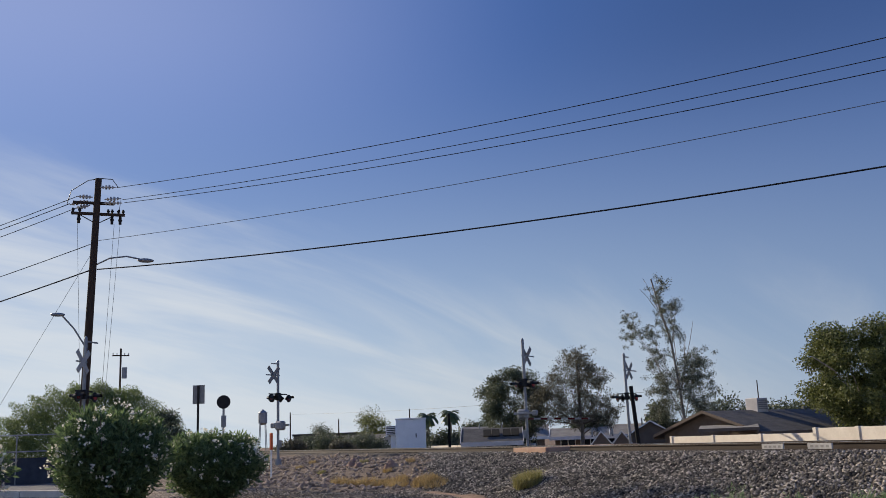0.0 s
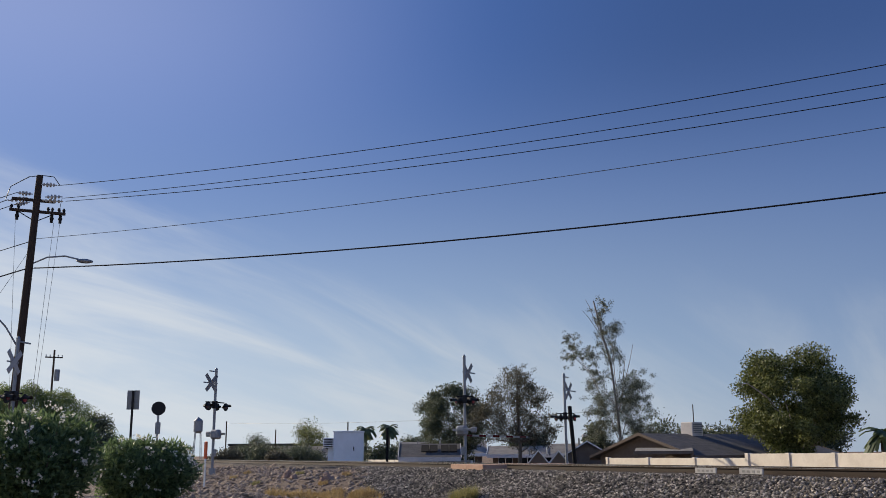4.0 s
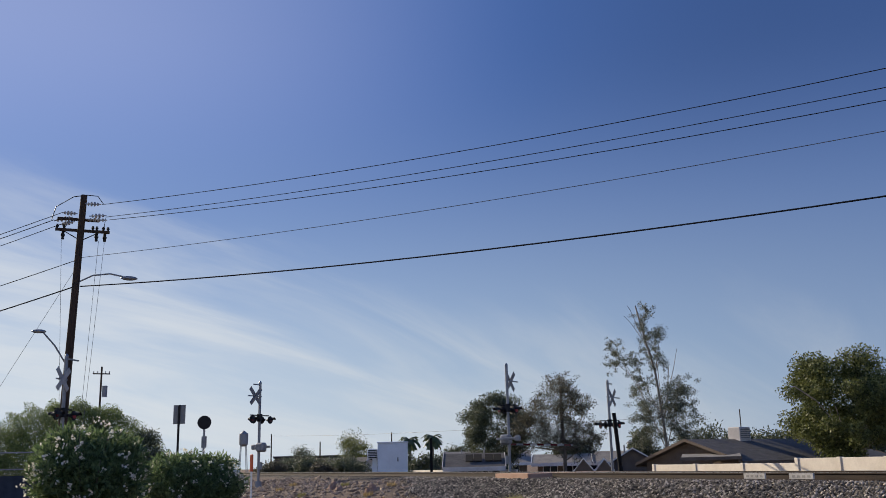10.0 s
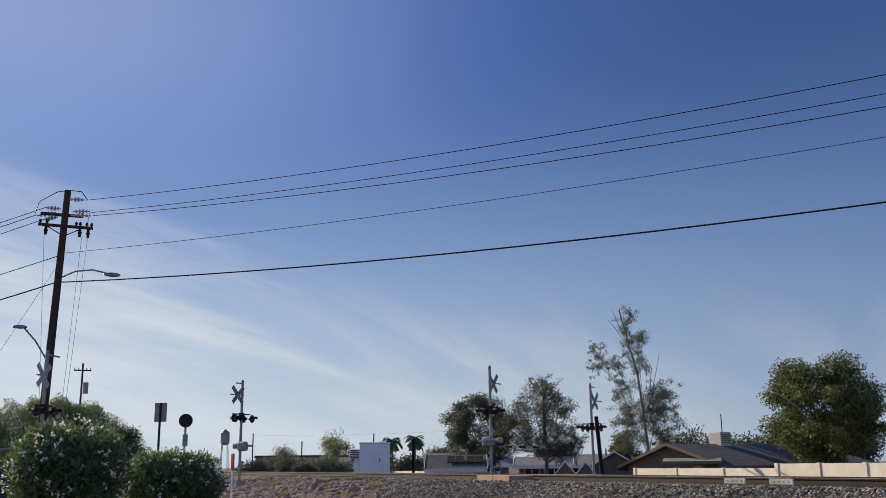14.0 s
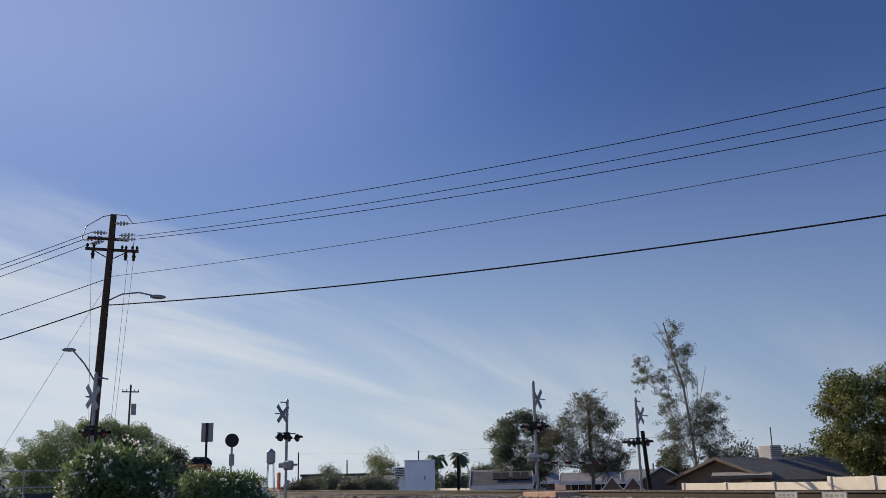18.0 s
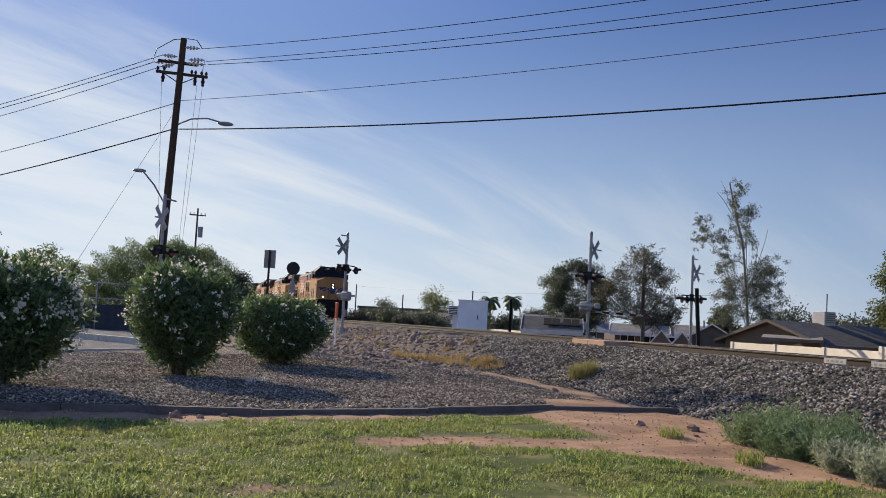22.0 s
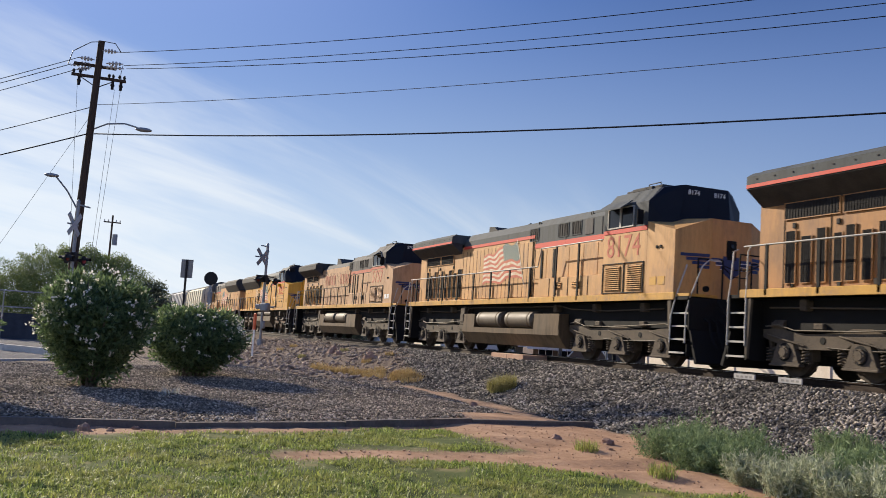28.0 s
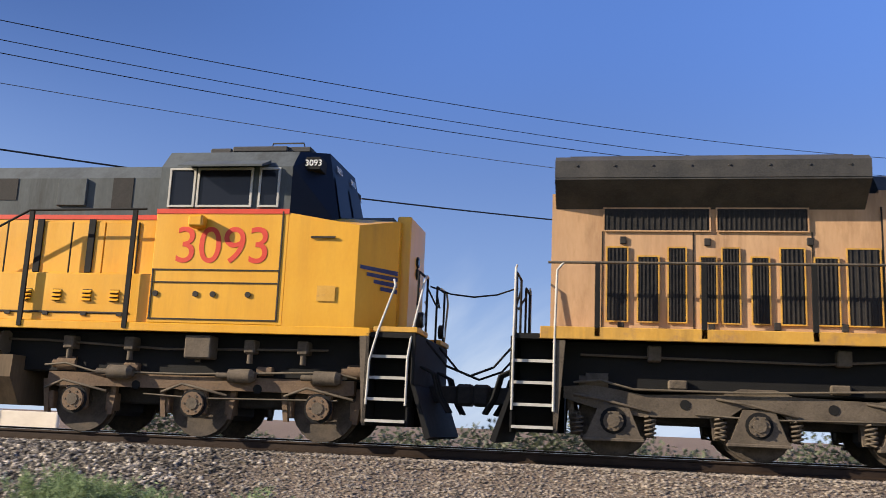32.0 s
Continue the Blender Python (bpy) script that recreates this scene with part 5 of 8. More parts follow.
        fl.prism([(s * hw, 3.8), (s * 1.55, 4.16), (s * 1.55, 4.22), (s * hw, 4.22)], "x", -16.3, -20.92)
        part("radiator_flare", fl, "roof_dark", u)
    sb = Shape()
    sb.prism([(-1.56, 4.19), (1.56, 4.19), (1.56, 4.46), (1.4, 4.56), (-1.4, 4.56), (-1.56, 4.46)], "x", -16.3, -20.92)
    part("radiator_roof", sb, "roof_dark" if lettering else grey, u, "overhanging grey radiator roof")
    for s in (-1, 1):
        for i in range(8):
            bo = Shape()
            bo.cyl((-16.6 - 0.57 * i, s * 1.56, 4.38), (-16.6 - 0.57 * i, s * 1.575, 4.38), 0.02, n=6)
            part("roof_bolt", bo, "roof_dark", u)
        rl = Shape()
        rl.tube([(-16.5, s * 1.3, 4.58), (-20.7, s * 1.3, 4.58)], 0.022)
        part("roof_rail", rl, "roof_dark", u)
    if stripe and not lettering:
        for s in (-1, 1):
            st = Shape()
            st.box(-16.3, -20.92, s * 1.56, s * 1.572, 4.19, 4.27)
            part("red_stripe", st, "red_stripe", u)
    # roof gear
    low = 0.0
    ex = Shape()
    ex.prism([(-13.9, 4.36), (-14.1, 4.58 - low / 2), (-14.45, 4.8 - low), (-14.95, 4.84 - low), (-15.0, 4.36)], "y", -0.55, 0.55)
    part("exhaust_duct", ex, "roof_dark", u)
    hn = Shape()
    for k, (dy, ln) in enumerate(((-0.18, 0.42), (-0.06, 0.5), (0.06, 0.36), (0.18, 0.45))):
        hn.cyl((-12.4, dy, 4.7), (-12.4 + ln * 0.7, dy, 4.68), 0.03, 0.095, n=10)
        hn.cyl((-12.45, dy, 4.38), (-12.45, dy, 4.72), 0.03, n=6)
    part("horn", hn, "black", u)
    lf = Shape()
    for x in (-4.95, -6.4, -9.85):
        for s in (-1, 1):
            lf.tube([(x - 0.06, s * 0.95, 4.36), (x - 0.06, s * 0.98, 4.52), (x + 0.06, s * 0.98, 4.52), (x + 0.06, s * 0.95, 4.36)], 0.018)
    part("lifting_eye", lf, "black", u)
    # cab
    cl = Shape()
    cl.box(-2.6, -4.8, -1.5, 1.5, 1.89, 3.6, 0.01)
    part("cab_lower", cl, paint, u)
    cu = Shape()
    cu.prism([(-1.5, 3.6), (1.5, 3.6), (1.5, 4.38), (1.12, 4.8), (0.4, 4.88), (-0.4, 4.88), (-1.12, 4.8), (-1.5, 4.38)], "x", -2.6, -4.8)
    part("cab_upper", cu, grey, u)
    roof_fittings(u)
    wf = Shape()
    v = [(-2.6, -1.5, 3.5), (-2.15, -0.9, 3.5), (-2.15, 0.9, 3.5), (-2.6, 1.5, 3.5),
         (-2.6, -1.5, 4.38), (-2.45, -1.12, 4.78), (-2.12, -0.7, 4.85), (-2.12, 0.7, 4.85), (-2.45, 1.12, 4.78), (-2.6, 1.5, 4.38), (-2.6, -1.12, 4.8), (-2.6, 1.12, 4.8)]
    wf.add(v, [(0, 4, 5, 6, 1), (1, 6, 7, 2), (2, 7, 8, 9, 3), (0, 1, 2, 3), (5, 10, 11, 8, 7, 6), (4, 10, 5), (9, 8, 11)])
    part("cab_front", wf, "screen", u)
    for s in (-1, 1):
        g = Shape()
        g.add([(-2.135, s * 0.82, 3.97), (-2.135, s * 0.08, 3.97), (-2.115, s * 0.08, 4.48), (-2.115, s * 0.68, 4.48)], [(0, 1, 2, 3) if s < 0 else (3, 2, 1, 0)])
        part("windshield", g, "screen", u)
        if front_board:
            text_part("number_board", front_board, 0.19, pose(-2.105, s * 0.42, 4.66, 90, 0, 90), "white_paint", u, 0.003)
        st = Shape()
        if stripe:
            st.box(-2.62, -4.8, s * 1.5, s * 1.512, 3.6, 3.72)
            part("red_stripe", st, "red_stripe" if not lettering else "red_faded", u)
        cab_side_windows(u, ((-4.54, -3.96), (-3.88, -3.29)), 1.5, s, 3.78, 4.3)
        dr = Shape()
        dr.box(-4.78, -4.62, s * 1.5, s * 1.512, 3.74, 4.34, 0.004)
        part("cab_post", dr, grey, u)
        louvre(u, -3.5, -2.8, 1.5, s, 2.0, 2.68, paint, 12)
        louvre(u, -4.65, -3.85, 1.5, s, 2.0, 2.68, paint, 12)
        fr = Shape()
        for a, b, c, d in ((-4.78, -2.72, 2.74, 2.76), (-4.78, -2.72, 1.92, 1.94)):
            fr.box(a, b, s * 1.5, s * 1.53, c, d)
        for x in (-4.76, -3.68, -2.73):
            fr.box(x - 0.015, x + 0.015, s * 1.5, s * 1.525, 1.92, 2.76)
        part("locker_frame", fr, "steel_dark", u)
        if number:
            text_part("road_number", number, 0.86, pose(-3.76, s * 1.504, 3.2, 90, 0, 0 if s < 0 else 180), "letter_faded" if lettering else "red_faded" if flag else "red_stripe", u)
        pt = Shape()
        pt.box(-1.75, -2.05, s * 1.5, s * 1.508, 2.1, 2.32)
        pt.box(-2.12, -2.42, s * 1.5, s * 1.508, 2.1, 2.32)
        part("touch_up_patch", pt, "sill_yellow" if not lettering else "white_paint", u)
        for x in (-1.95, -2.12):
            mk = Shape()
            mk.cyl((x, s * 1.5, 3.1), (x, s * 1.53, 3.1), 0.045, n=10)
            part("class_lamp", mk, "black", u)
    nz = Shape()
    nose = [(-1.36, -1.5), (-1.02, -0.62), (-1.02, 0.62), (-1.36, 1.5), (-2.6, 1.5), (-2.6, -1.5)]
    n = len(nose)
    top = {0: 3.5, 1: 3.84, 2: 3.84, 3: 3.5, 4: 3.82, 5: 3.82}
    v = [(x, y, 1.78) for x, y in nose] + [(x, y, top[i]) for i, (x, y) in enumerate(nose)] + [(-2.6, -0.72, 3.97), (-2.6, 0.72, 3.97)]
    nz.add(v, [(5, 4, 3, 2, 1, 0), (7, 8, 13, 12), (6, 7, 12, 11), (8, 9, 10, 13)] + [(i, (i + 1) % n, n + (i + 1) % n, n + i) for i in range(n)])
    part("nose", nz, paint, u)
    gp = Shape()
    gp.box(-1.1, -1.0, -0.16, 0.16, 2.8, 3.32, 0.02)
    part("headlight_box", gp, "black", u)
    for z in (2.94, 3.17):
        headlight(u, -0.985, 0.0, z, 1, lit, 0.055)
    for s in (-1, 1):
        headlight(u, -0.72, s * 0.95, 2.0, 1, lit, 0.06)
        mir = Shape()
        mir.box(-2.82, -2.78, s * 1.52, s * 1.72, 3.75, 4.15, 0.01)
        mir.tube([(-2.95, s * 1.5, 4.1), (-2.8, s * 1.6, 4.12)], 0.014)
        part("mirror", mir, "black", u)
    wings_mark(u, -1.018, 0, 2.66, 0.62, 1)
    for s in (-1, 1):
        wg = Shape()
        for k in range(4):
            z = 2.88 - 0.1 * k
            a, b = 0.05, 0.85 - 0.16 * k
            pa = (-1.02 + (-0.33) * a + 0.014, s * (0.62 + 0.88 * a))
            pb = (-1.02 + (-0.33) * b + 0.014, s * (0.62 + 0.88 * b))
            q = [(pa[0], pa[1], z - 0.04), (pb[0], pb[1], z - 0.04), (pb[0], pb[1], z + 0.04), (pa[0], pa[1], z + 0.04)]
            wg.add(q, [(0, 1, 2, 3) if s > 0 else (3, 2, 1, 0)])
        part("nose_emblem_wing", wg, "blue_paint", u)
    # ends
    end_gear(u, -0.72, 1)
    end_gear(u, -21.55, -1)
    for s in (-1, 1):
        steps(u, -1.42, 1, s, True)
        steps(u, -20.88, -1, s)
        pts = [(-21.0, 2.87), (-8.83, 2.89), (-8.62, 3.48), (-4.85, 3.5)]
        posts = [(-20.25 + 1.555 * i, 2.87) for i in range(8)] + [(-7.6, 3.48), (-6.2, 3.48)]
        handrail(u, pts, posts, s, "truck" if lettering else "rail_white", 1.95)
        if flag:
            flag_decal(u, -14.07, -10.7, hw + 0.03, s, 2.5, 3.84)
        if lettering:
            bars_lettering(u, -15.46, -9.22, hw + 0.03, s, 3.08, 3.74, (1, 1, 0.4, 1.1, 1, 2.0, 1, 1, 1, 0.4, 0.8, 0.4, 1)[::-1], "letter_faded")
    return u


def locomotive_b(label, paint, grey, number, frame_paint="truck_rust", flag=True, cab_number=True):
    """A long diesel with a squarer nose, flared radiators at the rear and louvred engine bay."""
    u = thing("locomotive", label, "locomotive", group="locomotives of the train")
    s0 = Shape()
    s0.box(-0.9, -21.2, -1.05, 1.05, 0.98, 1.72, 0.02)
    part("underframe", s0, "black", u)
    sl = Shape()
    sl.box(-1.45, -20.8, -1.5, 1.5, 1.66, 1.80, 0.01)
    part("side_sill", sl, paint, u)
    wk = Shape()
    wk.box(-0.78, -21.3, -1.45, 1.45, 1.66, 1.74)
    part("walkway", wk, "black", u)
    for s in (-1, 1):
        pe = Shape()
        pe.box(-0.7, -1.4, s * 0.6, s * 1.46, 1.745, 1.83, 0.008)
        part("porch_edge", pe, "sill_yellow", u)
    truck(u, -4.43, 2.12, "b", frame_paint)
    truck(u, -17.3, 2.12, "b", frame_paint)
    tk = Shape()
    tk.prism([(-1.4, 1.22), (-1.42, 0.85), (-1.1, 0.4), (1.1, 0.4), (1.42, 0.85), (1.4, 1.22)], "x", -7.6, -14.1)
    part("fuel_tank", tk, "tank", u, "grimy fuel tank")
    for s in (-1, 1):
        for a, b in ((-7.9, -10.2), (-10.7, -12.9)):
            rv = Shape()
            rv.cyl((a, s * 1.18, 1.44), (b, s * 1.18, 1.44), 0.205, n=18)
            part("air_reservoir", rv, "reservoir", u, "tan cylindrical air reservoir")
        pi = Shape()
        pi.tube([(-2.2, s * 1.15, 1.45), (-5, s * 1.18, 1.4), (-7.2, s * 1.12, 1.5), (-14.6, s * 1.12, 1.52), (-20, s * 1.15, 1.45)], 0.02)
        for x in (-2.6, -3.5, -4.4, -5.6, -6.7, -14.6, -16.0, -18.0, -19.5):
            pi.box(x - 0.09, x + 0.09, s * 1.0, s * 1.28, 1.36, 1.58, 0.02)
            pi.cyl((x, s * 1.2, 1.2), (x, s * 1.2, 1.36), 0.05, n=8)
        pi.box(-4.1, -4.55, s * 1.1, s * 1.42, 1.25, 1.62, 0.02)
        part("underfloor_pipe", pi, "truck", u)
    hw = 1.12
    h = Shape()
    h.prism([(-hw, 1.80), (hw, 1.80), (hw, 3.62), (-hw, 3.62)], "x", -5.21, -20.6)
    part("hood_lower", h, paint, u)
    h = Shape()
    h.prism([(-hw, 3.62), (hw, 3.62), (hw, 4.34), (hw - 0.22, 4.6), (-hw + 0.22, 4.6), (-hw, 4.34)], "x", -5.21, -14.0)
    part("hood_upper", h, grey, u)
    # the underside's shade is put into the whole housing's dark colour
    h = Shape()
    h.prism([(-hw, 3.5), (hw, 3.5), (1.5, 4.08), (1.5, 4.42), (1.22, 4.62), (-1.22, 4.62), (-1.5, 4.42), (-1.5, 4.08)], "x", -14.0, -20.6)
    part("radiator_flare", h, "roof_dark", u, "flared dusty radiator housing, darkened for its shaded underside")
    for s in (-1, 1):
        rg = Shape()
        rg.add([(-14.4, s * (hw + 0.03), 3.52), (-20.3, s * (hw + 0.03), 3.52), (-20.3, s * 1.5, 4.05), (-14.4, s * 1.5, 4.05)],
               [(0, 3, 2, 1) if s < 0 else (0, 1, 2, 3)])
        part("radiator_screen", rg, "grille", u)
        st = Shape()
        st.box(-5.21, -9.2, s * hw, s * (hw + 0.012), 3.6, 3.68)
        part("red_stripe", st, "red_stripe", u)
        up = Shape()
        up.box(-9.2, -13.98, s * hw, s * (hw + 0.01), 3.6, 4.0)
        part("hood_side_panel", up, paint, u)
        lk = Shape()
        lk.box(-5.25, -8.9, s * hw, s * 1.4, 1.80, 2.62, 0.015)
        part("locker", lk, paint, u)
        for x in (-5.8, -6.3, -6.85, -7.4):
            louvre(u, x, x - 0.16, 1.4, s, 2.14, 2.34, paint, 3)
        lb = Shape()
        lb.cyl((-5.6, s * 1.4, 1.95), (-8.8, s * 1.4, 1.95), 0.02, n=6)
        for x in (-5.75, -6.4, -7.1, -7.8, -8.5):
            lb.box(x - 0.05, x + 0.05, s * 1.38, s * 1.43, 1.9, 1.96)
        part("locker_hinge", lb, "steel_dark", u)
        xs = [-5.7 - 0.62 * i for i in range(17)]
        for a, b in zip(xs, xs[1:]):
            door_panel(u, b, a, hw, s, 2.65 if b > -9 else 1.95, 3.55, paint, b < -9)
        seam_lines(u, xs[::2], hw + 0.014, s, 2.65, 3.55)
        grille_panel(u, -14.35, -13.8, hw + 0.02, s, 2.5, 3.1, paint, 6)
        for i in range(6):
            louvre(u, -15.3, -14.6, hw + 0.02, s, 2.0 + 0.24 * i, 2.2 + 0.24 * i, paint, 3)
        for x in (-17.4, -18.4, -19.4):
            door_panel(u, x - 0.9, x, hw, s, 2.0, 3.5, paint)
        gr = Shape()
        gr.box(-6.75, -7.3, s * hw, s * (hw + 0.06), 3.84, 4.32, 0.01)
        part("roof_hatch", gr, grey, u)
        for a, b, c in ((-5.9, -6.28, 3.78), (-8.11, -9.0, 3.95)):
            dv = Shape()
            dv.box(a, b, s * hw, s * (hw + 0.012), c, 4.34)
            part("door_recess", dv, "grille", u)
        for x in (-6.5, -7.48):
            vr = Shape()
            vr.box(x, x - 0.13, s * (hw + 0.02), s * (hw + 0.05), 2.66, 3.6, 0.01)
            part("door_strip", vr, "black", u)
        vs = Shape()
        for i in range(9):
            for j in range(2):
                vs.box(-9.5 - 0.45 * i, -9.6 - 0.45 * i, s * hw, s * (hw + 0.015), 4.0 + 0.14 * j, 4.06 + 0.14 * j)
        part("vent_slots", vs, "grille", u)
        pts = [(-20.7, 2.75), (-9.2, 2.8), (-7.55, 3.68), (-5.4, 3.7)]
        handrail(u, pts, [(-20.5 + 1.15 * i, 2.76) for i in range(10)] + [(-7.5, 3.66), (-5.6, 3.68)], s, "black", 1.9)
        if flag:
            flag_decal(u, -13.7, -10.37, hw + 0.03, s, 2.3, 3.6)
    ex = Shape()
    ex.box(-12.2, -13.4, -0.5, 0.5, 4.58, 4.74, 0.03)
    ex.cyl((-10.5, 0, 4.6), (-10.5, 0, 4.67), 0.55, n=20)
    ex.cyl((-9.2, 0, 4.6), (-9.2, 0, 4.67), 0.55, n=20)
    part("roof_fan", ex, "roof_dark", u)
    # cab
    cl = Shape()
    cl.box(-2.9, -5.21, -1.5, 1.5, 1.80, 3.66, 0.01)
    part("cab_lower", cl, paint, u)
    cu = Shape()
    cu.prism([(-1.5, 3.66), (1.5, 3.66), (1.5, 4.42), (1.2, 4.76), (0.4, 4.86), (-0.4, 4.86), (-1.2, 4.76), (-1.5, 4.42)], "x", -2.9, -5.21)
    part("cab_upper", cu, grey, u)
    roof_fittings(u)
    wf = Shape()
    v = [(-2.9, -1.5, 3.5), (-2.2, -0.95, 3.5), (-2.2, 0.95, 3.5), (-2.9, 1.5, 3.5),
         (-2.9, -1.5, 4.42), (-2.9, -1.2, 4.76), (-2.5, -0.8, 4.84), (-2.5, 0.8, 4.84), (-2.9, 1.2, 4.76), (-2.9, 1.5, 4.42)]
    wf.add(v, [(0, 4, 5, 6, 1), (1, 6, 7, 2), (2, 7, 8, 9, 3), (0, 1, 2, 3), (5, 8, 7, 6)])
    part("cab_front", wf, "screen", u)
    for s in (-1, 1):
        g = Shape()
        g.add([(-2.22, s * 0.9, 3.7), (-2.22, s * 0.08, 3.7), (-2.39, s * 0.08, 4.44), (-2.39, s * 0.8, 4.44)], [(0, 1, 2, 3) if s < 0 else (3, 2, 1, 0)])
        part("windshield", g, "screen", u)
        if number:
            text_part("number_board", number, 0.17, pose(-2.42, s * 0.45, 4.62, 78, 0, 90), "white_paint", u, 0.003)
        nb = Shape()
        nb.box(-2.75, -2.5, s * 0.95, s * 1.3, 4.42, 4.64, 0.01)
        part("number_housing", nb, "black", u)
        if number:
            text_part("number_board", number, 0.15, pose(-2.62, s * 1.305, 4.53, 90, 0, 0 if s < 0 else 180), "white_paint", u, 0.003)
        st = Shape()
        st.box(-2.9, -5.21, s * 1.5, s * 1.512, 3.62, 3.7)
        part("red_stripe", st, "red_stripe", u)
        cab_side_windows(u, ((-3.42, -3.13), (-4.5, -3.6), (-5.0, -4.6)), 1.5, s, 3.76, 4.36, False)
        aw = Shape()
        aw.prism([(s * 1.45, 4.54), (s * 1.85, 4.36), (s * 1.85, 4.33), (s * 1.45, 4.48)], "x", -3.3, -4.75)
        part("window_awning", aw, grey, u)
        fr = Shape()
        fr.box(-3.0, -5.2, s * 1.5, s * 1.515, 2.67, 2.69)
        fr.box(-3.0, -5.2, s * 1.5, s * 1.515, 2.46, 2.48)
        for x in (-3.0, -5.18):
            fr.box(x - 0.012, x + 0.012, s * 1.5, s * 1.515, 1.86, 3.66 if x > -4 else 2.68)
        fr.box(-3.0, -5.2, s * 1.5, s * 1.515, 1.86, 1.88)
        for x in (-3.5, -4.1, -4.4, -5.1):
            fr.cyl((x, s * 1.5, 2.28), (x, s * 1.525, 2.28), 0.05, n=8)
        part("cab_panel_seam", fr, "steel_dark", u)
        mr = Shape()
        mr.box(-4.55, -4.3, s * 1.5, s * 1.72, 3.36, 3.56, 0.03)
        part("bracket_lamp", mr, paint, u)
        if cab_number:
            text_part("road_number", number, 0.86, pose(-4.01, s * 1.504, 3.06, 90, 0, 0 if s < 0 else 180), "red_stripe", u, spacing=0.98)
        pt = Shape()
        pt.box(-2.05, -2.35, s * 1.5, s * 1.508, 2.2, 2.45)
        part("builder_plate", pt, "sill_yellow", u, "pale square label")
        hd = Shape()
        hd.box(-2.1, -2.5, s * 1.5, s * 1.53, 3.22, 3.25)
        part("nose_grab_iron", hd, "steel_dark", u)
    nz = Shape()
    nose = [(-1.72, -1.48), (-1.22, -0.75), (-1.22, 0.75), (-1.72, 1.48), (-2.9, 1.5), (-2.9, -1.5)]
    n = len(nose)
    top = {0: 3.44, 1: 3.66, 2: 3.66, 3: 3.44, 4: 3.64, 5: 3.64}
    v = [(x, y, 1.74) for x, y in nose] + [(x, y, top[i]) for i, (x, y) in enumerate(nose)] + [(-2.9, -0.8, 3.74), (-2.9, 0.8, 3.74)]
    nz.add(v, [(5, 4, 3, 2, 1, 0), (7, 8, 13, 12), (6, 7, 12, 11), (8, 9, 10, 13)] + [(i, (i + 1) % n, n + (i + 1) % n, n + i) for i in range(n)])
    part("nose", nz, paint, u)
    nb = Shape()
    nb.box(-1.3, -1.06, -0.62, 0.62, 1.8, 3.78, 0.02)
    part("nose_door", nb, paint, u)
    gt = Shape()
    gt.box(-1.35, -2.3, -0.6, 0.6, 3.5, 3.77, 0.04)
    part("nose_top", gt, grey, u)
    for z in (2.9, 3.1):
        headlight(u, -1.04, 0, z, 1, False, 0.08)
    for s in (-1, 1):
        wg = Shape()
        for k in range(4):
            z = 2.78 - 0.1 * k
            a, b = 0.02, 0.95 - 0.17 * k
            pa = (-1.22 - 0.5 * a + 0.014, s * (0.75 + 0.73 * a))
            pb = (-1.22 - 0.5 * b + 0.014, s * (0.75 + 0.73 * b))
            q = [(pa[0], pa[1], z - 0.045), (pb[0], pb[1], z - 0.03), (pb[0], pb[1], z + 0.03), (pa[0], pa[1], z + 0.03)]
            wg.add(q, [(0, 1, 2, 3) if s > 0 else (3, 2, 1, 0)])
        part("nose_emblem_wing", wg, "blue_paint", u)
        headlight(u, -0.72, s * 0.95, 2.0, 1, False, 0.1)
    end_gear(u, -0.72, 1)
    end_gear(u, -21.35, -1)
    for s in (-1, 1):
        steps(u, -1.45, 1, s, True)
        steps(u, -20.7, -1, s)
    return u


HOP = 18.3


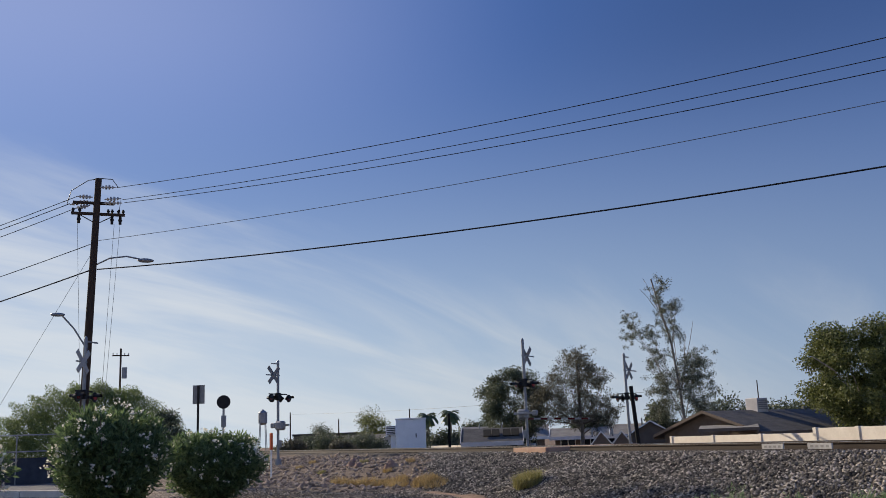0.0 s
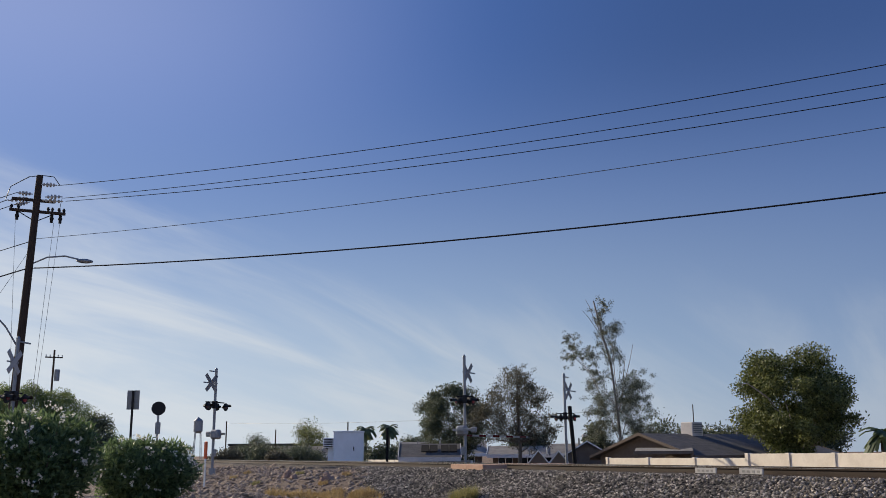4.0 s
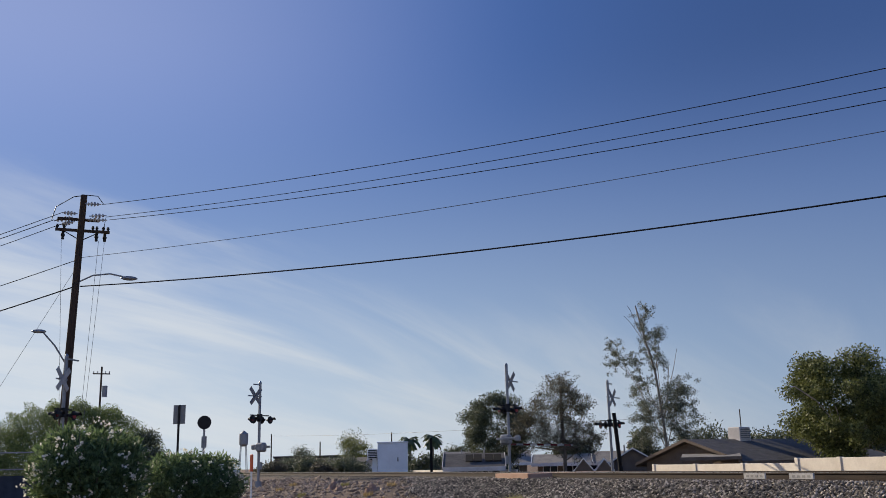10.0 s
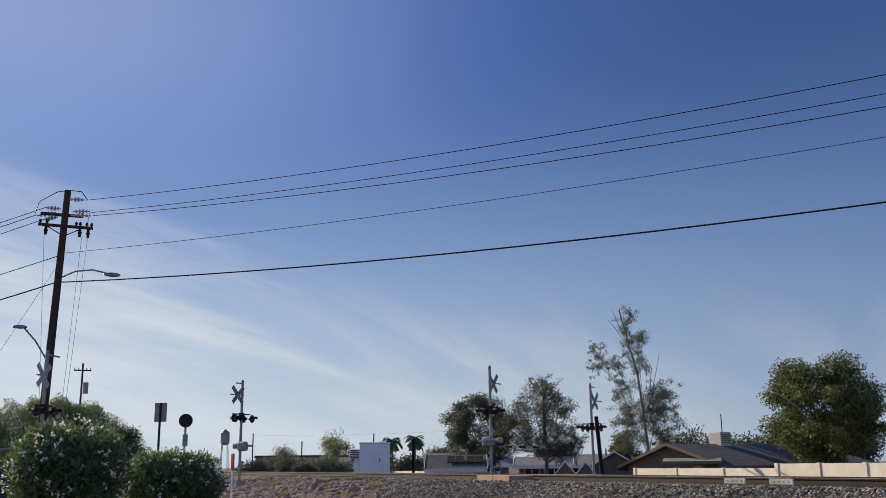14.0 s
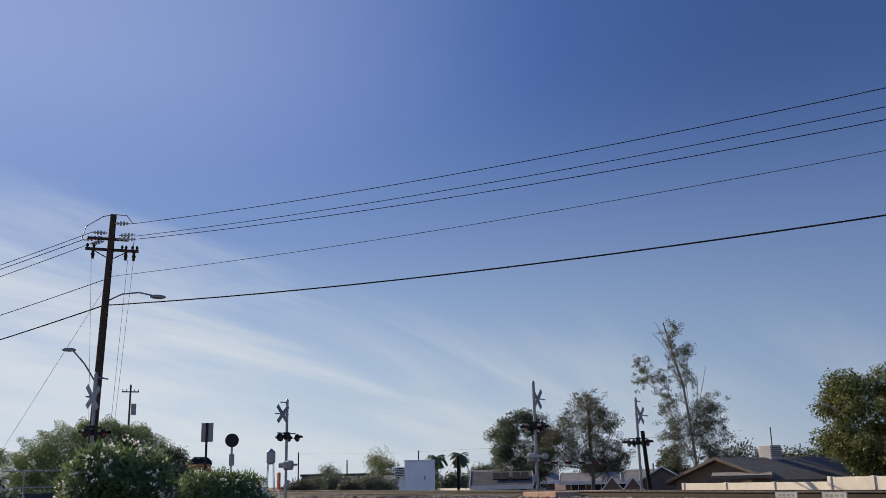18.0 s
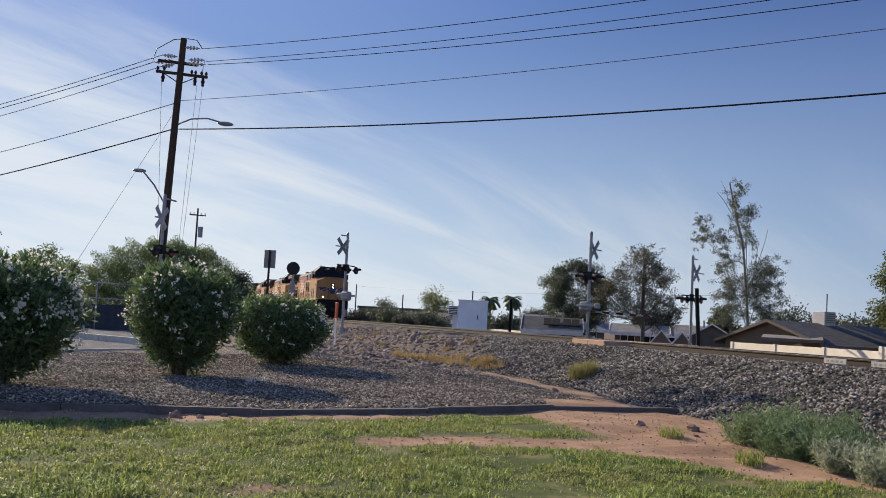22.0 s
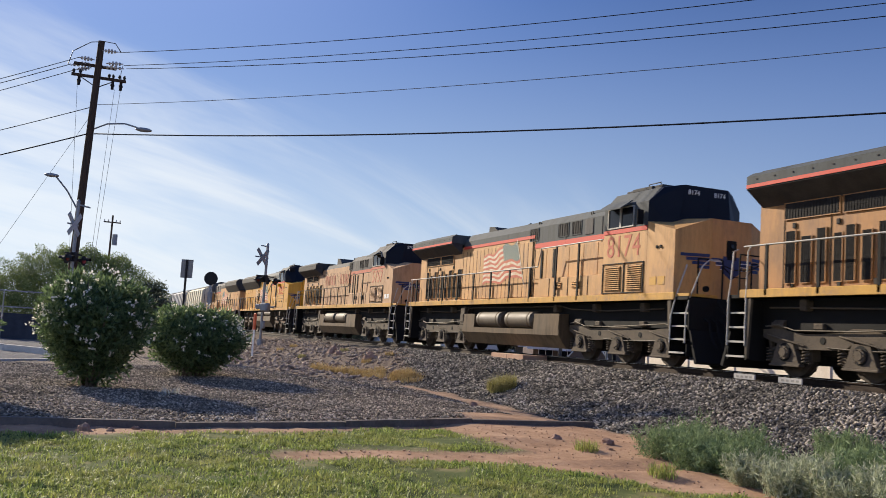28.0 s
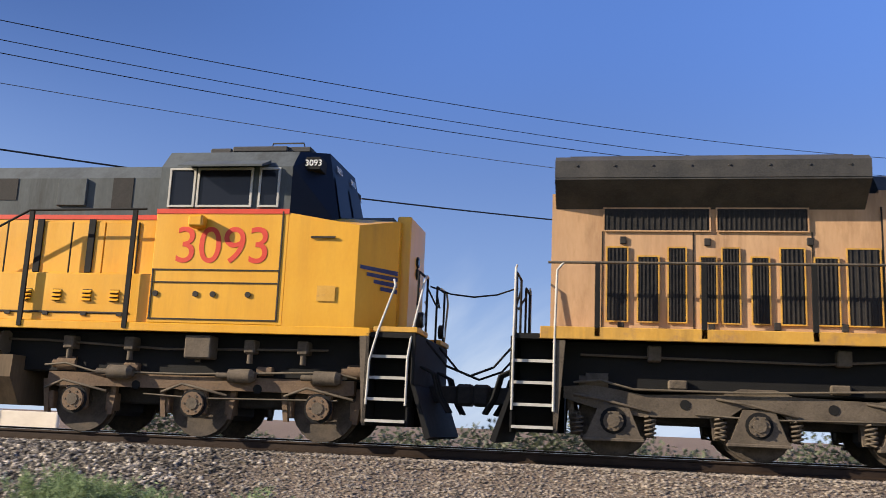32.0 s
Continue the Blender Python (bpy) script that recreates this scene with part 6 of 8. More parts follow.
def hopper_car(label, paint):
    u = thing("hopper_car", label, "freight car", group="hopper cars of the train")
    b = Shape()
    b.prism([(-1.5, 1.35), (1.5, 1.35), (1.58, 3.0), (1.5, 4.2), (0.95, 4.5), (-0.95, 4.5), (-1.5, 4.2), (-1.58, 3.0)], "x", -1.6, -16.7)
    part("car_body", b, paint, u)
    for k in range(4):
        x = -2.6 - 3.5 * k
        h = Shape()
        h.add([(x, -1.4, 1.36), (x - 3.2, -1.4, 1.36), (x - 3.2, 1.4, 1.36), (x, 1.4, 1.36),
               (x - 1.2, -0.5, 0.5), (x - 2.0, -0.5, 0.5), (x - 2.0, 0.5, 0.5), (x - 1.2, 0.5, 0.5)],
              [(0, 1, 5, 4), (1, 2, 6, 5), (2, 3, 7, 6), (3, 0, 4, 7), (4, 5, 6, 7)])
        part("hopper_outlet", h, paint, u)
    for s in (-1, 1):
        for k in range(9):
            x = -1.75 - 1.84 * k
            r = Shape()
            r.prism([(s * 1.5, 1.4), (s * 1.62, 1.4), (s * 1.66, 3.0), (s * 1.58, 4.18), (s * 1.48, 4.18), (s * 1.57, 3.0)], "x", x, x - 0.1)
            part("side_rib", r, paint, u)
        sl = Shape()
        sl.box(-0.9, -17.4, s * 1.3, s * 1.52, 1.1, 1.36, 0.01)
        part("side_sill", sl, paint, u)
    rw = Shape()
    rw.box(-1.2, -17.1, -0.75, 0.75, 4.62, 4.68)
    for k in range(8):
        rw.box(-1.6 - 2.1 * k, -1.7 - 2.1 * k, -0.7, 0.7, 4.48, 4.62)
    part("roof_walk", rw, "galv", u)
    for e, t in ((-0.9, 1), (-17.4, -1)):
        pl = Shape()
        pl.box(e - t * 0.05, e, -1.5, 1.5, 1.05, 1.4)
        pl.box(e - t * 1.3, e, -0.25, 0.25, 0.75, 1.1)
        pl.box(e, e + t * 0.85, -0.15, 0.15, 0.72, 1.0)
        for y in (-1.4, 1.4):
            pl.tube([(e - t * 0.1, y, 1.3), (e - t * 0.1, y, 4.3)], 0.03)
        part("end_sill", pl, "steel_dark", u)
    for cx in (-2.6, -15.7):
        t = new("truck")
        t.parent = u
        t.matrix_basis = pose(cx, 0, 0)
        for dx in (-0.89, 0.89):
            for s in (-1, 1):
                w = new("wheel", WHEEL)
                w.parent = t
                w.matrix_basis = pose(dx, s * 0.77, 0.46, 0, 0, 0 if s > 0 else 180) @ Matrix.Scale(0.86, 4)
        for s in (-1, 1):
            f = Shape()
            f.prism([(-1.2, 0.62), (-0.5, 0.78), (0.5, 0.78), (1.2, 0.62), (1.2, 0.42), (0.55, 0.25), (-0.55, 0.25), (-1.2, 0.42)], "y", s * 0.95, s * 1.08)
            part("side_frame", f, "truck_rust", t)
        bo = Shape()
        bo.box(-0.25, 0.25, -1.1, 1.1, 0.45, 0.85, 0.02)
        bo.box(-0.2, 0.2, -0.5, 0.5, 0.8, 1.36)
        part("truck_bolster", bo, "steel_dark", t)
    return u


for k, c in (("tan_car", ((0.52, 0.47, 0.33), (0.62, 0.57, 0.42))), ("grey_car", ((0.3, 0.3, 0.3), (0.42, 0.42, 0.41)))):
    MAT[k] = surface(k, c[0], c[1], 1.2, 0.7, 0, 0.05, 25, (1, 1, 0.4), spots=((0.2, 0.17, 0.14), 0.36, 2.5))

TRAIN = []
TRAIN.append((locomotive_a("lead diesel locomotive in dirty orange-yellow and grey, headlights lit", "yellow_lead", "grey_paint", None, flag=True, lit=True, front_board="5378"), 0.0, False))
TRAIN.append((locomotive_a("diesel locomotive in dusty yellow and grey with a faded flag", "yellow_dirty", "grey_paint", "8174", flag=True, front_board="8174"), -22.3, False))
TRAIN.append((locomotive_a("sun-faded tan diesel locomotive with faint red lettering", "yellow_faded", "grey_faded", "5757", flag=False, lettering=True, front_board="5757"), -44.6, False))
TRAIN.append((locomotive_b("clean bright yellow diesel locomotive with grey top", "yellow_clean", "grey_paint", "3093"), -66.9, False))
TRAIN.append((locomotive_b("yellow diesel locomotive running rear end first", "yellow_dirty", "grey_faded", None, "truck", True, False), -89.0, True))
tan = hopper_car("tan covered grain hopper car with ribbed sides", "tan_car")
grey = hopper_car("grey covered hopper car with ribbed sides", "grey_car")
for i in range(9):
    src = tan if i in (0, 3, 4, 7) else grey
    car = src if i in (0, 1) else copy_thing(src, pose(0, 0, 0))
    TRAIN.append((car, -111.2 - HOP * i, False))


# ---- plants ----
def leaves(pts, dirs, length, width, droop=0.0, facing=None):
    """Pointed leaves at pts along dirs, as arrays of corners and triangles; facing: the way their faces tend to."""
    n = len(pts)
    ln = rng.uniform(length[0], length[1], n)[:, None]
    side = np.cross(dirs, rng.normal(0, 1, (n, 3)) if facing is None else facing + rng.normal(0, 0.45, (n, 3)))
    side /= np.linalg.norm(side, axis=1)[:, None] + 1e-9
    side *= rng.uniform(width[0], width[1], n)[:, None]
    tip = pts + dirs * ln
    tip[:, 2] -= droop * ln[:, 0]
    mid = pts + dirs * ln * 0.45
    v = np.stack([pts, mid - side, tip, mid + side], 1).reshape(-1, 3)
    f = (np.array([(0, 1, 2), (0, 2, 3)])[None] + (np.arange(n) * 4)[:, None, None]).reshape(-1, 3)
    return v, f


def clump_points(clumps, n, even=False):
    """Random points in ellipsoid clumps (x, y, z, rx, ry, rz): soft puffs, or, where even, closed lumpy skins (lower: thinner)."""
    w = np.array([c[3] * c[4] * c[5] for c in clumps]) ** 0.67
    which = rng.choice(len(clumps), n, p=w / w.sum())
    d = rng.normal(0, 1, (n, 3))
    d /= np.linalg.norm(d, axis=1)[:, None]
    c = np.array(clumps)[which]
    lump = 0.82 + 0.3 * np.sin(d[:, 0] * 5 + c[:, 0] * 3) * np.sin(d[:, 1] * 6 + c[:, 1]) + 0.16 * np.sin(d[:, 2] * 9 + c[:, 2] * 5)
    if even:
        lump = 0.93 + 0.06 * np.sin(d[:, 0] * 9 + d[:, 2] * 7) * np.sin(d[:, 1] * 11) + 0.05 * np.sin(d[:, 1] * 23 + d[:, 2] * 19)
    if not even:
        soft = np.clip(rng.normal(0, 0.6, (n, 3)), -1.3, 1.3)
        firm = d * (rng.uniform(0, 1, n) ** 0.55 * (0.72 + 0.4 * lump))[:, None]
        return c[:, :3] + np.where(c[:, 3:4] < 0.5, soft, firm) * c[:, 3:], d
    r = rng.uniform(0, 1, n) ** (0.45 if even is True else even) * lump
    return c[:, :3] + d * c[:, 3:] * r[:, None], d


def leaf_crown(name, parent, clumps, n, length, width, material, up=0.25, droop=0.0, out=0.8, label="", even=False):
    p, d = clump_points(clumps, n, even)
    q = d * out + rng.normal(0, 0.6, (n, 3)) + np.array([0, 0, up])
    q /= np.linalg.norm(q, axis=1)[:, None]
    v, f = leaves(p, q, length, width, droop, d)
    ob = new(name, mesh_np(name, v, f, material))
    ob.parent = parent
    return tagged(ob, label)


def limb(name, parent, pts, r0, r1, material="bark"):
    s = Shape()
    s.tube(pts, r0, 8, r1)
    return part(name, s, material, parent)


def oleander(x, y, z, h, w, seed, n, label, heads=230):
    t = thing("oleander_bush", label, "bush", group="oleander bushes", at=pose(x, y, z))
    r = random.Random(seed)
    clumps = []
    for i in range(17):
        a = i * 2.4 + r.uniform(-0.3, 0.3)
        k = r.uniform(0.25, 1.0)
        px, py = math.cos(a) * w * 0.42 * k, math.sin(a) * w * 0.42 * k
        top = h * (0.95 - 0.3 * k * k)
        limb("stem", t, [(px * 0.15, py * 0.15, -0.05), (px * 0.45, py * 0.45, top * 0.4), (px * 0.85, py * 0.85, top * 0.8), (px, py, top)], 0.03, 0.008)
    for i in range(46):
        u = (i + 0.5) / 46
        z = 1 - 1.96 * u
        a = i * 2.39996
        f = max(0.0, 1 - abs(z) ** 2.6) ** 0.45 * (1.0 if z > 0 else 1 + 0.52 * z)
        e = r.uniform(0.8, 1.04)
        clumps.append((math.cos(a) * f * w * 0.37 * e, math.sin(a) * f * w * 0.37 * e, h * (0.49 + 0.39 * z * e), w * 0.15, w * 0.15, h * 0.13))
    clumps += [(0, 0, h * 0.5, w * 0.34, w * 0.34, h * 0.34)] * 2
    leaf_crown("foliage", t, clumps, n, (0.09, 0.17), (0.017, 0.03), "leaf_oleander", 0.5, even=True)
    d = rng.normal(0, 1, (heads, 3))
    d[:, 2] = np.abs(d[:, 2]) * 0.45 + rng.normal(0, 0.45, heads)
    d /= np.linalg.norm(d, axis=1)[:, None]
    p = d * np.array([w * 0.5, w * 0.5, h * 0.5]) * rng.uniform(0.86, 1.0, (heads, 1)) + np.array([0, 0, h * 0.52])
    keep = np.arange(heads)
    fl = np.repeat(p[keep], 7, 0) + rng.normal(0, 0.03, (len(keep) * 7, 3))
    q = rng.normal(0, 1, (len(fl), 3))
    q /= np.linalg.norm(q, axis=1)[:, None]
    v, f = leaves(fl, q, (0.04, 0.075), (0.022, 0.036))
    b = new("blossom", mesh_np("blossom", v, f, "flower"))
    b.parent = t
    tagged(b, "clusters of white blossom")
    return t


oleander(-21.9, 0.6, 0.08, 2.6, 2.6, 1, 26000, "tall dense oleander bush with white blossom in the gravel bed", 125)
oleander(-26.6, 3.35, 0.15, 1.98, 3.05, 2, 24000, "broad low oleander bush with white blossom in the gravel bed", 125)
oleander(-17.9, -2.55, 0.08, 2.35, 2.9, 3, 25000, "oleander bush thick with white blossom at the lawn's edge", 300)


def weed(x, y, h, w, seed, pale):
    t = thing("weed_clump", "feathery grey-green weed clump" if not pale else "pale seeding weed clump by the dirt path", "weed", group="weeds along the bank",
              at=pose(x, y, rough_height(x, y) - 0.02))
    n = 34
    h, w = h * 1.25, w * 1.1
    r = random.Random(seed)
    s = Shape()
    tips = []
    for i in range(n):
        a, k = r.uniform(0, 6.28), math.sqrt(r.uniform(0, 1)) * w * 0.5
        p = (math.cos(a) * k, math.sin(a) * k)
        q = (p[0] * 1.2 + r.uniform(-0.08, 0.08), p[1] * 1.2 + r.uniform(-0.08, 0.08), h * r.uniform(0.6, 1.0) * (1 - 0.35 * (2 * k / w) ** 2))
        s.tube([(p[0] * 0.6, p[1] * 0.6, 0), (p[0], p[1], q[2] * 0.5), q], 0.005, 3, 0.002)
        tips.append((p, q))
    part("stem", s, "leaf_weed", t)
    m = 4600
    i = rng.integers(0, n, m)
    u = rng.uniform(0.08, 1, m)[:, None]
    a = np.array([(p[0] * 0.7, p[1] * 0.7, 0) for p, q in tips])[i]
    b = np.array([q for p, q in tips])[i]
    pt = a * (1 - u) + b * u + rng.normal(0, 0.035, (m, 3))
    pt[:, 2] = np.abs(pt[:, 2])
    d = rng.normal(0, 0.7, (m, 3)) + np.array([0, 0, 0.7])
    d /= np.linalg.norm(d, axis=1)[:, None]
    v, f = leaves(pt, d, (0.05, 0.12), (0.004, 0.01))
    o = new("foliage", mesh_np("foliage", v, f, "leaf_weed_pale" if pale else "leaf_weed"))
    o.parent = t
    return t


r0 = random.Random(11)
for i, (wx, wy, wh, ww) in enumerate([
        (-12.3, 8.75, 0.55, 0.75), (-12.0, 9.2, 0.6, 0.8), (-11.3, 8.7, 0.55, 0.8), (-10.9, 8.35, 0.5, 0.8), (-11.0, 9.1, 0.62, 0.8), (-10.3, 8.6, 0.5, 0.8),
        (-9.8, 8.35, 0.42, 0.7), (-9.3, 8.6, 0.4, 0.7), (-8.9, 8.2, 0.42, 0.7), (-8.5, 8.7, 0.62, 0.85), (-8.2, 8.3, 0.5, 0.8), (-7.8, 8.8, 0.66, 0.9),
        (-7.5, 8.3, 0.6, 0.8), (-13.2, 10.3, 0.35, 0.6), (-10.9, 10.9, 0.5, 0.8), (-10.2, 10.6, 0.45, 0.7), (-7.1, 11.5, 0.5, 0.9), (-6.4, 11.3, 0.5, 0.9),
        (-6.6, 9.2, 0.6, 0.9), (-5.6, 9.4, 0.6, 0.9), (-4.6, 9.8, 0.6, 0.9), (-5.3, 10.7, 0.55, 0.9), (-4.0, 10.9, 0.55, 0.9), (-9.6, 9.4, 0.35, 0.6)]):
    weed(wx, wy, wh, ww, i, pale=i in (6, 7, 8, 10, 12, 23))


def tuft(name, label, x, y, w, h, n, material, category):
    a = rng.uniform(0, 6.28, n)
    k = np.sqrt(rng.uniform(0, 1, n)) * w / 2
    pts = np.stack([x + np.cos(a) * k, y + np.sin(a) * k * 0.8, np.zeros(n)], 1)
    pts[:, 2] = [rough_height(p[0], p[1]) - 0.01 for p in pts]
    return blades(name, label, pts, (h * 0.45, h), (0.003, 0.007), (0.1, 1.25), material, category, kind="stuff")


tuft("grass_tuft", "round yellow-green grass tuft at the ballast's foot", -23.9, 11.45, 0.95, 0.5, 1500, "tuft", "grass tuft")
for i in range(12):
    tuft("dry_grass", "straw-coloured dry grass on the bank", -32.3 + 0.38 * i + r0.uniform(-0.3, 0.3), 8.35 + 0.2 * i + r0.uniform(-0.25, 0.35), 0.95, 0.26 + 0.12 * (i % 3 == 0), 420, "dry_grass", "dry grass")
for x, y, k in ((-38.5, 9.2, "tuft"), (-33.3, 10.4, "dry_grass"), (-44.5, 9.6, "dry_grass"), (-47, 10.8, "dry_grass"), (-40.5, 11.6, "tuft"), (-12.9, 7.7, "grass"), (-10.4, 7.35, "grass"), (-36, 12.2, "dry_grass"),
                (-20.6, 2.3, "flower"), (-20.3, 2.05, "flower")):
    tuft("small_tuft", "small sprouting tuft" if k != "flower" else "fallen white blossom and dry stalks", x, y, 0.45 if k != "flower" else 0.25, 0.24, 170 if k != "flower" else 45, k, "tuft")


def rock(x, y, r, seed, label="reddish loose rock on bare dirt"):
    s = Shape()
    q = random.Random(seed)
    s.ball((0, 0, r * 0.3), (r, r * 0.8, r * 0.7), 8, 6)
    s.v = [(a * q.uniform(0.75, 1.2), b * q.uniform(0.75, 1.2), c * q.uniform(0.8, 1.15)) for a, b, c in s.v]
    s.s = [False] * len(s.f)
    ob = new("rock", s.mesh("rock", MAT["rubble_rock"]))
    ob.matrix_world = pose(x, y, rough_height(x, y) - 0.02, 0, 0, seed * 40)
    tagged(ob, label, "rock", group="loose rocks")


MAT["rubble_rock"] = surface("rubble_rock", (0.22, 0.13, 0.09), (0.38, 0.25, 0.18), 6, 0.95, 0, 0.5, 30, vary=0.3)
for i, (x, y, r) in enumerate([(-13.9, 8.7, 0.13), (-14.3, 8.95, 0.09), (-14.6, 8.1, 0.1), (-20.7, 9.2, 0.13), (-14.4, 0.4, 0.12), (-14.3, 0.75, 0.08), (-14.5, 1.1, 0.07), (-17.3, 9.4, 0.12),
                               (-37.5, 10.5, 0.2), (-39.0, 10.6, 0.25), (-33.9, 10.6, 0.22), (-34.6, 11.0, 0.18), (-36.4, 11.5, 0.2), (-42.0, 11.5, 0.22), (-13.0, 8.2, 0.06), (-8.9, 11.8, 0.1)]):
    rock(x, y, r, i)

# ---- trees ----


def tree(x, y, zg, label, trunk, limbs, clumps, n, leaf, material, bark="bark", name="tree", r0=0.22, even=False):
    t = thing(name, label, "tree", at=pose(x, y, zg))
    limb("trunk", t, trunk, r0, r0 * 0.45, bark)
    for pts in limbs:
        limb("branch", t, pts, r0 * 0.3, 0.012, bark)
    leaf_crown("crown", t, clumps, n, (leaf * 0.7, leaf * 1.3), (leaf * 0.2, leaf * 0.34), material, 0.1, out=0.3, even=even)
    return t


def spread(seed, n, cx, cy, cz, rx, ry, rz, k, bite=0.0):
    """n clumps of size k inside an ellipsoid, more of them near its skin."""
    r = random.Random(seed)
    out = []
    while len(out) < n:
        d = Vector((r.gauss(0, 1), r.gauss(0, 1), r.gauss(0, 1))).normalized() * r.uniform(0.35, 1.0) ** 0.6
        if r.random() < bite * (0.5 + d.z):
            continue
        s = k * r.uniform(0.6, 1.25)
        out.append((cx + d.x * rx, cy + d.y * ry, cz + d.z * rz, s, s, s * 0.75))
    return out


def cone(seed, n, z0, z1, r0, r1, k, lean=0.0):
    """n clumps scattered in a tapering column from z0 (radius r0) to z1 (radius r1)."""
    r = random.Random(seed)
    out = []
    for i in range(n):
        u = (i + r.random()) / n
        a, q = r.uniform(0, 6.28), (r0 + (r1 - r0) * u) * math.sqrt(r.random())
        s = k * r.uniform(0.6, 1.2) * (1.1 - 0.45 * u)
        out.append((math.cos(a) * q, math.sin(a) * q + lean * u, z0 + (z1 - z0) * u, s, s, s * 0.8))
    return out


def branches(seed, n, base, clumps):
    r = random.Random(seed)
    out = []
    for c in r.sample(clumps, min(n, len(clumps))):
        m = (base[0] * 0.5 + c[0] * 0.5 + r.uniform(-0.2, 0.2), base[1] * 0.5 + c[1] * 0.5, base[2] * 0.6 + c[2] * 0.4)
        out.append([base, m, c[:3]])
    return out


YARD = -0.6
c = spread(21, 64, 0, 0, 4.7, 2.9, 3.0, 2.6, 0.8)
tree(-68, 31.6, YARD, "dark green round-crowned tree behind the crossing signal", [(0, 0, 0), (0.1, 0, 1.4), (0, 0.1, 3.0)], branches(1, 9, (0, 0.1, 2.0), c), c, 36000, 0.14, "leaf_dark")

def lobes(seed, turn, rows):
    """Clumps on the limbs of an open crown: (across, height, size), across along the bearing turn, depth by chance."""
    r = random.Random(seed)
    cx, cy = math.cos(turn), math.sin(turn)
    out = []
    for s, z, k in rows:
        for j in range(15):
            u, v = s + r.gauss(0, 0.75) * k, r.uniform(-1.3, 1.3)
            q = k * r.uniform(0.3, 0.66)
            out.append((u * cx - v * cy, u * cy + v * cx, z + r.gauss(0, 0.75) * k + 0.1, q, q, q * 0.8))
    return out


def stem(turn, pts):
    return [(s * math.cos(turn), s * math.sin(turn), z) for s, z in pts]


ACROSS = 1.06
c = lobes(22, ACROSS, ((-0.7, 7.4, 0.6), (0.1, 7.6, 0.6), (0.6, 7.0, 0.6), (-0.5, 6.3, 0.75), (0.9, 6.1, 0.75), (1.4, 5.6, 0.6), (-1.6, 6.2, 0.5), (-2.0, 5.4, 0.65), (-2.4, 4.6, 0.75), (-1.5, 4.4, 0.7),
                       (-0.5, 5.0, 0.8), (0.6, 4.6, 0.75), (1.5, 3.9, 0.6), (1.9, 4.4, 0.5), (1.8, 3.4, 0.55), (-0.9, 3.5, 0.7), (0.3, 3.3, 0.65), (-3.0, 4.0, 0.6), (1.6, 2.9, 0.6), (-2.0, 3.4, 0.6), (2.2, 3.3, 0.4), (0.0, 6.9, 0.5)))
tree(-61.45, 34.0, YARD + 0.2, "brownish half-dry tree with an open rounded crown", [(0, 0, -0.3), (0, 0.1, 2.5), (0.1, -0.1, 5.2), (0, 0, 7.2)],
     branches(2, 26, (0, 0.05, 2.8), c) + [stem(ACROSS, p) for p in (((0, 2.2), (-0.8, 3.6), (-1.9, 5.2)), ((0, 2.6), (0.9, 4.0), (1.4, 5.4)), ((0, 2.0), (1.2, 2.8), (2.2, 4.0)))], c, 26000, 0.115, "leaf_brown", r0=0.16)
ACROSS = 0.97
c = lobes(24, ACROSS, ((-1.0, 12.6, 0.36), (-0.7, 12.7, 0.3), (-1.1, 11.8, 0.4), (-0.45, 11.1, 0.5), (-0.25, 10.3, 0.52), (-0.9, 10.7, 0.36), (-0.5, 9.4, 0.44), (-1.3, 9.8, 0.3), (-3.3, 9.9, 0.4), (-3.6, 10.3, 0.34), (-3.1, 9.2, 0.46),
                       (-3.7, 8.9, 0.34), (-2.2, 9.2, 0.32), (-1.5, 8.7, 0.36), (-2.0, 7.7, 0.38), (-0.2, 8.6, 0.38), (-1.5, 7.2, 0.4), (-0.9, 7.6, 0.34), (-2.0, 6.6, 0.36), (-1.3, 5.8, 0.58), (-1.6, 5.1, 0.56), (-0.9, 4.9, 0.6),
                       (-0.7, 4.0, 0.52), (-1.1, 3.3, 0.7), (1.1, 7.3, 0.6), (0.75, 6.6, 0.6), (1.3, 6.4, 0.56), (0.9, 5.5, 0.68), (1.75, 5.1, 0.52), (1.3, 4.4, 0.64), (1.5, 3.6, 0.52), (0.9, 3.4, 0.52), (0.4, 4.4, 0.52), (0.0, 5.8, 0.44)))
tr = [((0, 2.4), (-1.3, 6.0), (-2.0, 7.8), (-3.1, 8.9), (-3.6, 10.2)), ((0, 3.0), (-1.0, 5.0), (-1.6, 6.6), (-1.8, 8.0)), ((0, 2.6), (0.5, 4.5), (1.0, 6.4), (1.2, 7.6)), ((0, 5.0), (0.5, 7.2), (0.9, 8.6), (1.2, 9.9)),
      ((-0.6, 9.4), (-1.4, 11.0), (-2.0, 12.0), (-2.5, 12.6)), ((-0.7, 9.8), (-1.5, 11.6), (-1.9, 12.8), (-2.2, 13.4)), ((-0.5, 8.0), (-0.2, 9.6), (0.1, 11.2)), ((-0.9, 10.2), (-1.2, 11.8), (-1.0, 12.8)), ((0.2, 6.0), (0.5, 8.4), (0.6, 9.0))]
tree(-59.0, 41.25, YARD + 0.3, "tall sparse grey-green tree with bare top twigs", stem(ACROSS, ((0, -0.4), (0, 2.5), (-0.2, 5.5), (-0.5, 8.5), (-1.0, 10.5), (-1.6, 13.3))), [stem(ACROSS, p) for p in tr] + branches(3, 10, (0, 0, 5.0), c), c, 35000, 0.1, "leaf_euc", "bark_pale", r0=0.125)
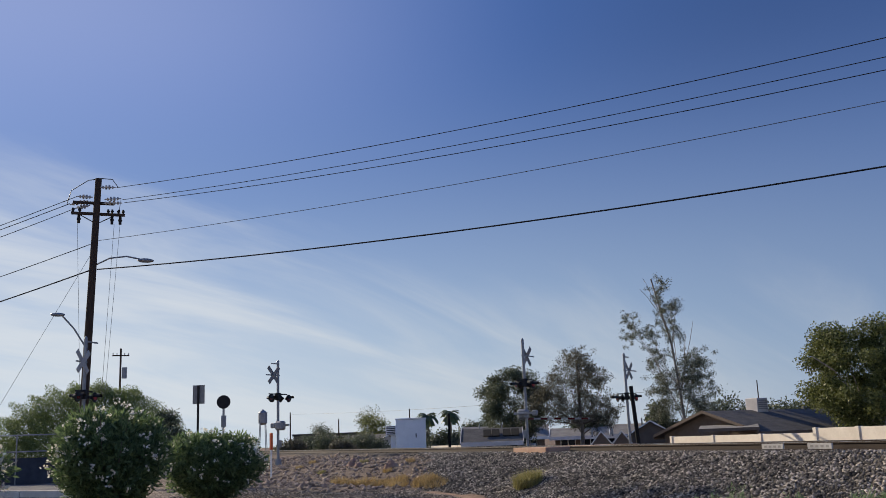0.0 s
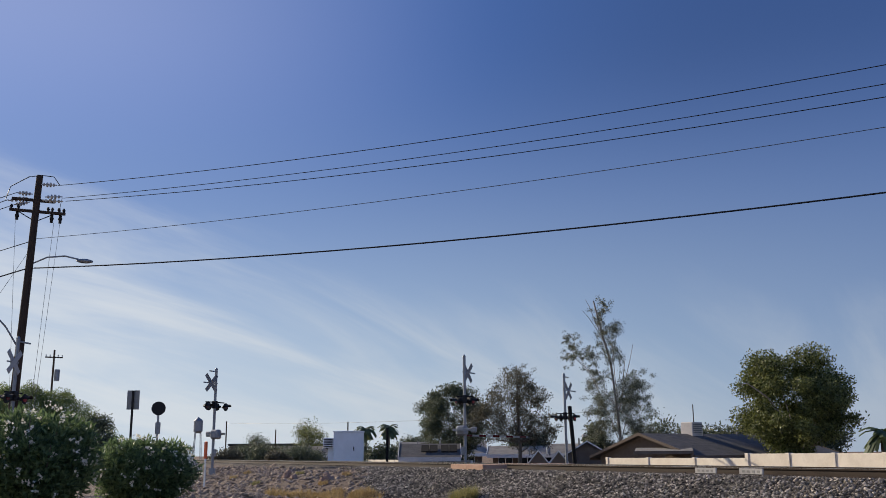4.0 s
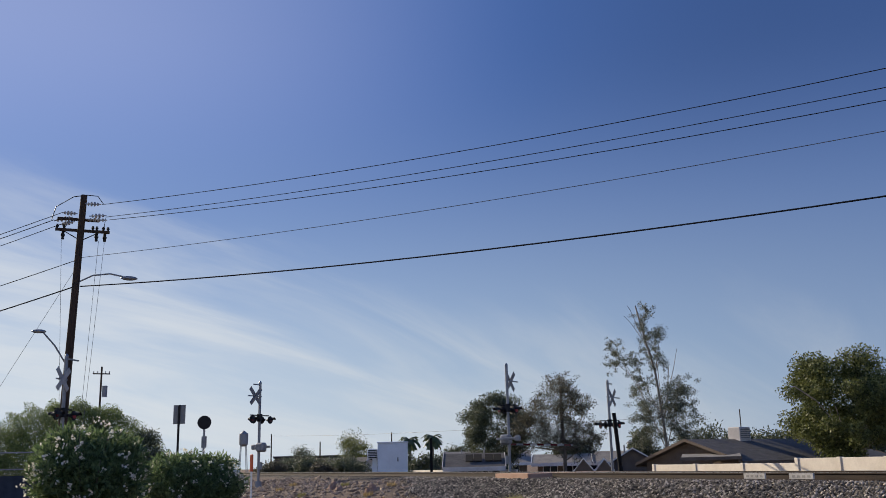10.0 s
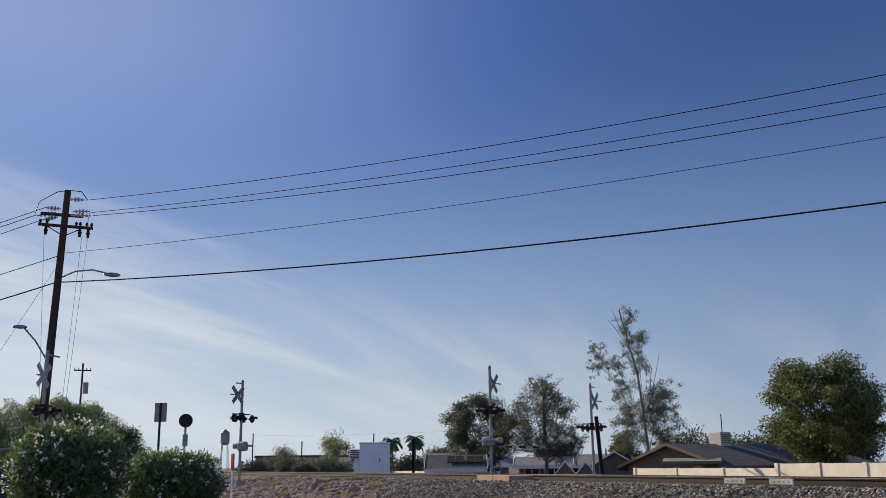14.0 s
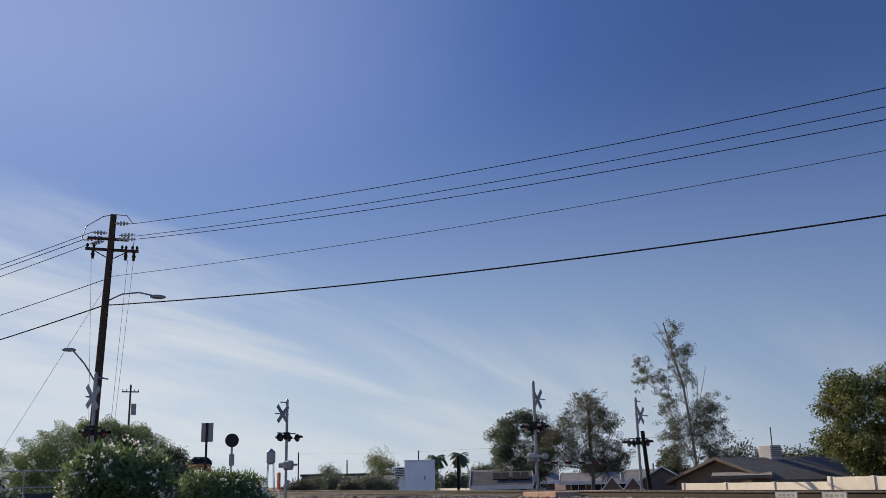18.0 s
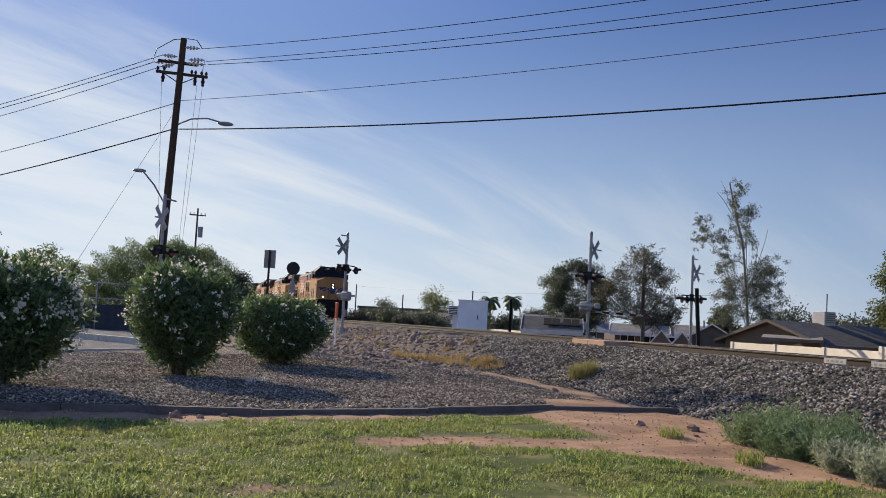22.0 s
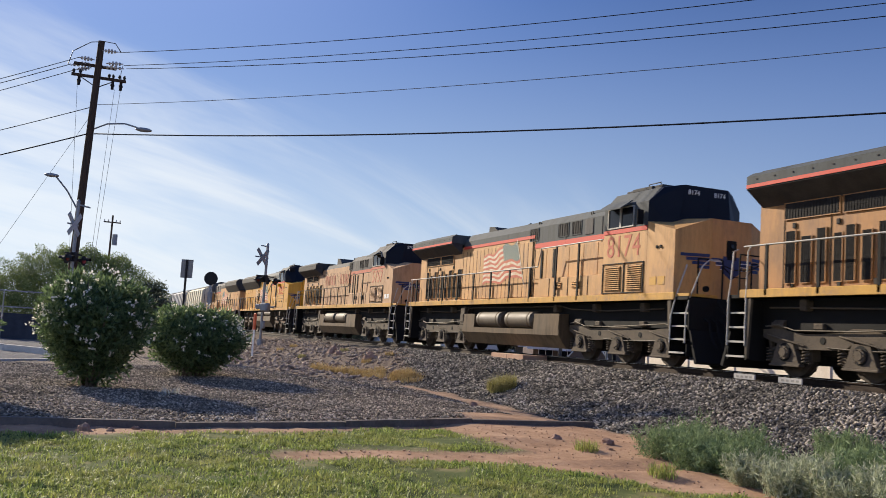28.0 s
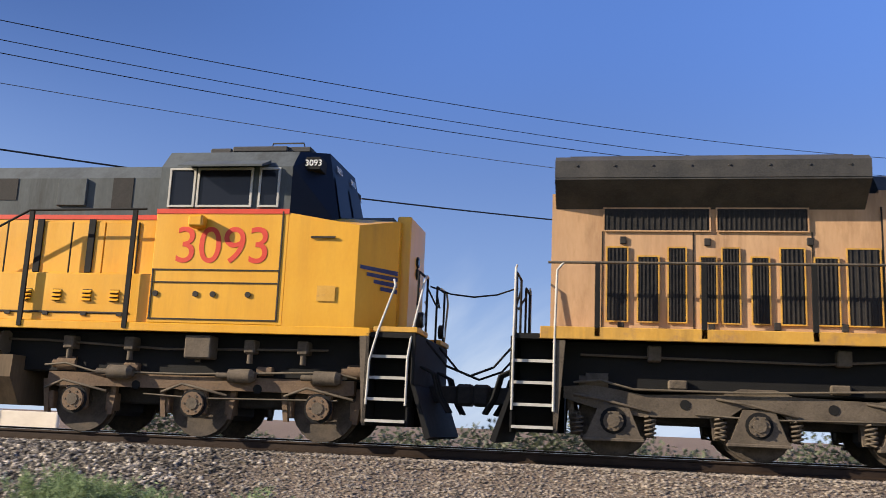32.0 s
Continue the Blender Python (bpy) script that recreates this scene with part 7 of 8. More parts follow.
c = spread(29, 46, 0, 0, 5.1, 3.5, 3.3, 3.0, 1.25, 0.05) + spread(28, 30, 0, 0, 4.9, 3.9, 3.7, 3.3, 0.6)
tree(-44.1, 43.9, YARD, "broad leafy olive-green tree behind the block wall", [(0, 0, 0), (0.1, 0.1, 1.5), (-0.1, 0, 3.2)], branches(4, 14, (0, 0, 2.2), c) + [[(0, 0, 3), (0.3, -2.6, 5.4), (0.4, -4.2, 6.2), (0.4, -4.6, 6.1)]], c, 62000, 0.17, "leaf_green", "bark_pale")
c = [(0, -0.4, 1.9, 3.7, 5.9, 4.15)] * 2 + spread(30, 70, 0, -0.4, 2.0, 3.3, 5.5, 3.75, 0.55)
tree(-62, 0.9, 0.0, "wide domed pale-green desert tree beyond the road", [(0, 0, 0), (0.1, 0.1, 1.0), (0, 0, 2.0)], branches(5, 14, (0, 0, 1.2), c), c, 190000, 0.1, "leaf_verde", even=0.2)
c = spread(31, 26, 0, 0, 1.9, 1.6, 2.2, 1.7, 0.7)
tree(-58, 4.2, 0.1, "dense dark shrub tree beyond the bushes", [(0, 0, 0), (0, 0.1, 1.0)], branches(6, 6, (0, 0, 0.6), c), c, 9000, 0.16, "leaf_dark")
c = spread(43, 26, 0, 0, 2.6, 2.2, 3.2, 2.3, 0.8)
tree(-70, -7.5, 0.0, "broad green street tree beyond the fence", [(0, 0, 0), (0, 0.1, 1.5)], branches(7, 6, (0, 0, 1.0), c), c, 9000, 0.18, "leaf_verde")
c = spread(44, 16, 0, 0, 6.6, 1.2, 1.2, 1.0, 0.5)
tree(-82, -13.6, 0.0, "slender pine-like tree beyond the fence", [(0, 0, 0), (0, 0.1, 3), (0, 0, 6)], branches(8, 6, (0, 0, 4.5), c), c, 4000, 0.16, "leaf_dark")
for i, (x, y, w, h, mt) in enumerate([(-165, 38.2, 4.6, 5.0, "leaf_dark"), (-143, 43.4, 4.4, 6.4, "leaf_green"), (-150, 40.5, 4.0, 2.6, "leaf_dark"), (-137, 44.5, 2.5, 3.2, "leaf_dark"), (-98, 33.5, 2.6, 3.0, "leaf_dark"),
                                      (-74, 33.8, 2.6, 2.8, "leaf_dark"), (-62, 41.5, 1.8, 3.6, "leaf_dark"), (-63, 48, 3.0, 3.7, "leaf_dark"), (-60, 51, 3.0, 4.0, "leaf_dark"), (-57.5, 53.5, 2.6, 4.1, "leaf_dark"), (-54, 55, 2.6, 4.3, "leaf_dark"),
                                      (-130, 29, 3, 2.6, "leaf_dark"), (-124, 31.5, 3, 2.7, "leaf_dark"), (-118, 33.5, 3, 2.6, "leaf_dark"), (-112, 28, 3, 2.4, "leaf_dark"), (-106, 31, 2.6, 2.3, "leaf_dark"), (-84, 31.5, 2.4, 2.4, "leaf_dark"), (-66.5, 30.5, 2.0, 2.3, "leaf_dark"), (-100, 42, 3, 3.4, "leaf_dark"), (-118, 24.5, 2.5, 2.3, "leaf_brown"), (-92, 24, 1.6, 1.9, "leaf_brown"), (-78, 44, 2.4, 3.4, "leaf_dark")]):
    c = spread(60 + i, 14, 0, 0, h * 0.62 + 0.3, w * 0.75, w * 0.75, h * 0.42, w * 0.42)
    tree(x, y, YARD, "small dark green garden tree far beyond the track" if mt != "leaf_green" else "rounded light green garden tree", [(0, 0, 0), (0.05, 0, h * 0.3), (0, 0.05, h * 0.6)], branches(i, 4, (0, 0, h * 0.3), c), c, 6500, 0.22, mt, r0=0.14)


def hedge():
    """Yard greenery beyond the track, seen below and between the cars."""
    t = thing("yard_hedge", "uneven dark green hedge and shrubs along the yards beyond the track", "hedge", kind="stuff", at=pose(0, 35, YARD))
    r = random.Random(77)
    c = []
    for i in range(100):
        x = -20 + i * 0.62
        h = 2.3 + 0.9 * math.sin(i * 0.37) * math.sin(i * 0.11 + 1) + r.uniform(-0.3, 0.3)
        c += [(x, r.uniform(-0.5, 0.5), h * 0.5, 0.8, 0.8, h * 0.55)]
    leaf_crown("foliage", t, c, 34000, (0.14, 0.26), (0.04, 0.07), "leaf_dark", 0.1, even=True)


hedge()


def palm(x, y, zg, h, label):
    t = thing("palm_tree", label, "palm tree", group="palm trees", at=pose(x, y, zg))
    limb("trunk", t, [(0, 0, 0), (0.05, 0, h * 0.5), (0, 0.05, h)], 0.2, 0.15)
    r = random.Random(int(x))
    for i in range(34):
        a, up = i * 2.4, r.uniform(-0.55, 1.0)
        s = Shape()
        L = r.uniform(1.15, 1.65)
        dx, dy = math.cos(a), math.sin(a)
        sp = [(dx * L * u, dy * L * u, h + L * (up * u - 0.75 * u * u)) for u in (0, 0.35, 0.7, 1.0)]
        for (p, q) in zip(sp, sp[1:]):
            for e in (-1, 1):
                w = 0.26
                s.add([p, q, (q[0] - dy * w * e, q[1] + dx * w * e, q[2] - 0.1), (p[0] - dy * w * e, p[1] + dx * w * e, p[2] - 0.1)], [(0, 1, 2, 3)])
        part("frond", s, "leaf_palm", t)
    return t


palm(-122.3, 44.1, YARD, 5.6, "small fan palm among far gardens")
palm(-121.3, 47.0, YARD, 5.9, "taller fan palm with a ragged head among far gardens")
palm(-52.5, 60.5, YARD, 3.6, "short fan palm behind the block wall")


# ---- utility poles and wires ----
def wire(name, p, q, sag, r, material, label, n=40):
    s = Shape()
    p, q = Vector(p), Vector(q)
    pts = []
    for i in range(n + 1):
        u = i / n
        a = p.lerp(q, u)
        a.z -= 4 * sag * u * (1 - u)
        pts.append(a)
    s.tube(pts, r, 5)
    ob = new(name, s.mesh(name, MAT[material]))
    tagged(ob, label, "wire", group="overhead wires")


def insulator(s, p, q, r=0.11):
    """A string of sheds on a rod, turned in one piece from p to q."""
    p, q = Vector(p), Vector(q)
    d = (q - p).normalized()
    u = d.orthogonal().normalized()
    w = d.cross(u)
    prof = [(0.0, 0.025)]
    for i in range(4):
        k = r * (0.7 if i in (0, 3) else 1)
        prof += [(0.15 + 0.2 * i, 0.025), (0.16 + 0.2 * i, k), (0.24 + 0.2 * i, k * 0.85), (0.25 + 0.2 * i, 0.025)]
    prof.append((1.0, 0.025))
    n = 10
    v = [tuple(p.lerp(q, t) + (u * math.cos(2 * math.pi * k / n) + w * math.sin(2 * math.pi * k / n)) * rad) for t, rad in prof for k in range(n)]
    f = [(i * n + k, i * n + (k + 1) % n, (i + 1) * n + (k + 1) % n, (i + 1) * n + k) for i in range(len(prof) - 1) for k in range(n)]
    m = len(prof) - 1
    s.add(v, f + [tuple(range(n - 1, -1, -1)), tuple(m * n + k for k in range(n))])


def main_pole():
    t = thing("utility_pole", "tall dark wooden utility pole with crossarms and a street light", "utility pole")
    s = Shape()
    s.tube([(-43.5, -0.02, -0.3), (-43.5, 0.14, 6.5), (-43.5, 0.32, 13.72)], 0.2, 14, 0.14)
    part("pole", s, "pole_wood", t)
    for z, y0, y1, name in ((12.62, -0.72, 1.02, "upper_crossarm"), (12.12, -0.78, 1.5, "lower_crossarm")):
        s = Shape()
        s.box(-43.72, -43.6, y0, y1, z - 0.06, z + 0.06, 0.01)
        part(name, s, "pole_wood", t)
    s = Shape()
    for y, z in ((-0.45, 12.12), (1.05, 12.12)):
        s.tube([(-43.66, y, 12.08), (-43.6, 0.3, 11.65)], 0.025)
    part("arm_brace", s, "steel_dark", t)
    for p, q in (((-43.4, 0.4, 13.3), (-43.2, 1.05, 13.28)), ((-43.6, 0.5, 12.62), (-43.3, 1.35, 12.6)), ((-43.4, 0.6, 12.75), (-43.2, 1.3, 12.78)),
                 ((-43.6, -0.1, 12.7), (-43.9, -0.85, 12.55)), ((-43.5, 0.1, 12.85), (-43.7, -0.55, 12.9)), ((-43.6, 0.0, 12.5), (-43.9, -0.6, 12.4))):
        s = Shape()
        insulator(s, p, q)
        part("insulator", s, "insulator", t)
    for y in (-0.7, -0.42, 0.78, 0.95, 1.22, 1.42):
        s = Shape()
        s.cyl((-43.66, y, 12.18), (-43.66, y, 12.36), 0.045, n=8)
        s.cyl((-43.66, y, 12.24), (-43.66, y, 12.3), 0.07, n=8)
        part("pin_insulator", s, "sign_black", t)
    for y in (-0.45, 0.95, 1.3):
        s = Shape()
        s.cyl((-43.75, y, 11.7), (-43.75, y, 12.1), 0.065, n=10)
        s.cyl((-43.75, y, 11.85), (-43.75, y, 11.93), 0.09, n=10)
        part("fuse_cutout", s, "steel_dark", t)
    s = Shape()
    s.tube([(-43.5, -0.95, 12.5), (-43.5, -0.8, 13.1), (-43.5, -0.1, 13.62), (-43.5, 0.45, 13.74), (-43.4, 0.9, 13.7), (-43.2, 1.15, 13.3)], 0.02, 5)
    s.tube([(-43.4, 1.3, 12.78), (-43.6, 1.25, 12.4), (-43.7, 1.3, 12.15)], 0.012, 5)
    part("jumper_wire", s, "wire", t)
    la = new("street_light_arm")
    la.parent = t
    s = Shape()
    s.tube([(-43.5, 0.3, 9.75), (-43.3, 0.9, 10.05), (-43.1, 1.6, 10.12), (-43.0, 2.15, 10.0)], 0.035, 8)
    part("arm_tube", s, "galv", la)
    s = Shape()
    s.ball((-42.95, 2.4, 9.93), (0.16, 0.36, 0.1), 12, 8)
    part("lamp_head", s, "galv", la)
    lb = new("low_light_arm")
    lb.parent = t
    s = Shape()
    s.tube([(-43.4, 0.0, 6.2), (-43.2, -0.45, 6.9), (-43.1, -0.95, 7.45)], 0.035, 8)
    part("arm_tube", s, "galv", lb)
    s = Shape()
    s.ball((-43.08, -1.12, 7.48), (0.15, 0.3, 0.085), 12, 8)
    part("lamp_head", s, "galv", lb)
    return t


main_pole()
FAR_POLE = (21.9, 56.0)
for name, root, z1, sag, r, mt, lab in (("power_wire", (-43.3, 1.1, 13.3), 17.56, 2.46, 0.015, "wire", "dark overhead power wire"),
                                        ("power_wire", (-43.3, 1.35, 12.75), 16.45, 2.22, 0.014, "wire", "dark overhead power wire"),
                                        ("power_wire", (-43.3, 1.45, 12.62), 16.24, 2.45, 0.015, "wire", "dark overhead power wire"),
                                        ("neutral_wire", (-43.4, 0.4, 10.85), 14.97, 1.91, 0.012, "wire_pale", "thin pale overhead wire"),
                                        ("phone_cable", (-43.4, 0.4, 9.55), 13.0, 2.28, 0.028, "wire", "thick black overhead cable")):
    wire(name, root, (FAR_POLE[0], FAR_POLE[1], z1), sag, r, mt, lab)
for root, z1, r in (((-43.9, -0.85, 12.6), 9.4, 0.018), ((-43.9, -0.6, 12.4), 8.7, 0.016), ((-43.7, -0.55, 12.9), 9.6, 0.016), ((-43.5, 0.1, 10.7), 6.7, 0.018), ((-43.5, 0.05, 9.5), 5.4, 0.03)):
    wire("power_wire", root, (-76, -30, z1), 0.7, r, "wire", "dark overhead wire towards the far street")
wire("guy_wire", (-43.5, 0.2, 10.4), (-44.6, -5.2, 0.0), 0.0, 0.008, "wire_pale", "thin taut guy wire of the pole", 4)
for y in (1.3, 1.05, -0.5):
    wire("drop_wire", (-43.7, y, 11.7), (-43.55, 0.5 * y + 0.2, 3.0), 0.0, 0.008, "wire_pale", "thin drop wire down the pole", 4)


def far_pole(x, y, zg, h, arm, label, can=False, r=0.13):
    t = thing("far_utility_pole", label, "utility pole", group="far utility poles", at=pose(x, y, zg))
    s = Shape()
    s.tube([(0, 0, 0), (0, 0, h)], r, 8, r * 0.75)
    part("pole", s, "pole_wood", t)
    if arm:
        s = Shape()
        s.box(-0.05, 0.05, -arm, arm, h - 0.85, h - 0.72)
        part("crossarm", s, "pole_wood", t)
        for y in (-arm * 0.9, -arm * 0.45, arm * 0.45, arm * 0.9):
            s = Shape()
            s.cyl((0, y, h - 0.72), (0, y, h - 0.5), 0.05, n=6)
            part("insulator", s, "insulator", t)
    if can:
        s = Shape()
        s.cyl((0.1, 0.42, h - 3.3), (0.1, 0.42, h - 2.1), 0.28, n=12)
        part("transformer", s, "galv", t)
    return t


far_pole(-109.9, 3.8, 0, 12.9, 0.9, "far wooden utility pole with a transformer can", True)
far_pole(21.9, 56.0, YARD, 18.3, 1.2, "wooden utility pole beyond the yards carrying the wires", False, 0.2)
far_pole(-76, -30, 0, 13.0, 1.2, "wooden utility pole down the side street", False, 0.18)
far_pole(-160, 33, YARD, 7.8, 0, "thin far utility pole on the skyline")
far_pole(-140, 47.5, YARD, 7.2, 0, "thin far utility pole on the skyline")
far_pole(-150, 38.8, YARD, 6.2, 0, "short far utility pole on the skyline")
far_pole(-70, 57, YARD, 6.5, 0, "thin far utility pole behind the houses", False, 0.06)
wire("power_wire", (-160, 33, 6.9), (-68, 45, 5.0), 0.4, 0.014, "wire_pale", "thin far wire over the roofs")


# ---- signs and crossing signals ----
def flash_lamp(unit, x, y, z, face, lit):
    """One flasher: black round backing, hood and red lens, facing the way face (degrees)."""
    l = new("flasher")
    l.parent = unit
    l.matrix_basis = pose(x, y, z, 0, 0, face)
    s = Shape()
    s.cyl((0, -0.02, 0), (0, 0.0, 0), 0.21, n=20)
    s.cyl((0, 0.0, 0), (0, 0.22, 0), 0.12, 0.06, n=12)
    part("backing", s, "sign_black", l)
    s = Shape()
    s.cyl((0, -0.045, 0), (0, -0.02, 0), 0.12, n=16)
    part("lens", s, "red_lit" if lit else "red_off", l)
    s = Shape()
    for k in range(9):
        a0, a1 = math.pi * (k / 9), math.pi * ((k + 1) / 9)
        p = [(0.14 * math.cos(a), -0.02, 0.14 * math.sin(a)) for a in (a0, a1)]
        q = [(0.13 * math.cos(a), -0.3, 0.13 * math.sin(a)) for a in (a0, a1)]
        s.add([p[0], p[1], q[1], q[0]], [(0, 1, 2, 3)])
    part("hood", s, "sign_black", l)


def crossing_signal(x, y, base, top, face, buck_z, buck_off, lamp_z, arm, lit, label, gate=True, half=0.75, lamps=4, blade="alu_sign", turn=0, swing=0, boom=None):
    t = thing("crossing_signal", label, "crossing signal", group="railway crossing signals", at=pose(x, y, base, 0, 0, face))
    h = top - base
    s = Shape()
    s.cyl((0, 0, 0.1), (0, 0, h), 0.075, n=12)
    s.cyl((0, 0, h), (0, 0, h + 0.1), 0.09, 0.03, n=12)
    part("mast", s, "galv", t)
    s = Shape()
    s.cyl((0, 0, -0.3), (0, 0, 0.35), 0.22, 0.16, n=12)
    part("mast_base", s, "galv", t)
    if arm:
        s = Shape()
        s.box(min(0, arm), max(0, arm), -0.03, 0.03, h - 0.14, h - 0.08)
        part("top_arm", s, "galv", t)
    b = new("crossbuck")
    b.parent = t
    b.matrix_basis = pose(buck_off, -0.12, buck_z - base)
    for a in (45, -45):
        s = Shape()
        s.box(-0.61, 0.61, -0.012, 0.012, -0.115, 0.115, 0.004)
        o = part("blade", s, blade, b, "grey crossbuck blade" if blade == "alu_sign" else "white crossbuck blade")
        o.matrix_basis = pose(0, 0.02 if a > 0 else -0.02, 0, 0, a, 0)
    s = Shape()
    s.box(-abs(buck_off) - 0.05, abs(buck_off) + 0.05, 0.04, 0.08, -0.03, 0.03)
    part("bracket", s, "galv", b)
    s = Shape()
    s.box(-half, half, -0.03, 0.03, lamp_z - base + 0.2, lamp_z - base + 0.26)
    s.box(-0.12, 0.12, -0.12, 0.12, lamp_z - base - 0.1, lamp_z - base + 0.3, 0.02)
    part("lamp_bar", s, "sign_black", t).matrix_basis = pose(0, 0, 0, 0, 0, turn)
    for k, dx in enumerate((-half, half, -half * 0.45, half * 0.45)[:lamps]):
        q = pose(0, 0, 0, 0, 0, turn) @ Vector((dx, -0.12 if k < 2 else 0.12, lamp_z - base))
        aim = swing * (-1 if dx < 0 else 1)
        flash_lamp(t, q.x, q.y, q.z, turn + aim if k < 2 else turn + 180 - aim, lit and k in (1, 2))
    if boom:
        s = Shape()
        s.box(0.0, boom[1], -0.025, 0.025, -0.045, 0.045)
        b = part("gate_arm", s, "alu_sign", t, "lowered gate arm in red and white")
        b.matrix_basis = pose(0.1, -0.2, boom[2] - base, 0, boom[3], boom[0] - face)
        for k in range(5):
            s = Shape()
            s.box(0.25 + boom[1] * k / 5, 0.25 + boom[1] * (k + 0.5) / 5, -0.028, 0.028, -0.048, 0.048)
            part("red_band", s, "red_off", b)
    if gate:
        s = Shape()
        g = 2.45 - base
        s.box(-0.22, 0.22, -0.42, 0.1, g + 0.02, g + 0.52, 0.09)
        part("gate_box", s, "galv", t)
        s = Shape()
        s.box(0.3, 0.38, -0.5, 0.75, g + 0.24, g + 0.36, 0.02)
        s.box(0.26, 0.42, 0.5, 0.8, g + 0.16, g + 0.44, 0.05)
        part("counterweight", s, "galv", t)
        s = Shape()
        s.box(-0.08, 0.08, -0.2, 0.0, g - 0.9, g - 0.5, 0.02)
        part("junction_box", s, "galv", t)
    return t


crossing_signal(-52.0, 10.05, height(-52.0, 10.05), 6.2, 129, 5.45, -0.5, 4.2, -0.55, False, "galvanised railway crossing signal with gate machine by the track")
crossing_signal(-42.3, 20.4, height(-42.3, 20.4), 6.35, -53, 5.6, -0.62, 4.15, 0, True, "galvanised railway crossing signal with grey gate box across the track", half=0.4, turn=117, swing=62, boom=(84, 3.6, 2.5, 1.5))
crossing_signal(-45.9, 28.4, YARD, 5.95, -55, 5.1, -0.85, 3.55, -0.6, True, "railway crossing signal with red flashers across the track", False, 0.5, turn=113, swing=62)
crossing_signal(-42.6, 0.05, 0.1, 6.4, 148, 5.4, -0.35, 3.95, 0.9, True, "weathered railway crossing signal beside the wooden pole", False, 0.62, blade="insulator")


def sign_post():
    t = thing("road_sign", "back of a rectangular road sign on a dark post", "road sign", at=pose(-37.8, 4.2, 0.2, 0, 0, 62))
    s = Shape()
    s.box(-0.035, 0.035, -0.03, 0.03, -0.3, 3.85)
    part("post", s, "steel_dark", t)
    s = Shape()
    s.box(-0.24, 0.24, 0.035, 0.055, 3.14, 3.86, 0.004)
    part("sign_plate", s, "alu_sign", t)
    t = thing("round_sign", "black back of a round warning sign on a post", "road sign", at=pose(-47.5, 6.5, 0.35, 0, 0, 78))
    s = Shape()
    s.box(-0.05, 0.05, -0.04, 0.04, -0.3, 3.3)
    part("post", s, "galv", t)
    s = Shape()
    s.cyl((0, -0.07, 3.5), (0, -0.04, 3.5), 0.33, n=28)
    part("sign_plate", s, "sign_black", t)
    s = Shape()
    s.box(-0.12, 0.12, 0.04, 0.2, 2.3, 2.85, 0.02)
    part("control_box", s, "galv", t)
    t = thing("marker_post", "slim white marker post with an orange sleeve", "marker post", at=pose(-43.0, 8.0, height(-43.0, 8.0), 0, 0, 20))
    s = Shape()
    s.box(-0.06, 0.06, -0.02, 0.02, -0.2, 1.3, 0.01)
    part("post", s, "white_paint", t)
    s = Shape()
    s.box(-0.1, 0.1, -0.045, 0.045, 1.2, 1.95, 0.03)
    part("sleeve", s, "orange", t)
    t = thing("black_post", "dark leaning post beside the far crossing signal", "post", at=pose(-44.8, 28.35, YARD, 4, 0, 0))
    s = Shape()
    s.tube([(0, 0, -0.2), (0, 0, 4.75)], 0.12, 10, 0.11)
    part("post", s, "black", t)
    t = thing("black_post", "thin dark post beyond the track", "post", at=pose(-56.0, 21.6, YARD))
    s = Shape()
    s.tube([(0, 0, -0.2), (0, 0, 3.85)], 0.09, 8)
    part("post", s, "black", t)
    for x in (-17.3, -15.85):
        t = thing("track_marker", "white painted board against the near rail", "marker board", at=pose(x, TRACK_Y - 1.36, RAIL_Z - 0.13))
        s = Shape()
        s.box(-0.35, 0.35, -0.02, 0.02, 0, 0.12, 0.004)
        part("board", s, "insulator", t)
        for k in range(4):
            s = Shape()
            s.box(-0.26 + 0.15 * k, -0.18 + 0.15 * k, -0.024, -0.02, 0.035, 0.08)
            part("worn_marking", s, "alu_sign", t)


sign_post()


# ---- fence and screen beyond the side road ----
def build_fence():
    f = thing("pipe_fence", "pale pipe fence with a top rail beyond the side road", "fence", at=pose(-57.9, -1.2, 0.1))
    for i in range(8):
        s = Shape()
        s.tube([(0, -2.1 * i, -0.2), (0, -2.1 * i, 2.65)], 0.035, 8)
        part("post", s, "galv", f)
    for z in (2.65, 1.75):
        s = Shape()
        s.tube([(0, 0.2, z), (0, -15.2, z)], 0.035, 8)
        part("rail", s, "galv", f)
    w = thing("dark_screen_wall", "low dark blue-grey wall behind the pipe fence", "wall", at=pose(-58.6, 0, 0))
    for i in range(6):
        s = Shape()
        s.box(0, 0.2, -1.0 - 3.0 * (i + 1) + 0.03, -1.0 - 3.0 * i, 0, 1.5, 0.01)
        part("wall_panel", s, "navy_wall", w)


build_fence()


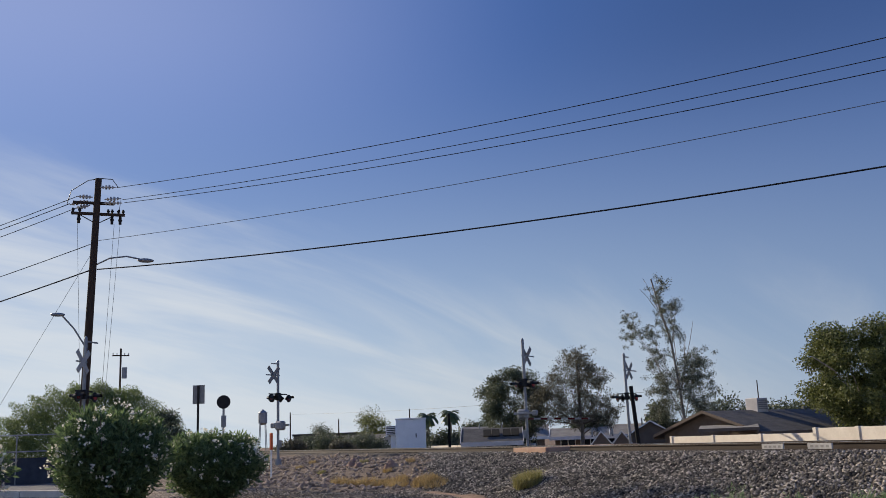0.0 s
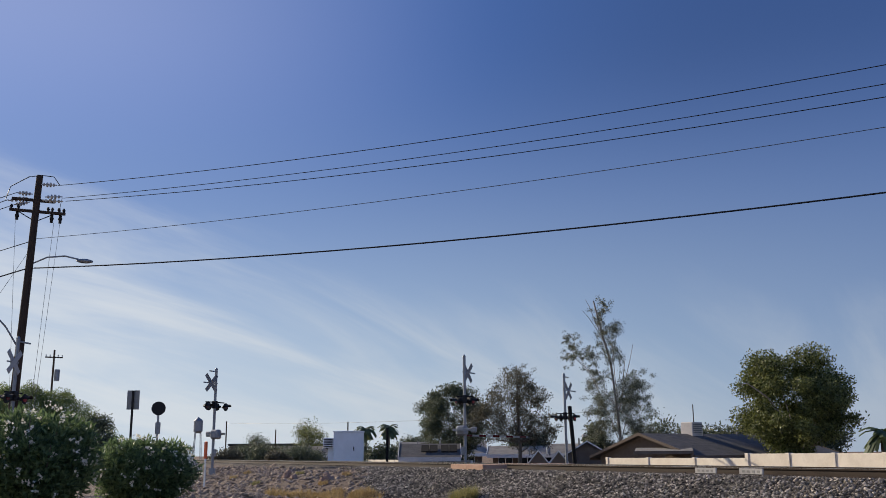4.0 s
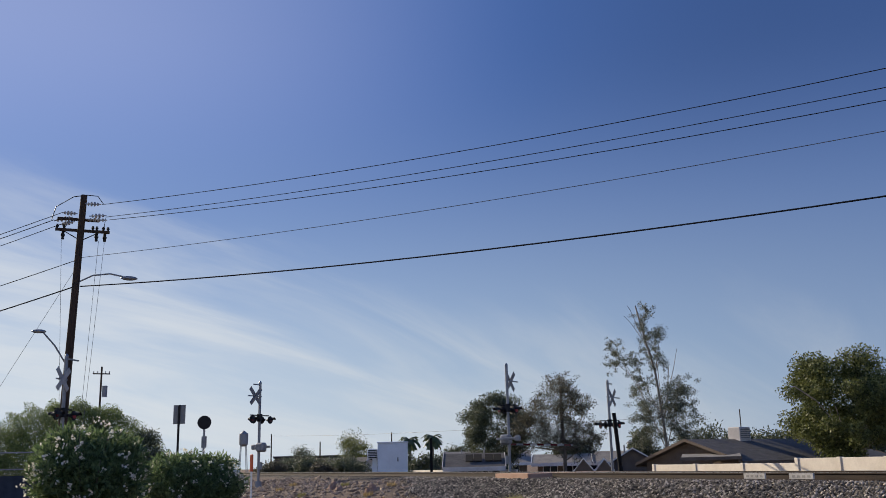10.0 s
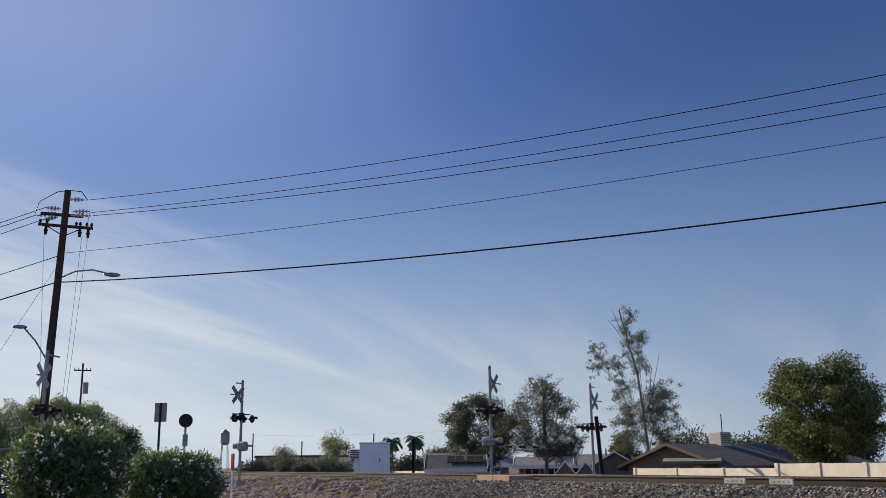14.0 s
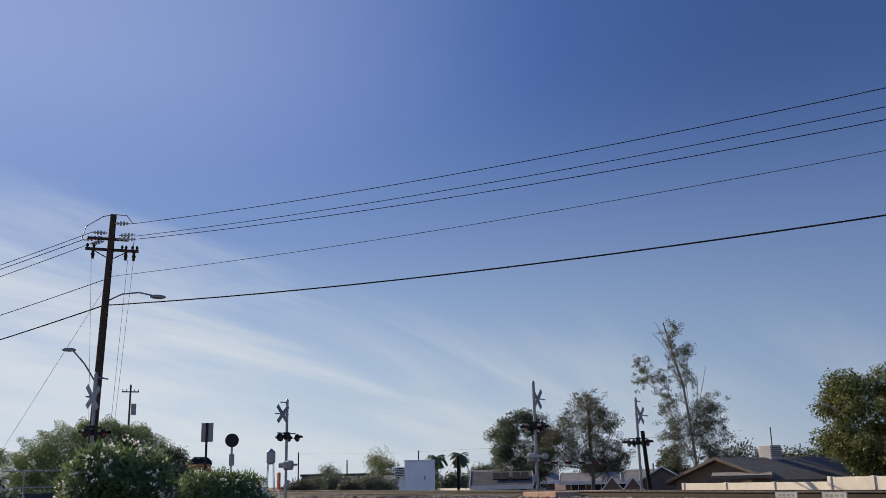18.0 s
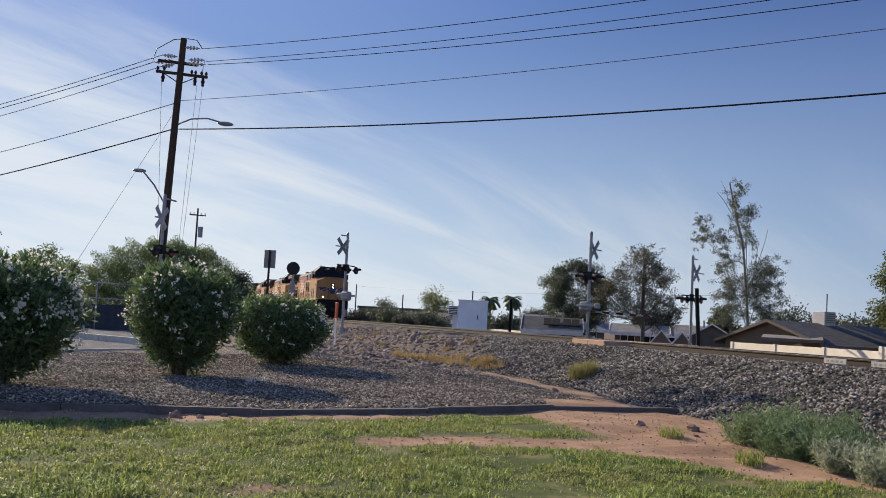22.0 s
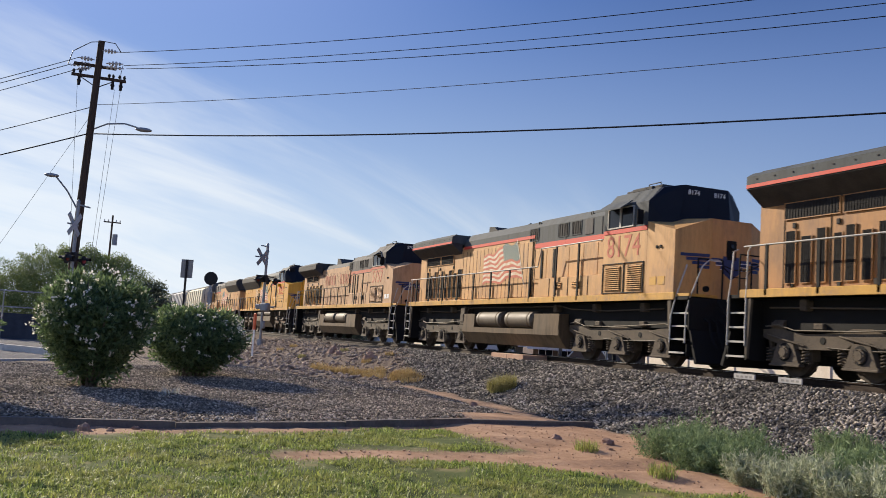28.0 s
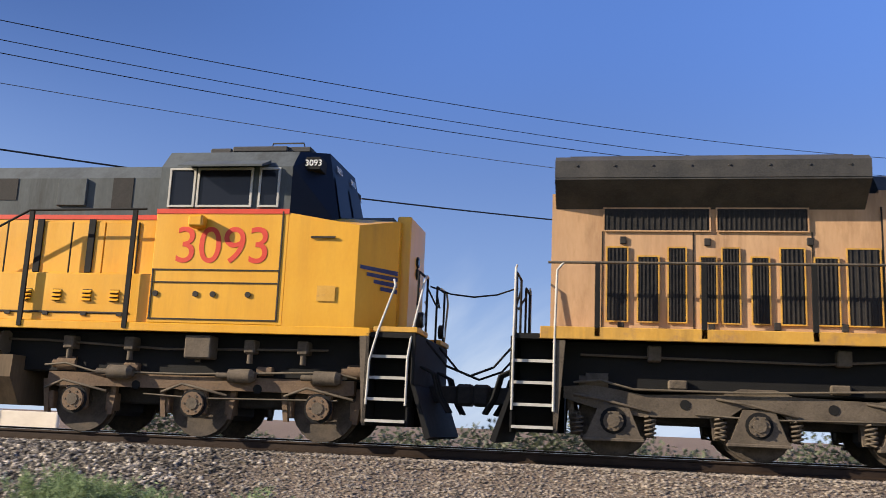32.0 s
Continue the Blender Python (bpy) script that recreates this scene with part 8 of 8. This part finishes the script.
# ---- beyond the track: bungalow, block wall, houses ----
def build_bungalow():
    t = thing("signal_bungalow", "white metal railway equipment cabinet with an air conditioner", "equipment cabinet", at=pose(-58.7, 20.0, 0.9, 0, 0, -20))
    s = Shape()
    s.box(-1.0, 1.0, -0.95, 0.95, 0.1, 2.1, 0.02)
    part("cabinet_body", s, "bungalow", t)
    s = Shape()
    s.box(-1.05, 1.05, -1.0, 1.0, 2.1, 2.18, 0.02)
    part("cabinet_roof", s, "bungalow", t)
    s = Shape()
    s.box(-1.0, 1.0, -0.95, 0.95, -0.8, 0.1)
    part("plinth", s, "kerb", t)
    s = Shape()
    s.box(0.3, 1.0, -1.6, -0.96, 1.15, 1.75, 0.02)
    ac = part("air_conditioner", s, "bungalow", t)
    for k in range(5):
        s = Shape()
        s.box(1.0, 1.02, -1.55, -1.0, 1.2 + 0.11 * k, 1.26 + 0.11 * k)
        part("vent_slat", s, "steel_dark", ac)
    s = Shape()
    s.box(0.55, 0.8, -1.3, -0.97, 0.1, 1.15, 0.02)
    part("conduit_leg", s, "bungalow", t)
    s = Shape()
    s.box(1.0, 1.015, -0.4, 0.45, 0.2, 1.95, 0.004)
    part("cabinet_door", s, "bungalow", t)
    s = Shape()
    s.box(1.015, 1.05, 0.3, 0.36, 0.95, 1.2, 0.005)
    part("door_handle", s, "steel_dark", t)


build_bungalow()


def build_wall():
    t = thing("block_wall", "pale painted block wall along the back yards", "wall", kind="structure")
    x = -48.6
    i = 0
    while x < -23:
        top = 1.31 if x < -40 else 1.52
        ln = 2.7 if x > -40 else 4.0
        s = Shape()
        s.box(x + 0.12, x + ln - 0.12, 32.92, 33.08, YARD - 0.2, top, 0.01)
        part("wall_panel", s, "white_wall", t)
        s = Shape()
        s.box(x - 0.12, x + 0.12, 32.87, 33.13, YARD - 0.2, top + 0.03, 0.015)
        part("pilaster", s, "white_wall", t)
        x += ln
        i += 1


build_wall()


def house(name, label, x, y, rot, w, d, eave, ridge, wall, roof, ac=None, over=0.5, trim="white_paint"):
    """A low house: w along its ridge, d across; wall and roof heights above the yard."""
    t = thing("house", label, "house", group="houses beyond the track", at=pose(x, y, YARD, 0, 0, rot))
    s = Shape()
    s.box(-w / 2, w / 2, -d / 2, d / 2, -0.1, eave)
    part("wall", s, wall, t)
    s = Shape()
    s.prism([(-d / 2, eave), (d / 2, eave), (0, ridge - 0.12)], "x", -w / 2, w / 2)
    part("gable_wall", s, wall, t)
    th = 0.14
    for e in (-1, 1):
        k = (ridge - eave) / (d / 2)
        n = 9
        ob = new("roof_slope")
        ob.parent = t
        for i in range(n):
            u0, u1 = i / n, (i + 1) / n
            y0, y1 = e * (d / 2 + over) * (1 - u0), e * (d / 2 + over) * (1 - u1)
            z0, z1 = ridge - k * abs(y0), ridge - k * abs(y1)
            s = Shape()
            s.add([(-w / 2 - over, y0, z0 + 0.002), (w / 2 + over, y0, z0 + 0.002), (w / 2 + over, y1, z1), (-w / 2 - over, y1, z1),
                   (-w / 2 - over, y0, z0 - th), (w / 2 + over, y0, z0 - th), (w / 2 + over, y1, z1 - th), (-w / 2 - over, y1, z1 - th)],
                  [(0, 1, 2, 3), (7, 6, 5, 4), (0, 4, 5, 1), (1, 5, 6, 2), (2, 6, 7, 3), (3, 7, 4, 0)])
            part("shingle_course", s, roof, ob)
        s = Shape()
        zz = ridge - k * (d / 2 + over)
        s.box(-w / 2 - over, w / 2 + over, e * (d / 2 + over), e * (d / 2 + over + 0.04), zz - 0.27, zz + 0.03)
        part("fascia", s, trim, t)
    for g in (-1, 1):
        for e in (-1, 1):
            rk = Shape()
            xx = g * (w / 2 + over)
            ye = e * (d / 2 + over)
            zz = ridge - (ridge - eave) / (d / 2) * (d / 2 + over)
            rb = 0.14 if w > 7 else 0.06
            rk.prism([(0, ridge + 0.04), (ye, zz + 0.04), (ye, zz - rb), (0, ridge - rb)], "x", xx, xx + g * 0.05)
            part("rake_board", rk, trim, t)
    for px, w2 in () if w < 3 else ((-w * 0.3, 1.2), (w * 0.05, 1.6), (w * 0.32, 1.2)):
        for e in (-1, 1):
            wi = new("window")
            wi.parent = t
            s = Shape()
            s.box(px - w2 / 2, px + w2 / 2, e * d / 2, e * (d / 2 + 0.02), 0.95, 2.0)
            part("pane", s, "glass", wi)
            s = Shape()
            for a, b, c0, c1 in ((-w2 / 2 - 0.06, -w2 / 2, 0.9, 2.05), (w2 / 2, w2 / 2 + 0.06, 0.9, 2.05), (-w2 / 2, w2 / 2, 0.9, 0.96), (-w2 / 2, w2 / 2, 1.99, 2.05), (-0.03, 0.03, 0.95, 2.0)):
                s.box(px + a, px + b, e * d / 2, e * (d / 2 + 0.05), c0, c1)
            part("window_frame", s, "white_paint", wi)
    if ac is not None:
        s = Shape()
        s.box(ac - 0.5, ac + 0.5, -0.5, 0.5, ridge - 0.25, ridge + 0.75, 0.03)
        o = part("roof_cooler", s, "stucco_pale", t, "boxy evaporative cooler on the roof")
        for k in range(5):
            s = Shape()
            s.box(ac - 0.42, ac + 0.42, -0.52, -0.5, ridge + 0.05 + 0.13 * k, ridge + 0.1 + 0.13 * k)
            part("cooler_slat", s, "alu_sign", o)
    s = Shape()
    for px in (-w * 0.25, w * 0.2):
        s.cyl((px, 0.6, ridge - 0.3), (px, 0.6, ridge + 0.25), 0.05, n=8)
    part("vent_pipe", s, "galv", t)
    return t


house("house", "low house with a dark grey shingle gable roof and roof cooler", -51.2, 43.6, 100, 14, 8, 2.15, 3.4, "stucco", "shingle", ac=-2.5, trim="stucco")
house("house", "low house with brown shingles and a pale fascia", -89.6, 40.7, 65, 7.8, 6, 2.4, 3.45, "stucco", "shingle_brown", ac=1.5)
house("house", "low house with grey shingle roof behind the crossing", -76.7, 43.0, 60, 5.6, 5, 2.25, 2.9, "stucco", "shingle_brown")
house("house", "small grey gabled house among the roofs", -61.2, 39.7, 147, 6.0, 2.9, 2.2, 3.05, "stucco", "shingle", over=0.25)
house("house", "low tan-roofed house far behind the cabinet", -108, 38.2, 60, 6, 6, 1.7, 2.7, "stucco_pale", "shingle_brown")
house("house", "low pale house with hipped grey roof on the skyline", -128, 36.0, 40, 9, 8, 2.0, 3.4, "stucco_pale", "shingle")
house("house", "tiny shed with a white-trimmed gable by the crossing", -58.0, 33.6, 150, 2.0, 1.1, 1.75, 2.42, "stucco", "shingle_brown", over=0.12)
house("house", "tiny shed with a white-trimmed gable by the crossing", -57.3, 34.8, 150, 2.0, 1.0, 1.75, 2.36, "stucco", "shingle_brown", over=0.12)
house("house", "low flat house with a roof cooler behind the crossing", -68.5, 44.0, 60, 5.0, 5, 2.3, 3.0, "stucco", "shingle_brown", ac=0.5)


house("house", "low pale-walled house with a dark grey roof by the crossing", -64.2, 28.1, 66, 3.7, 4.5, 2.1, 2.95, "stucco_pale", "shingle", over=0.35, trim="stucco_pale")


def roof_panels():
    p = thing("solar_panels", "dark tilted solar panels on a low grey roof", "solar panels", at=pose(-64.2, 28.1, YARD - 0.13, 0, 0, 66))
    for k in range(4):
        s = Shape()
        x = -0.6 + 0.6 * k + (0.2 if k > 1 else 0)
        s.prism([(-1.75, 2.49), (-0.65, 2.95), (-0.65, 3.0), (-1.75, 2.54)], "x", x, x + 0.56)
        part("panel", s, "black", p)


roof_panels()


def patio_and_panels():
    t = thing("patio_cover", "light wooden patio cover beside the house", "patio cover", at=pose(-47.4, 36.2, YARD, 0, 0, 52))
    s = Shape()
    s.prism([(-1.3, 2.2), (1.3, 2.42), (1.3, 2.5), (-1.3, 2.28)], "x", -1.7, 1.7)
    part("cover_roof", s, "shingle_brown", t)
    s = Shape()
    s.box(-1.75, 1.75, -1.34, -1.3, 2.12, 2.3)
    part("cover_fascia", s, "stucco", t)
    for x in (-1.6, 0, 1.6):
        s = Shape()
        s.box(x - 0.06, x + 0.06, -1.2, -1.08, -0.1, 2.2)
        part("cover_post", s, "stucco", t)
    p = thing("solar_panels", "row of dark tilted roof panels", "solar panels", at=pose(-88.0, 40.0, YARD + 2.95, 0, 0, 65))
    for k in range(4):
        s = Shape()
        s.prism([(-0.5, -0.02), (0.5, 0.28), (0.5, 0.32), (-0.5, 0.02)], "x", -2.2 + k * 1.05, -1.2 + k * 1.05)
        part("panel", s, "black", p)
    w = thing("water_tower", "small silver water tower on legs far away", "water tower", at=pose(-295, 52.3, YARD))
    s = Shape()
    s.cyl((0, 0, 9.5), (0, 0, 12.6), 1.35, n=18)
    s.cyl((0, 0, 12.6), (0, 0, 13.7), 1.45, 0.1, n=18)
    s.cyl((0, 0, 8.9), (0, 0, 9.5), 0.6, 1.35, n=18)
    part("tank", s, "galv", w)
    for a in range(4):
        s = Shape()
        x, y = math.cos(a * 1.57 + 0.78), math.sin(a * 1.57 + 0.78)
        s.tube([(x * 1.7, y * 1.7, -0.5), (x * 1.1, y * 1.1, 9.6)], 0.12, 6)
        part("leg", s, "galv", w)
    b = thing("long_low_building", "long dark low building on the skyline", "building", at=pose(-212, 58, YARD, 0, 0, -14))
    s = Shape()
    s.box(-4, 4, -13, 13, -0.5, 4.3)
    part("wall", s, "shingle", b)
    s = Shape()
    s.box(-4.4, 4.4, -13.4, 13.4, 4.3, 4.75, 0.05)
    part("roof", s, "roof_dark", b)
    for k in range(7):
        s = Shape()
        s.box(4.0, 4.05, -11.5 + 3.5 * k, -9.6 + 3.5 * k, 1.2, 2.8)
        part("window", s, "glass", b)
    f = thing("yard_fence_wall", "low pale garden wall beyond the far crossing", "wall", at=pose(-78, 30.5, YARD))
    for k in range(6):
        s = Shape()
        s.box(-14 + 5 * k, -9.1 + 5 * k, -0.08, 0.08, -0.1, 1.75, 0.01)
        part("wall_panel", s, "white_wall", f)


patio_and_panels()


# ---- what moves ----
FRONT = ((-10.0, -556.5), (20.0, -115.8), (22.0, -85.95), (23.0, -71.0), (24.0, -55.55), (25.5, -32.75), (28.0, 3.72), (29.0, 18.85), (30.0, 34.05), (32.0, 64.65))


def front_x(t):
    """Where the first coupling stands on the track at t seconds."""
    for (a, xa), (b, xb) in zip(FRONT, FRONT[1:]):
        if t <= b:
            return xa + (xb - xa) * (t - a) / (b - a)
    return FRONT[-1][1]


def motions():
    for unit, back, turned in TRAIN:
        rows = []
        for t in (0.0, 16.0, 20.0, 22.0, 23.0, 24.0, 25.5, 28.0, 29.0, 30.0, 32.0):
            x = front_x(t) + back
            rows.append((t, pose(x - LEN, TRACK_Y, RAIL_Z, 0, 0, 180) if turned else pose(x, TRACK_Y, RAIL_Z)))
        walk(unit, rows)


motions()
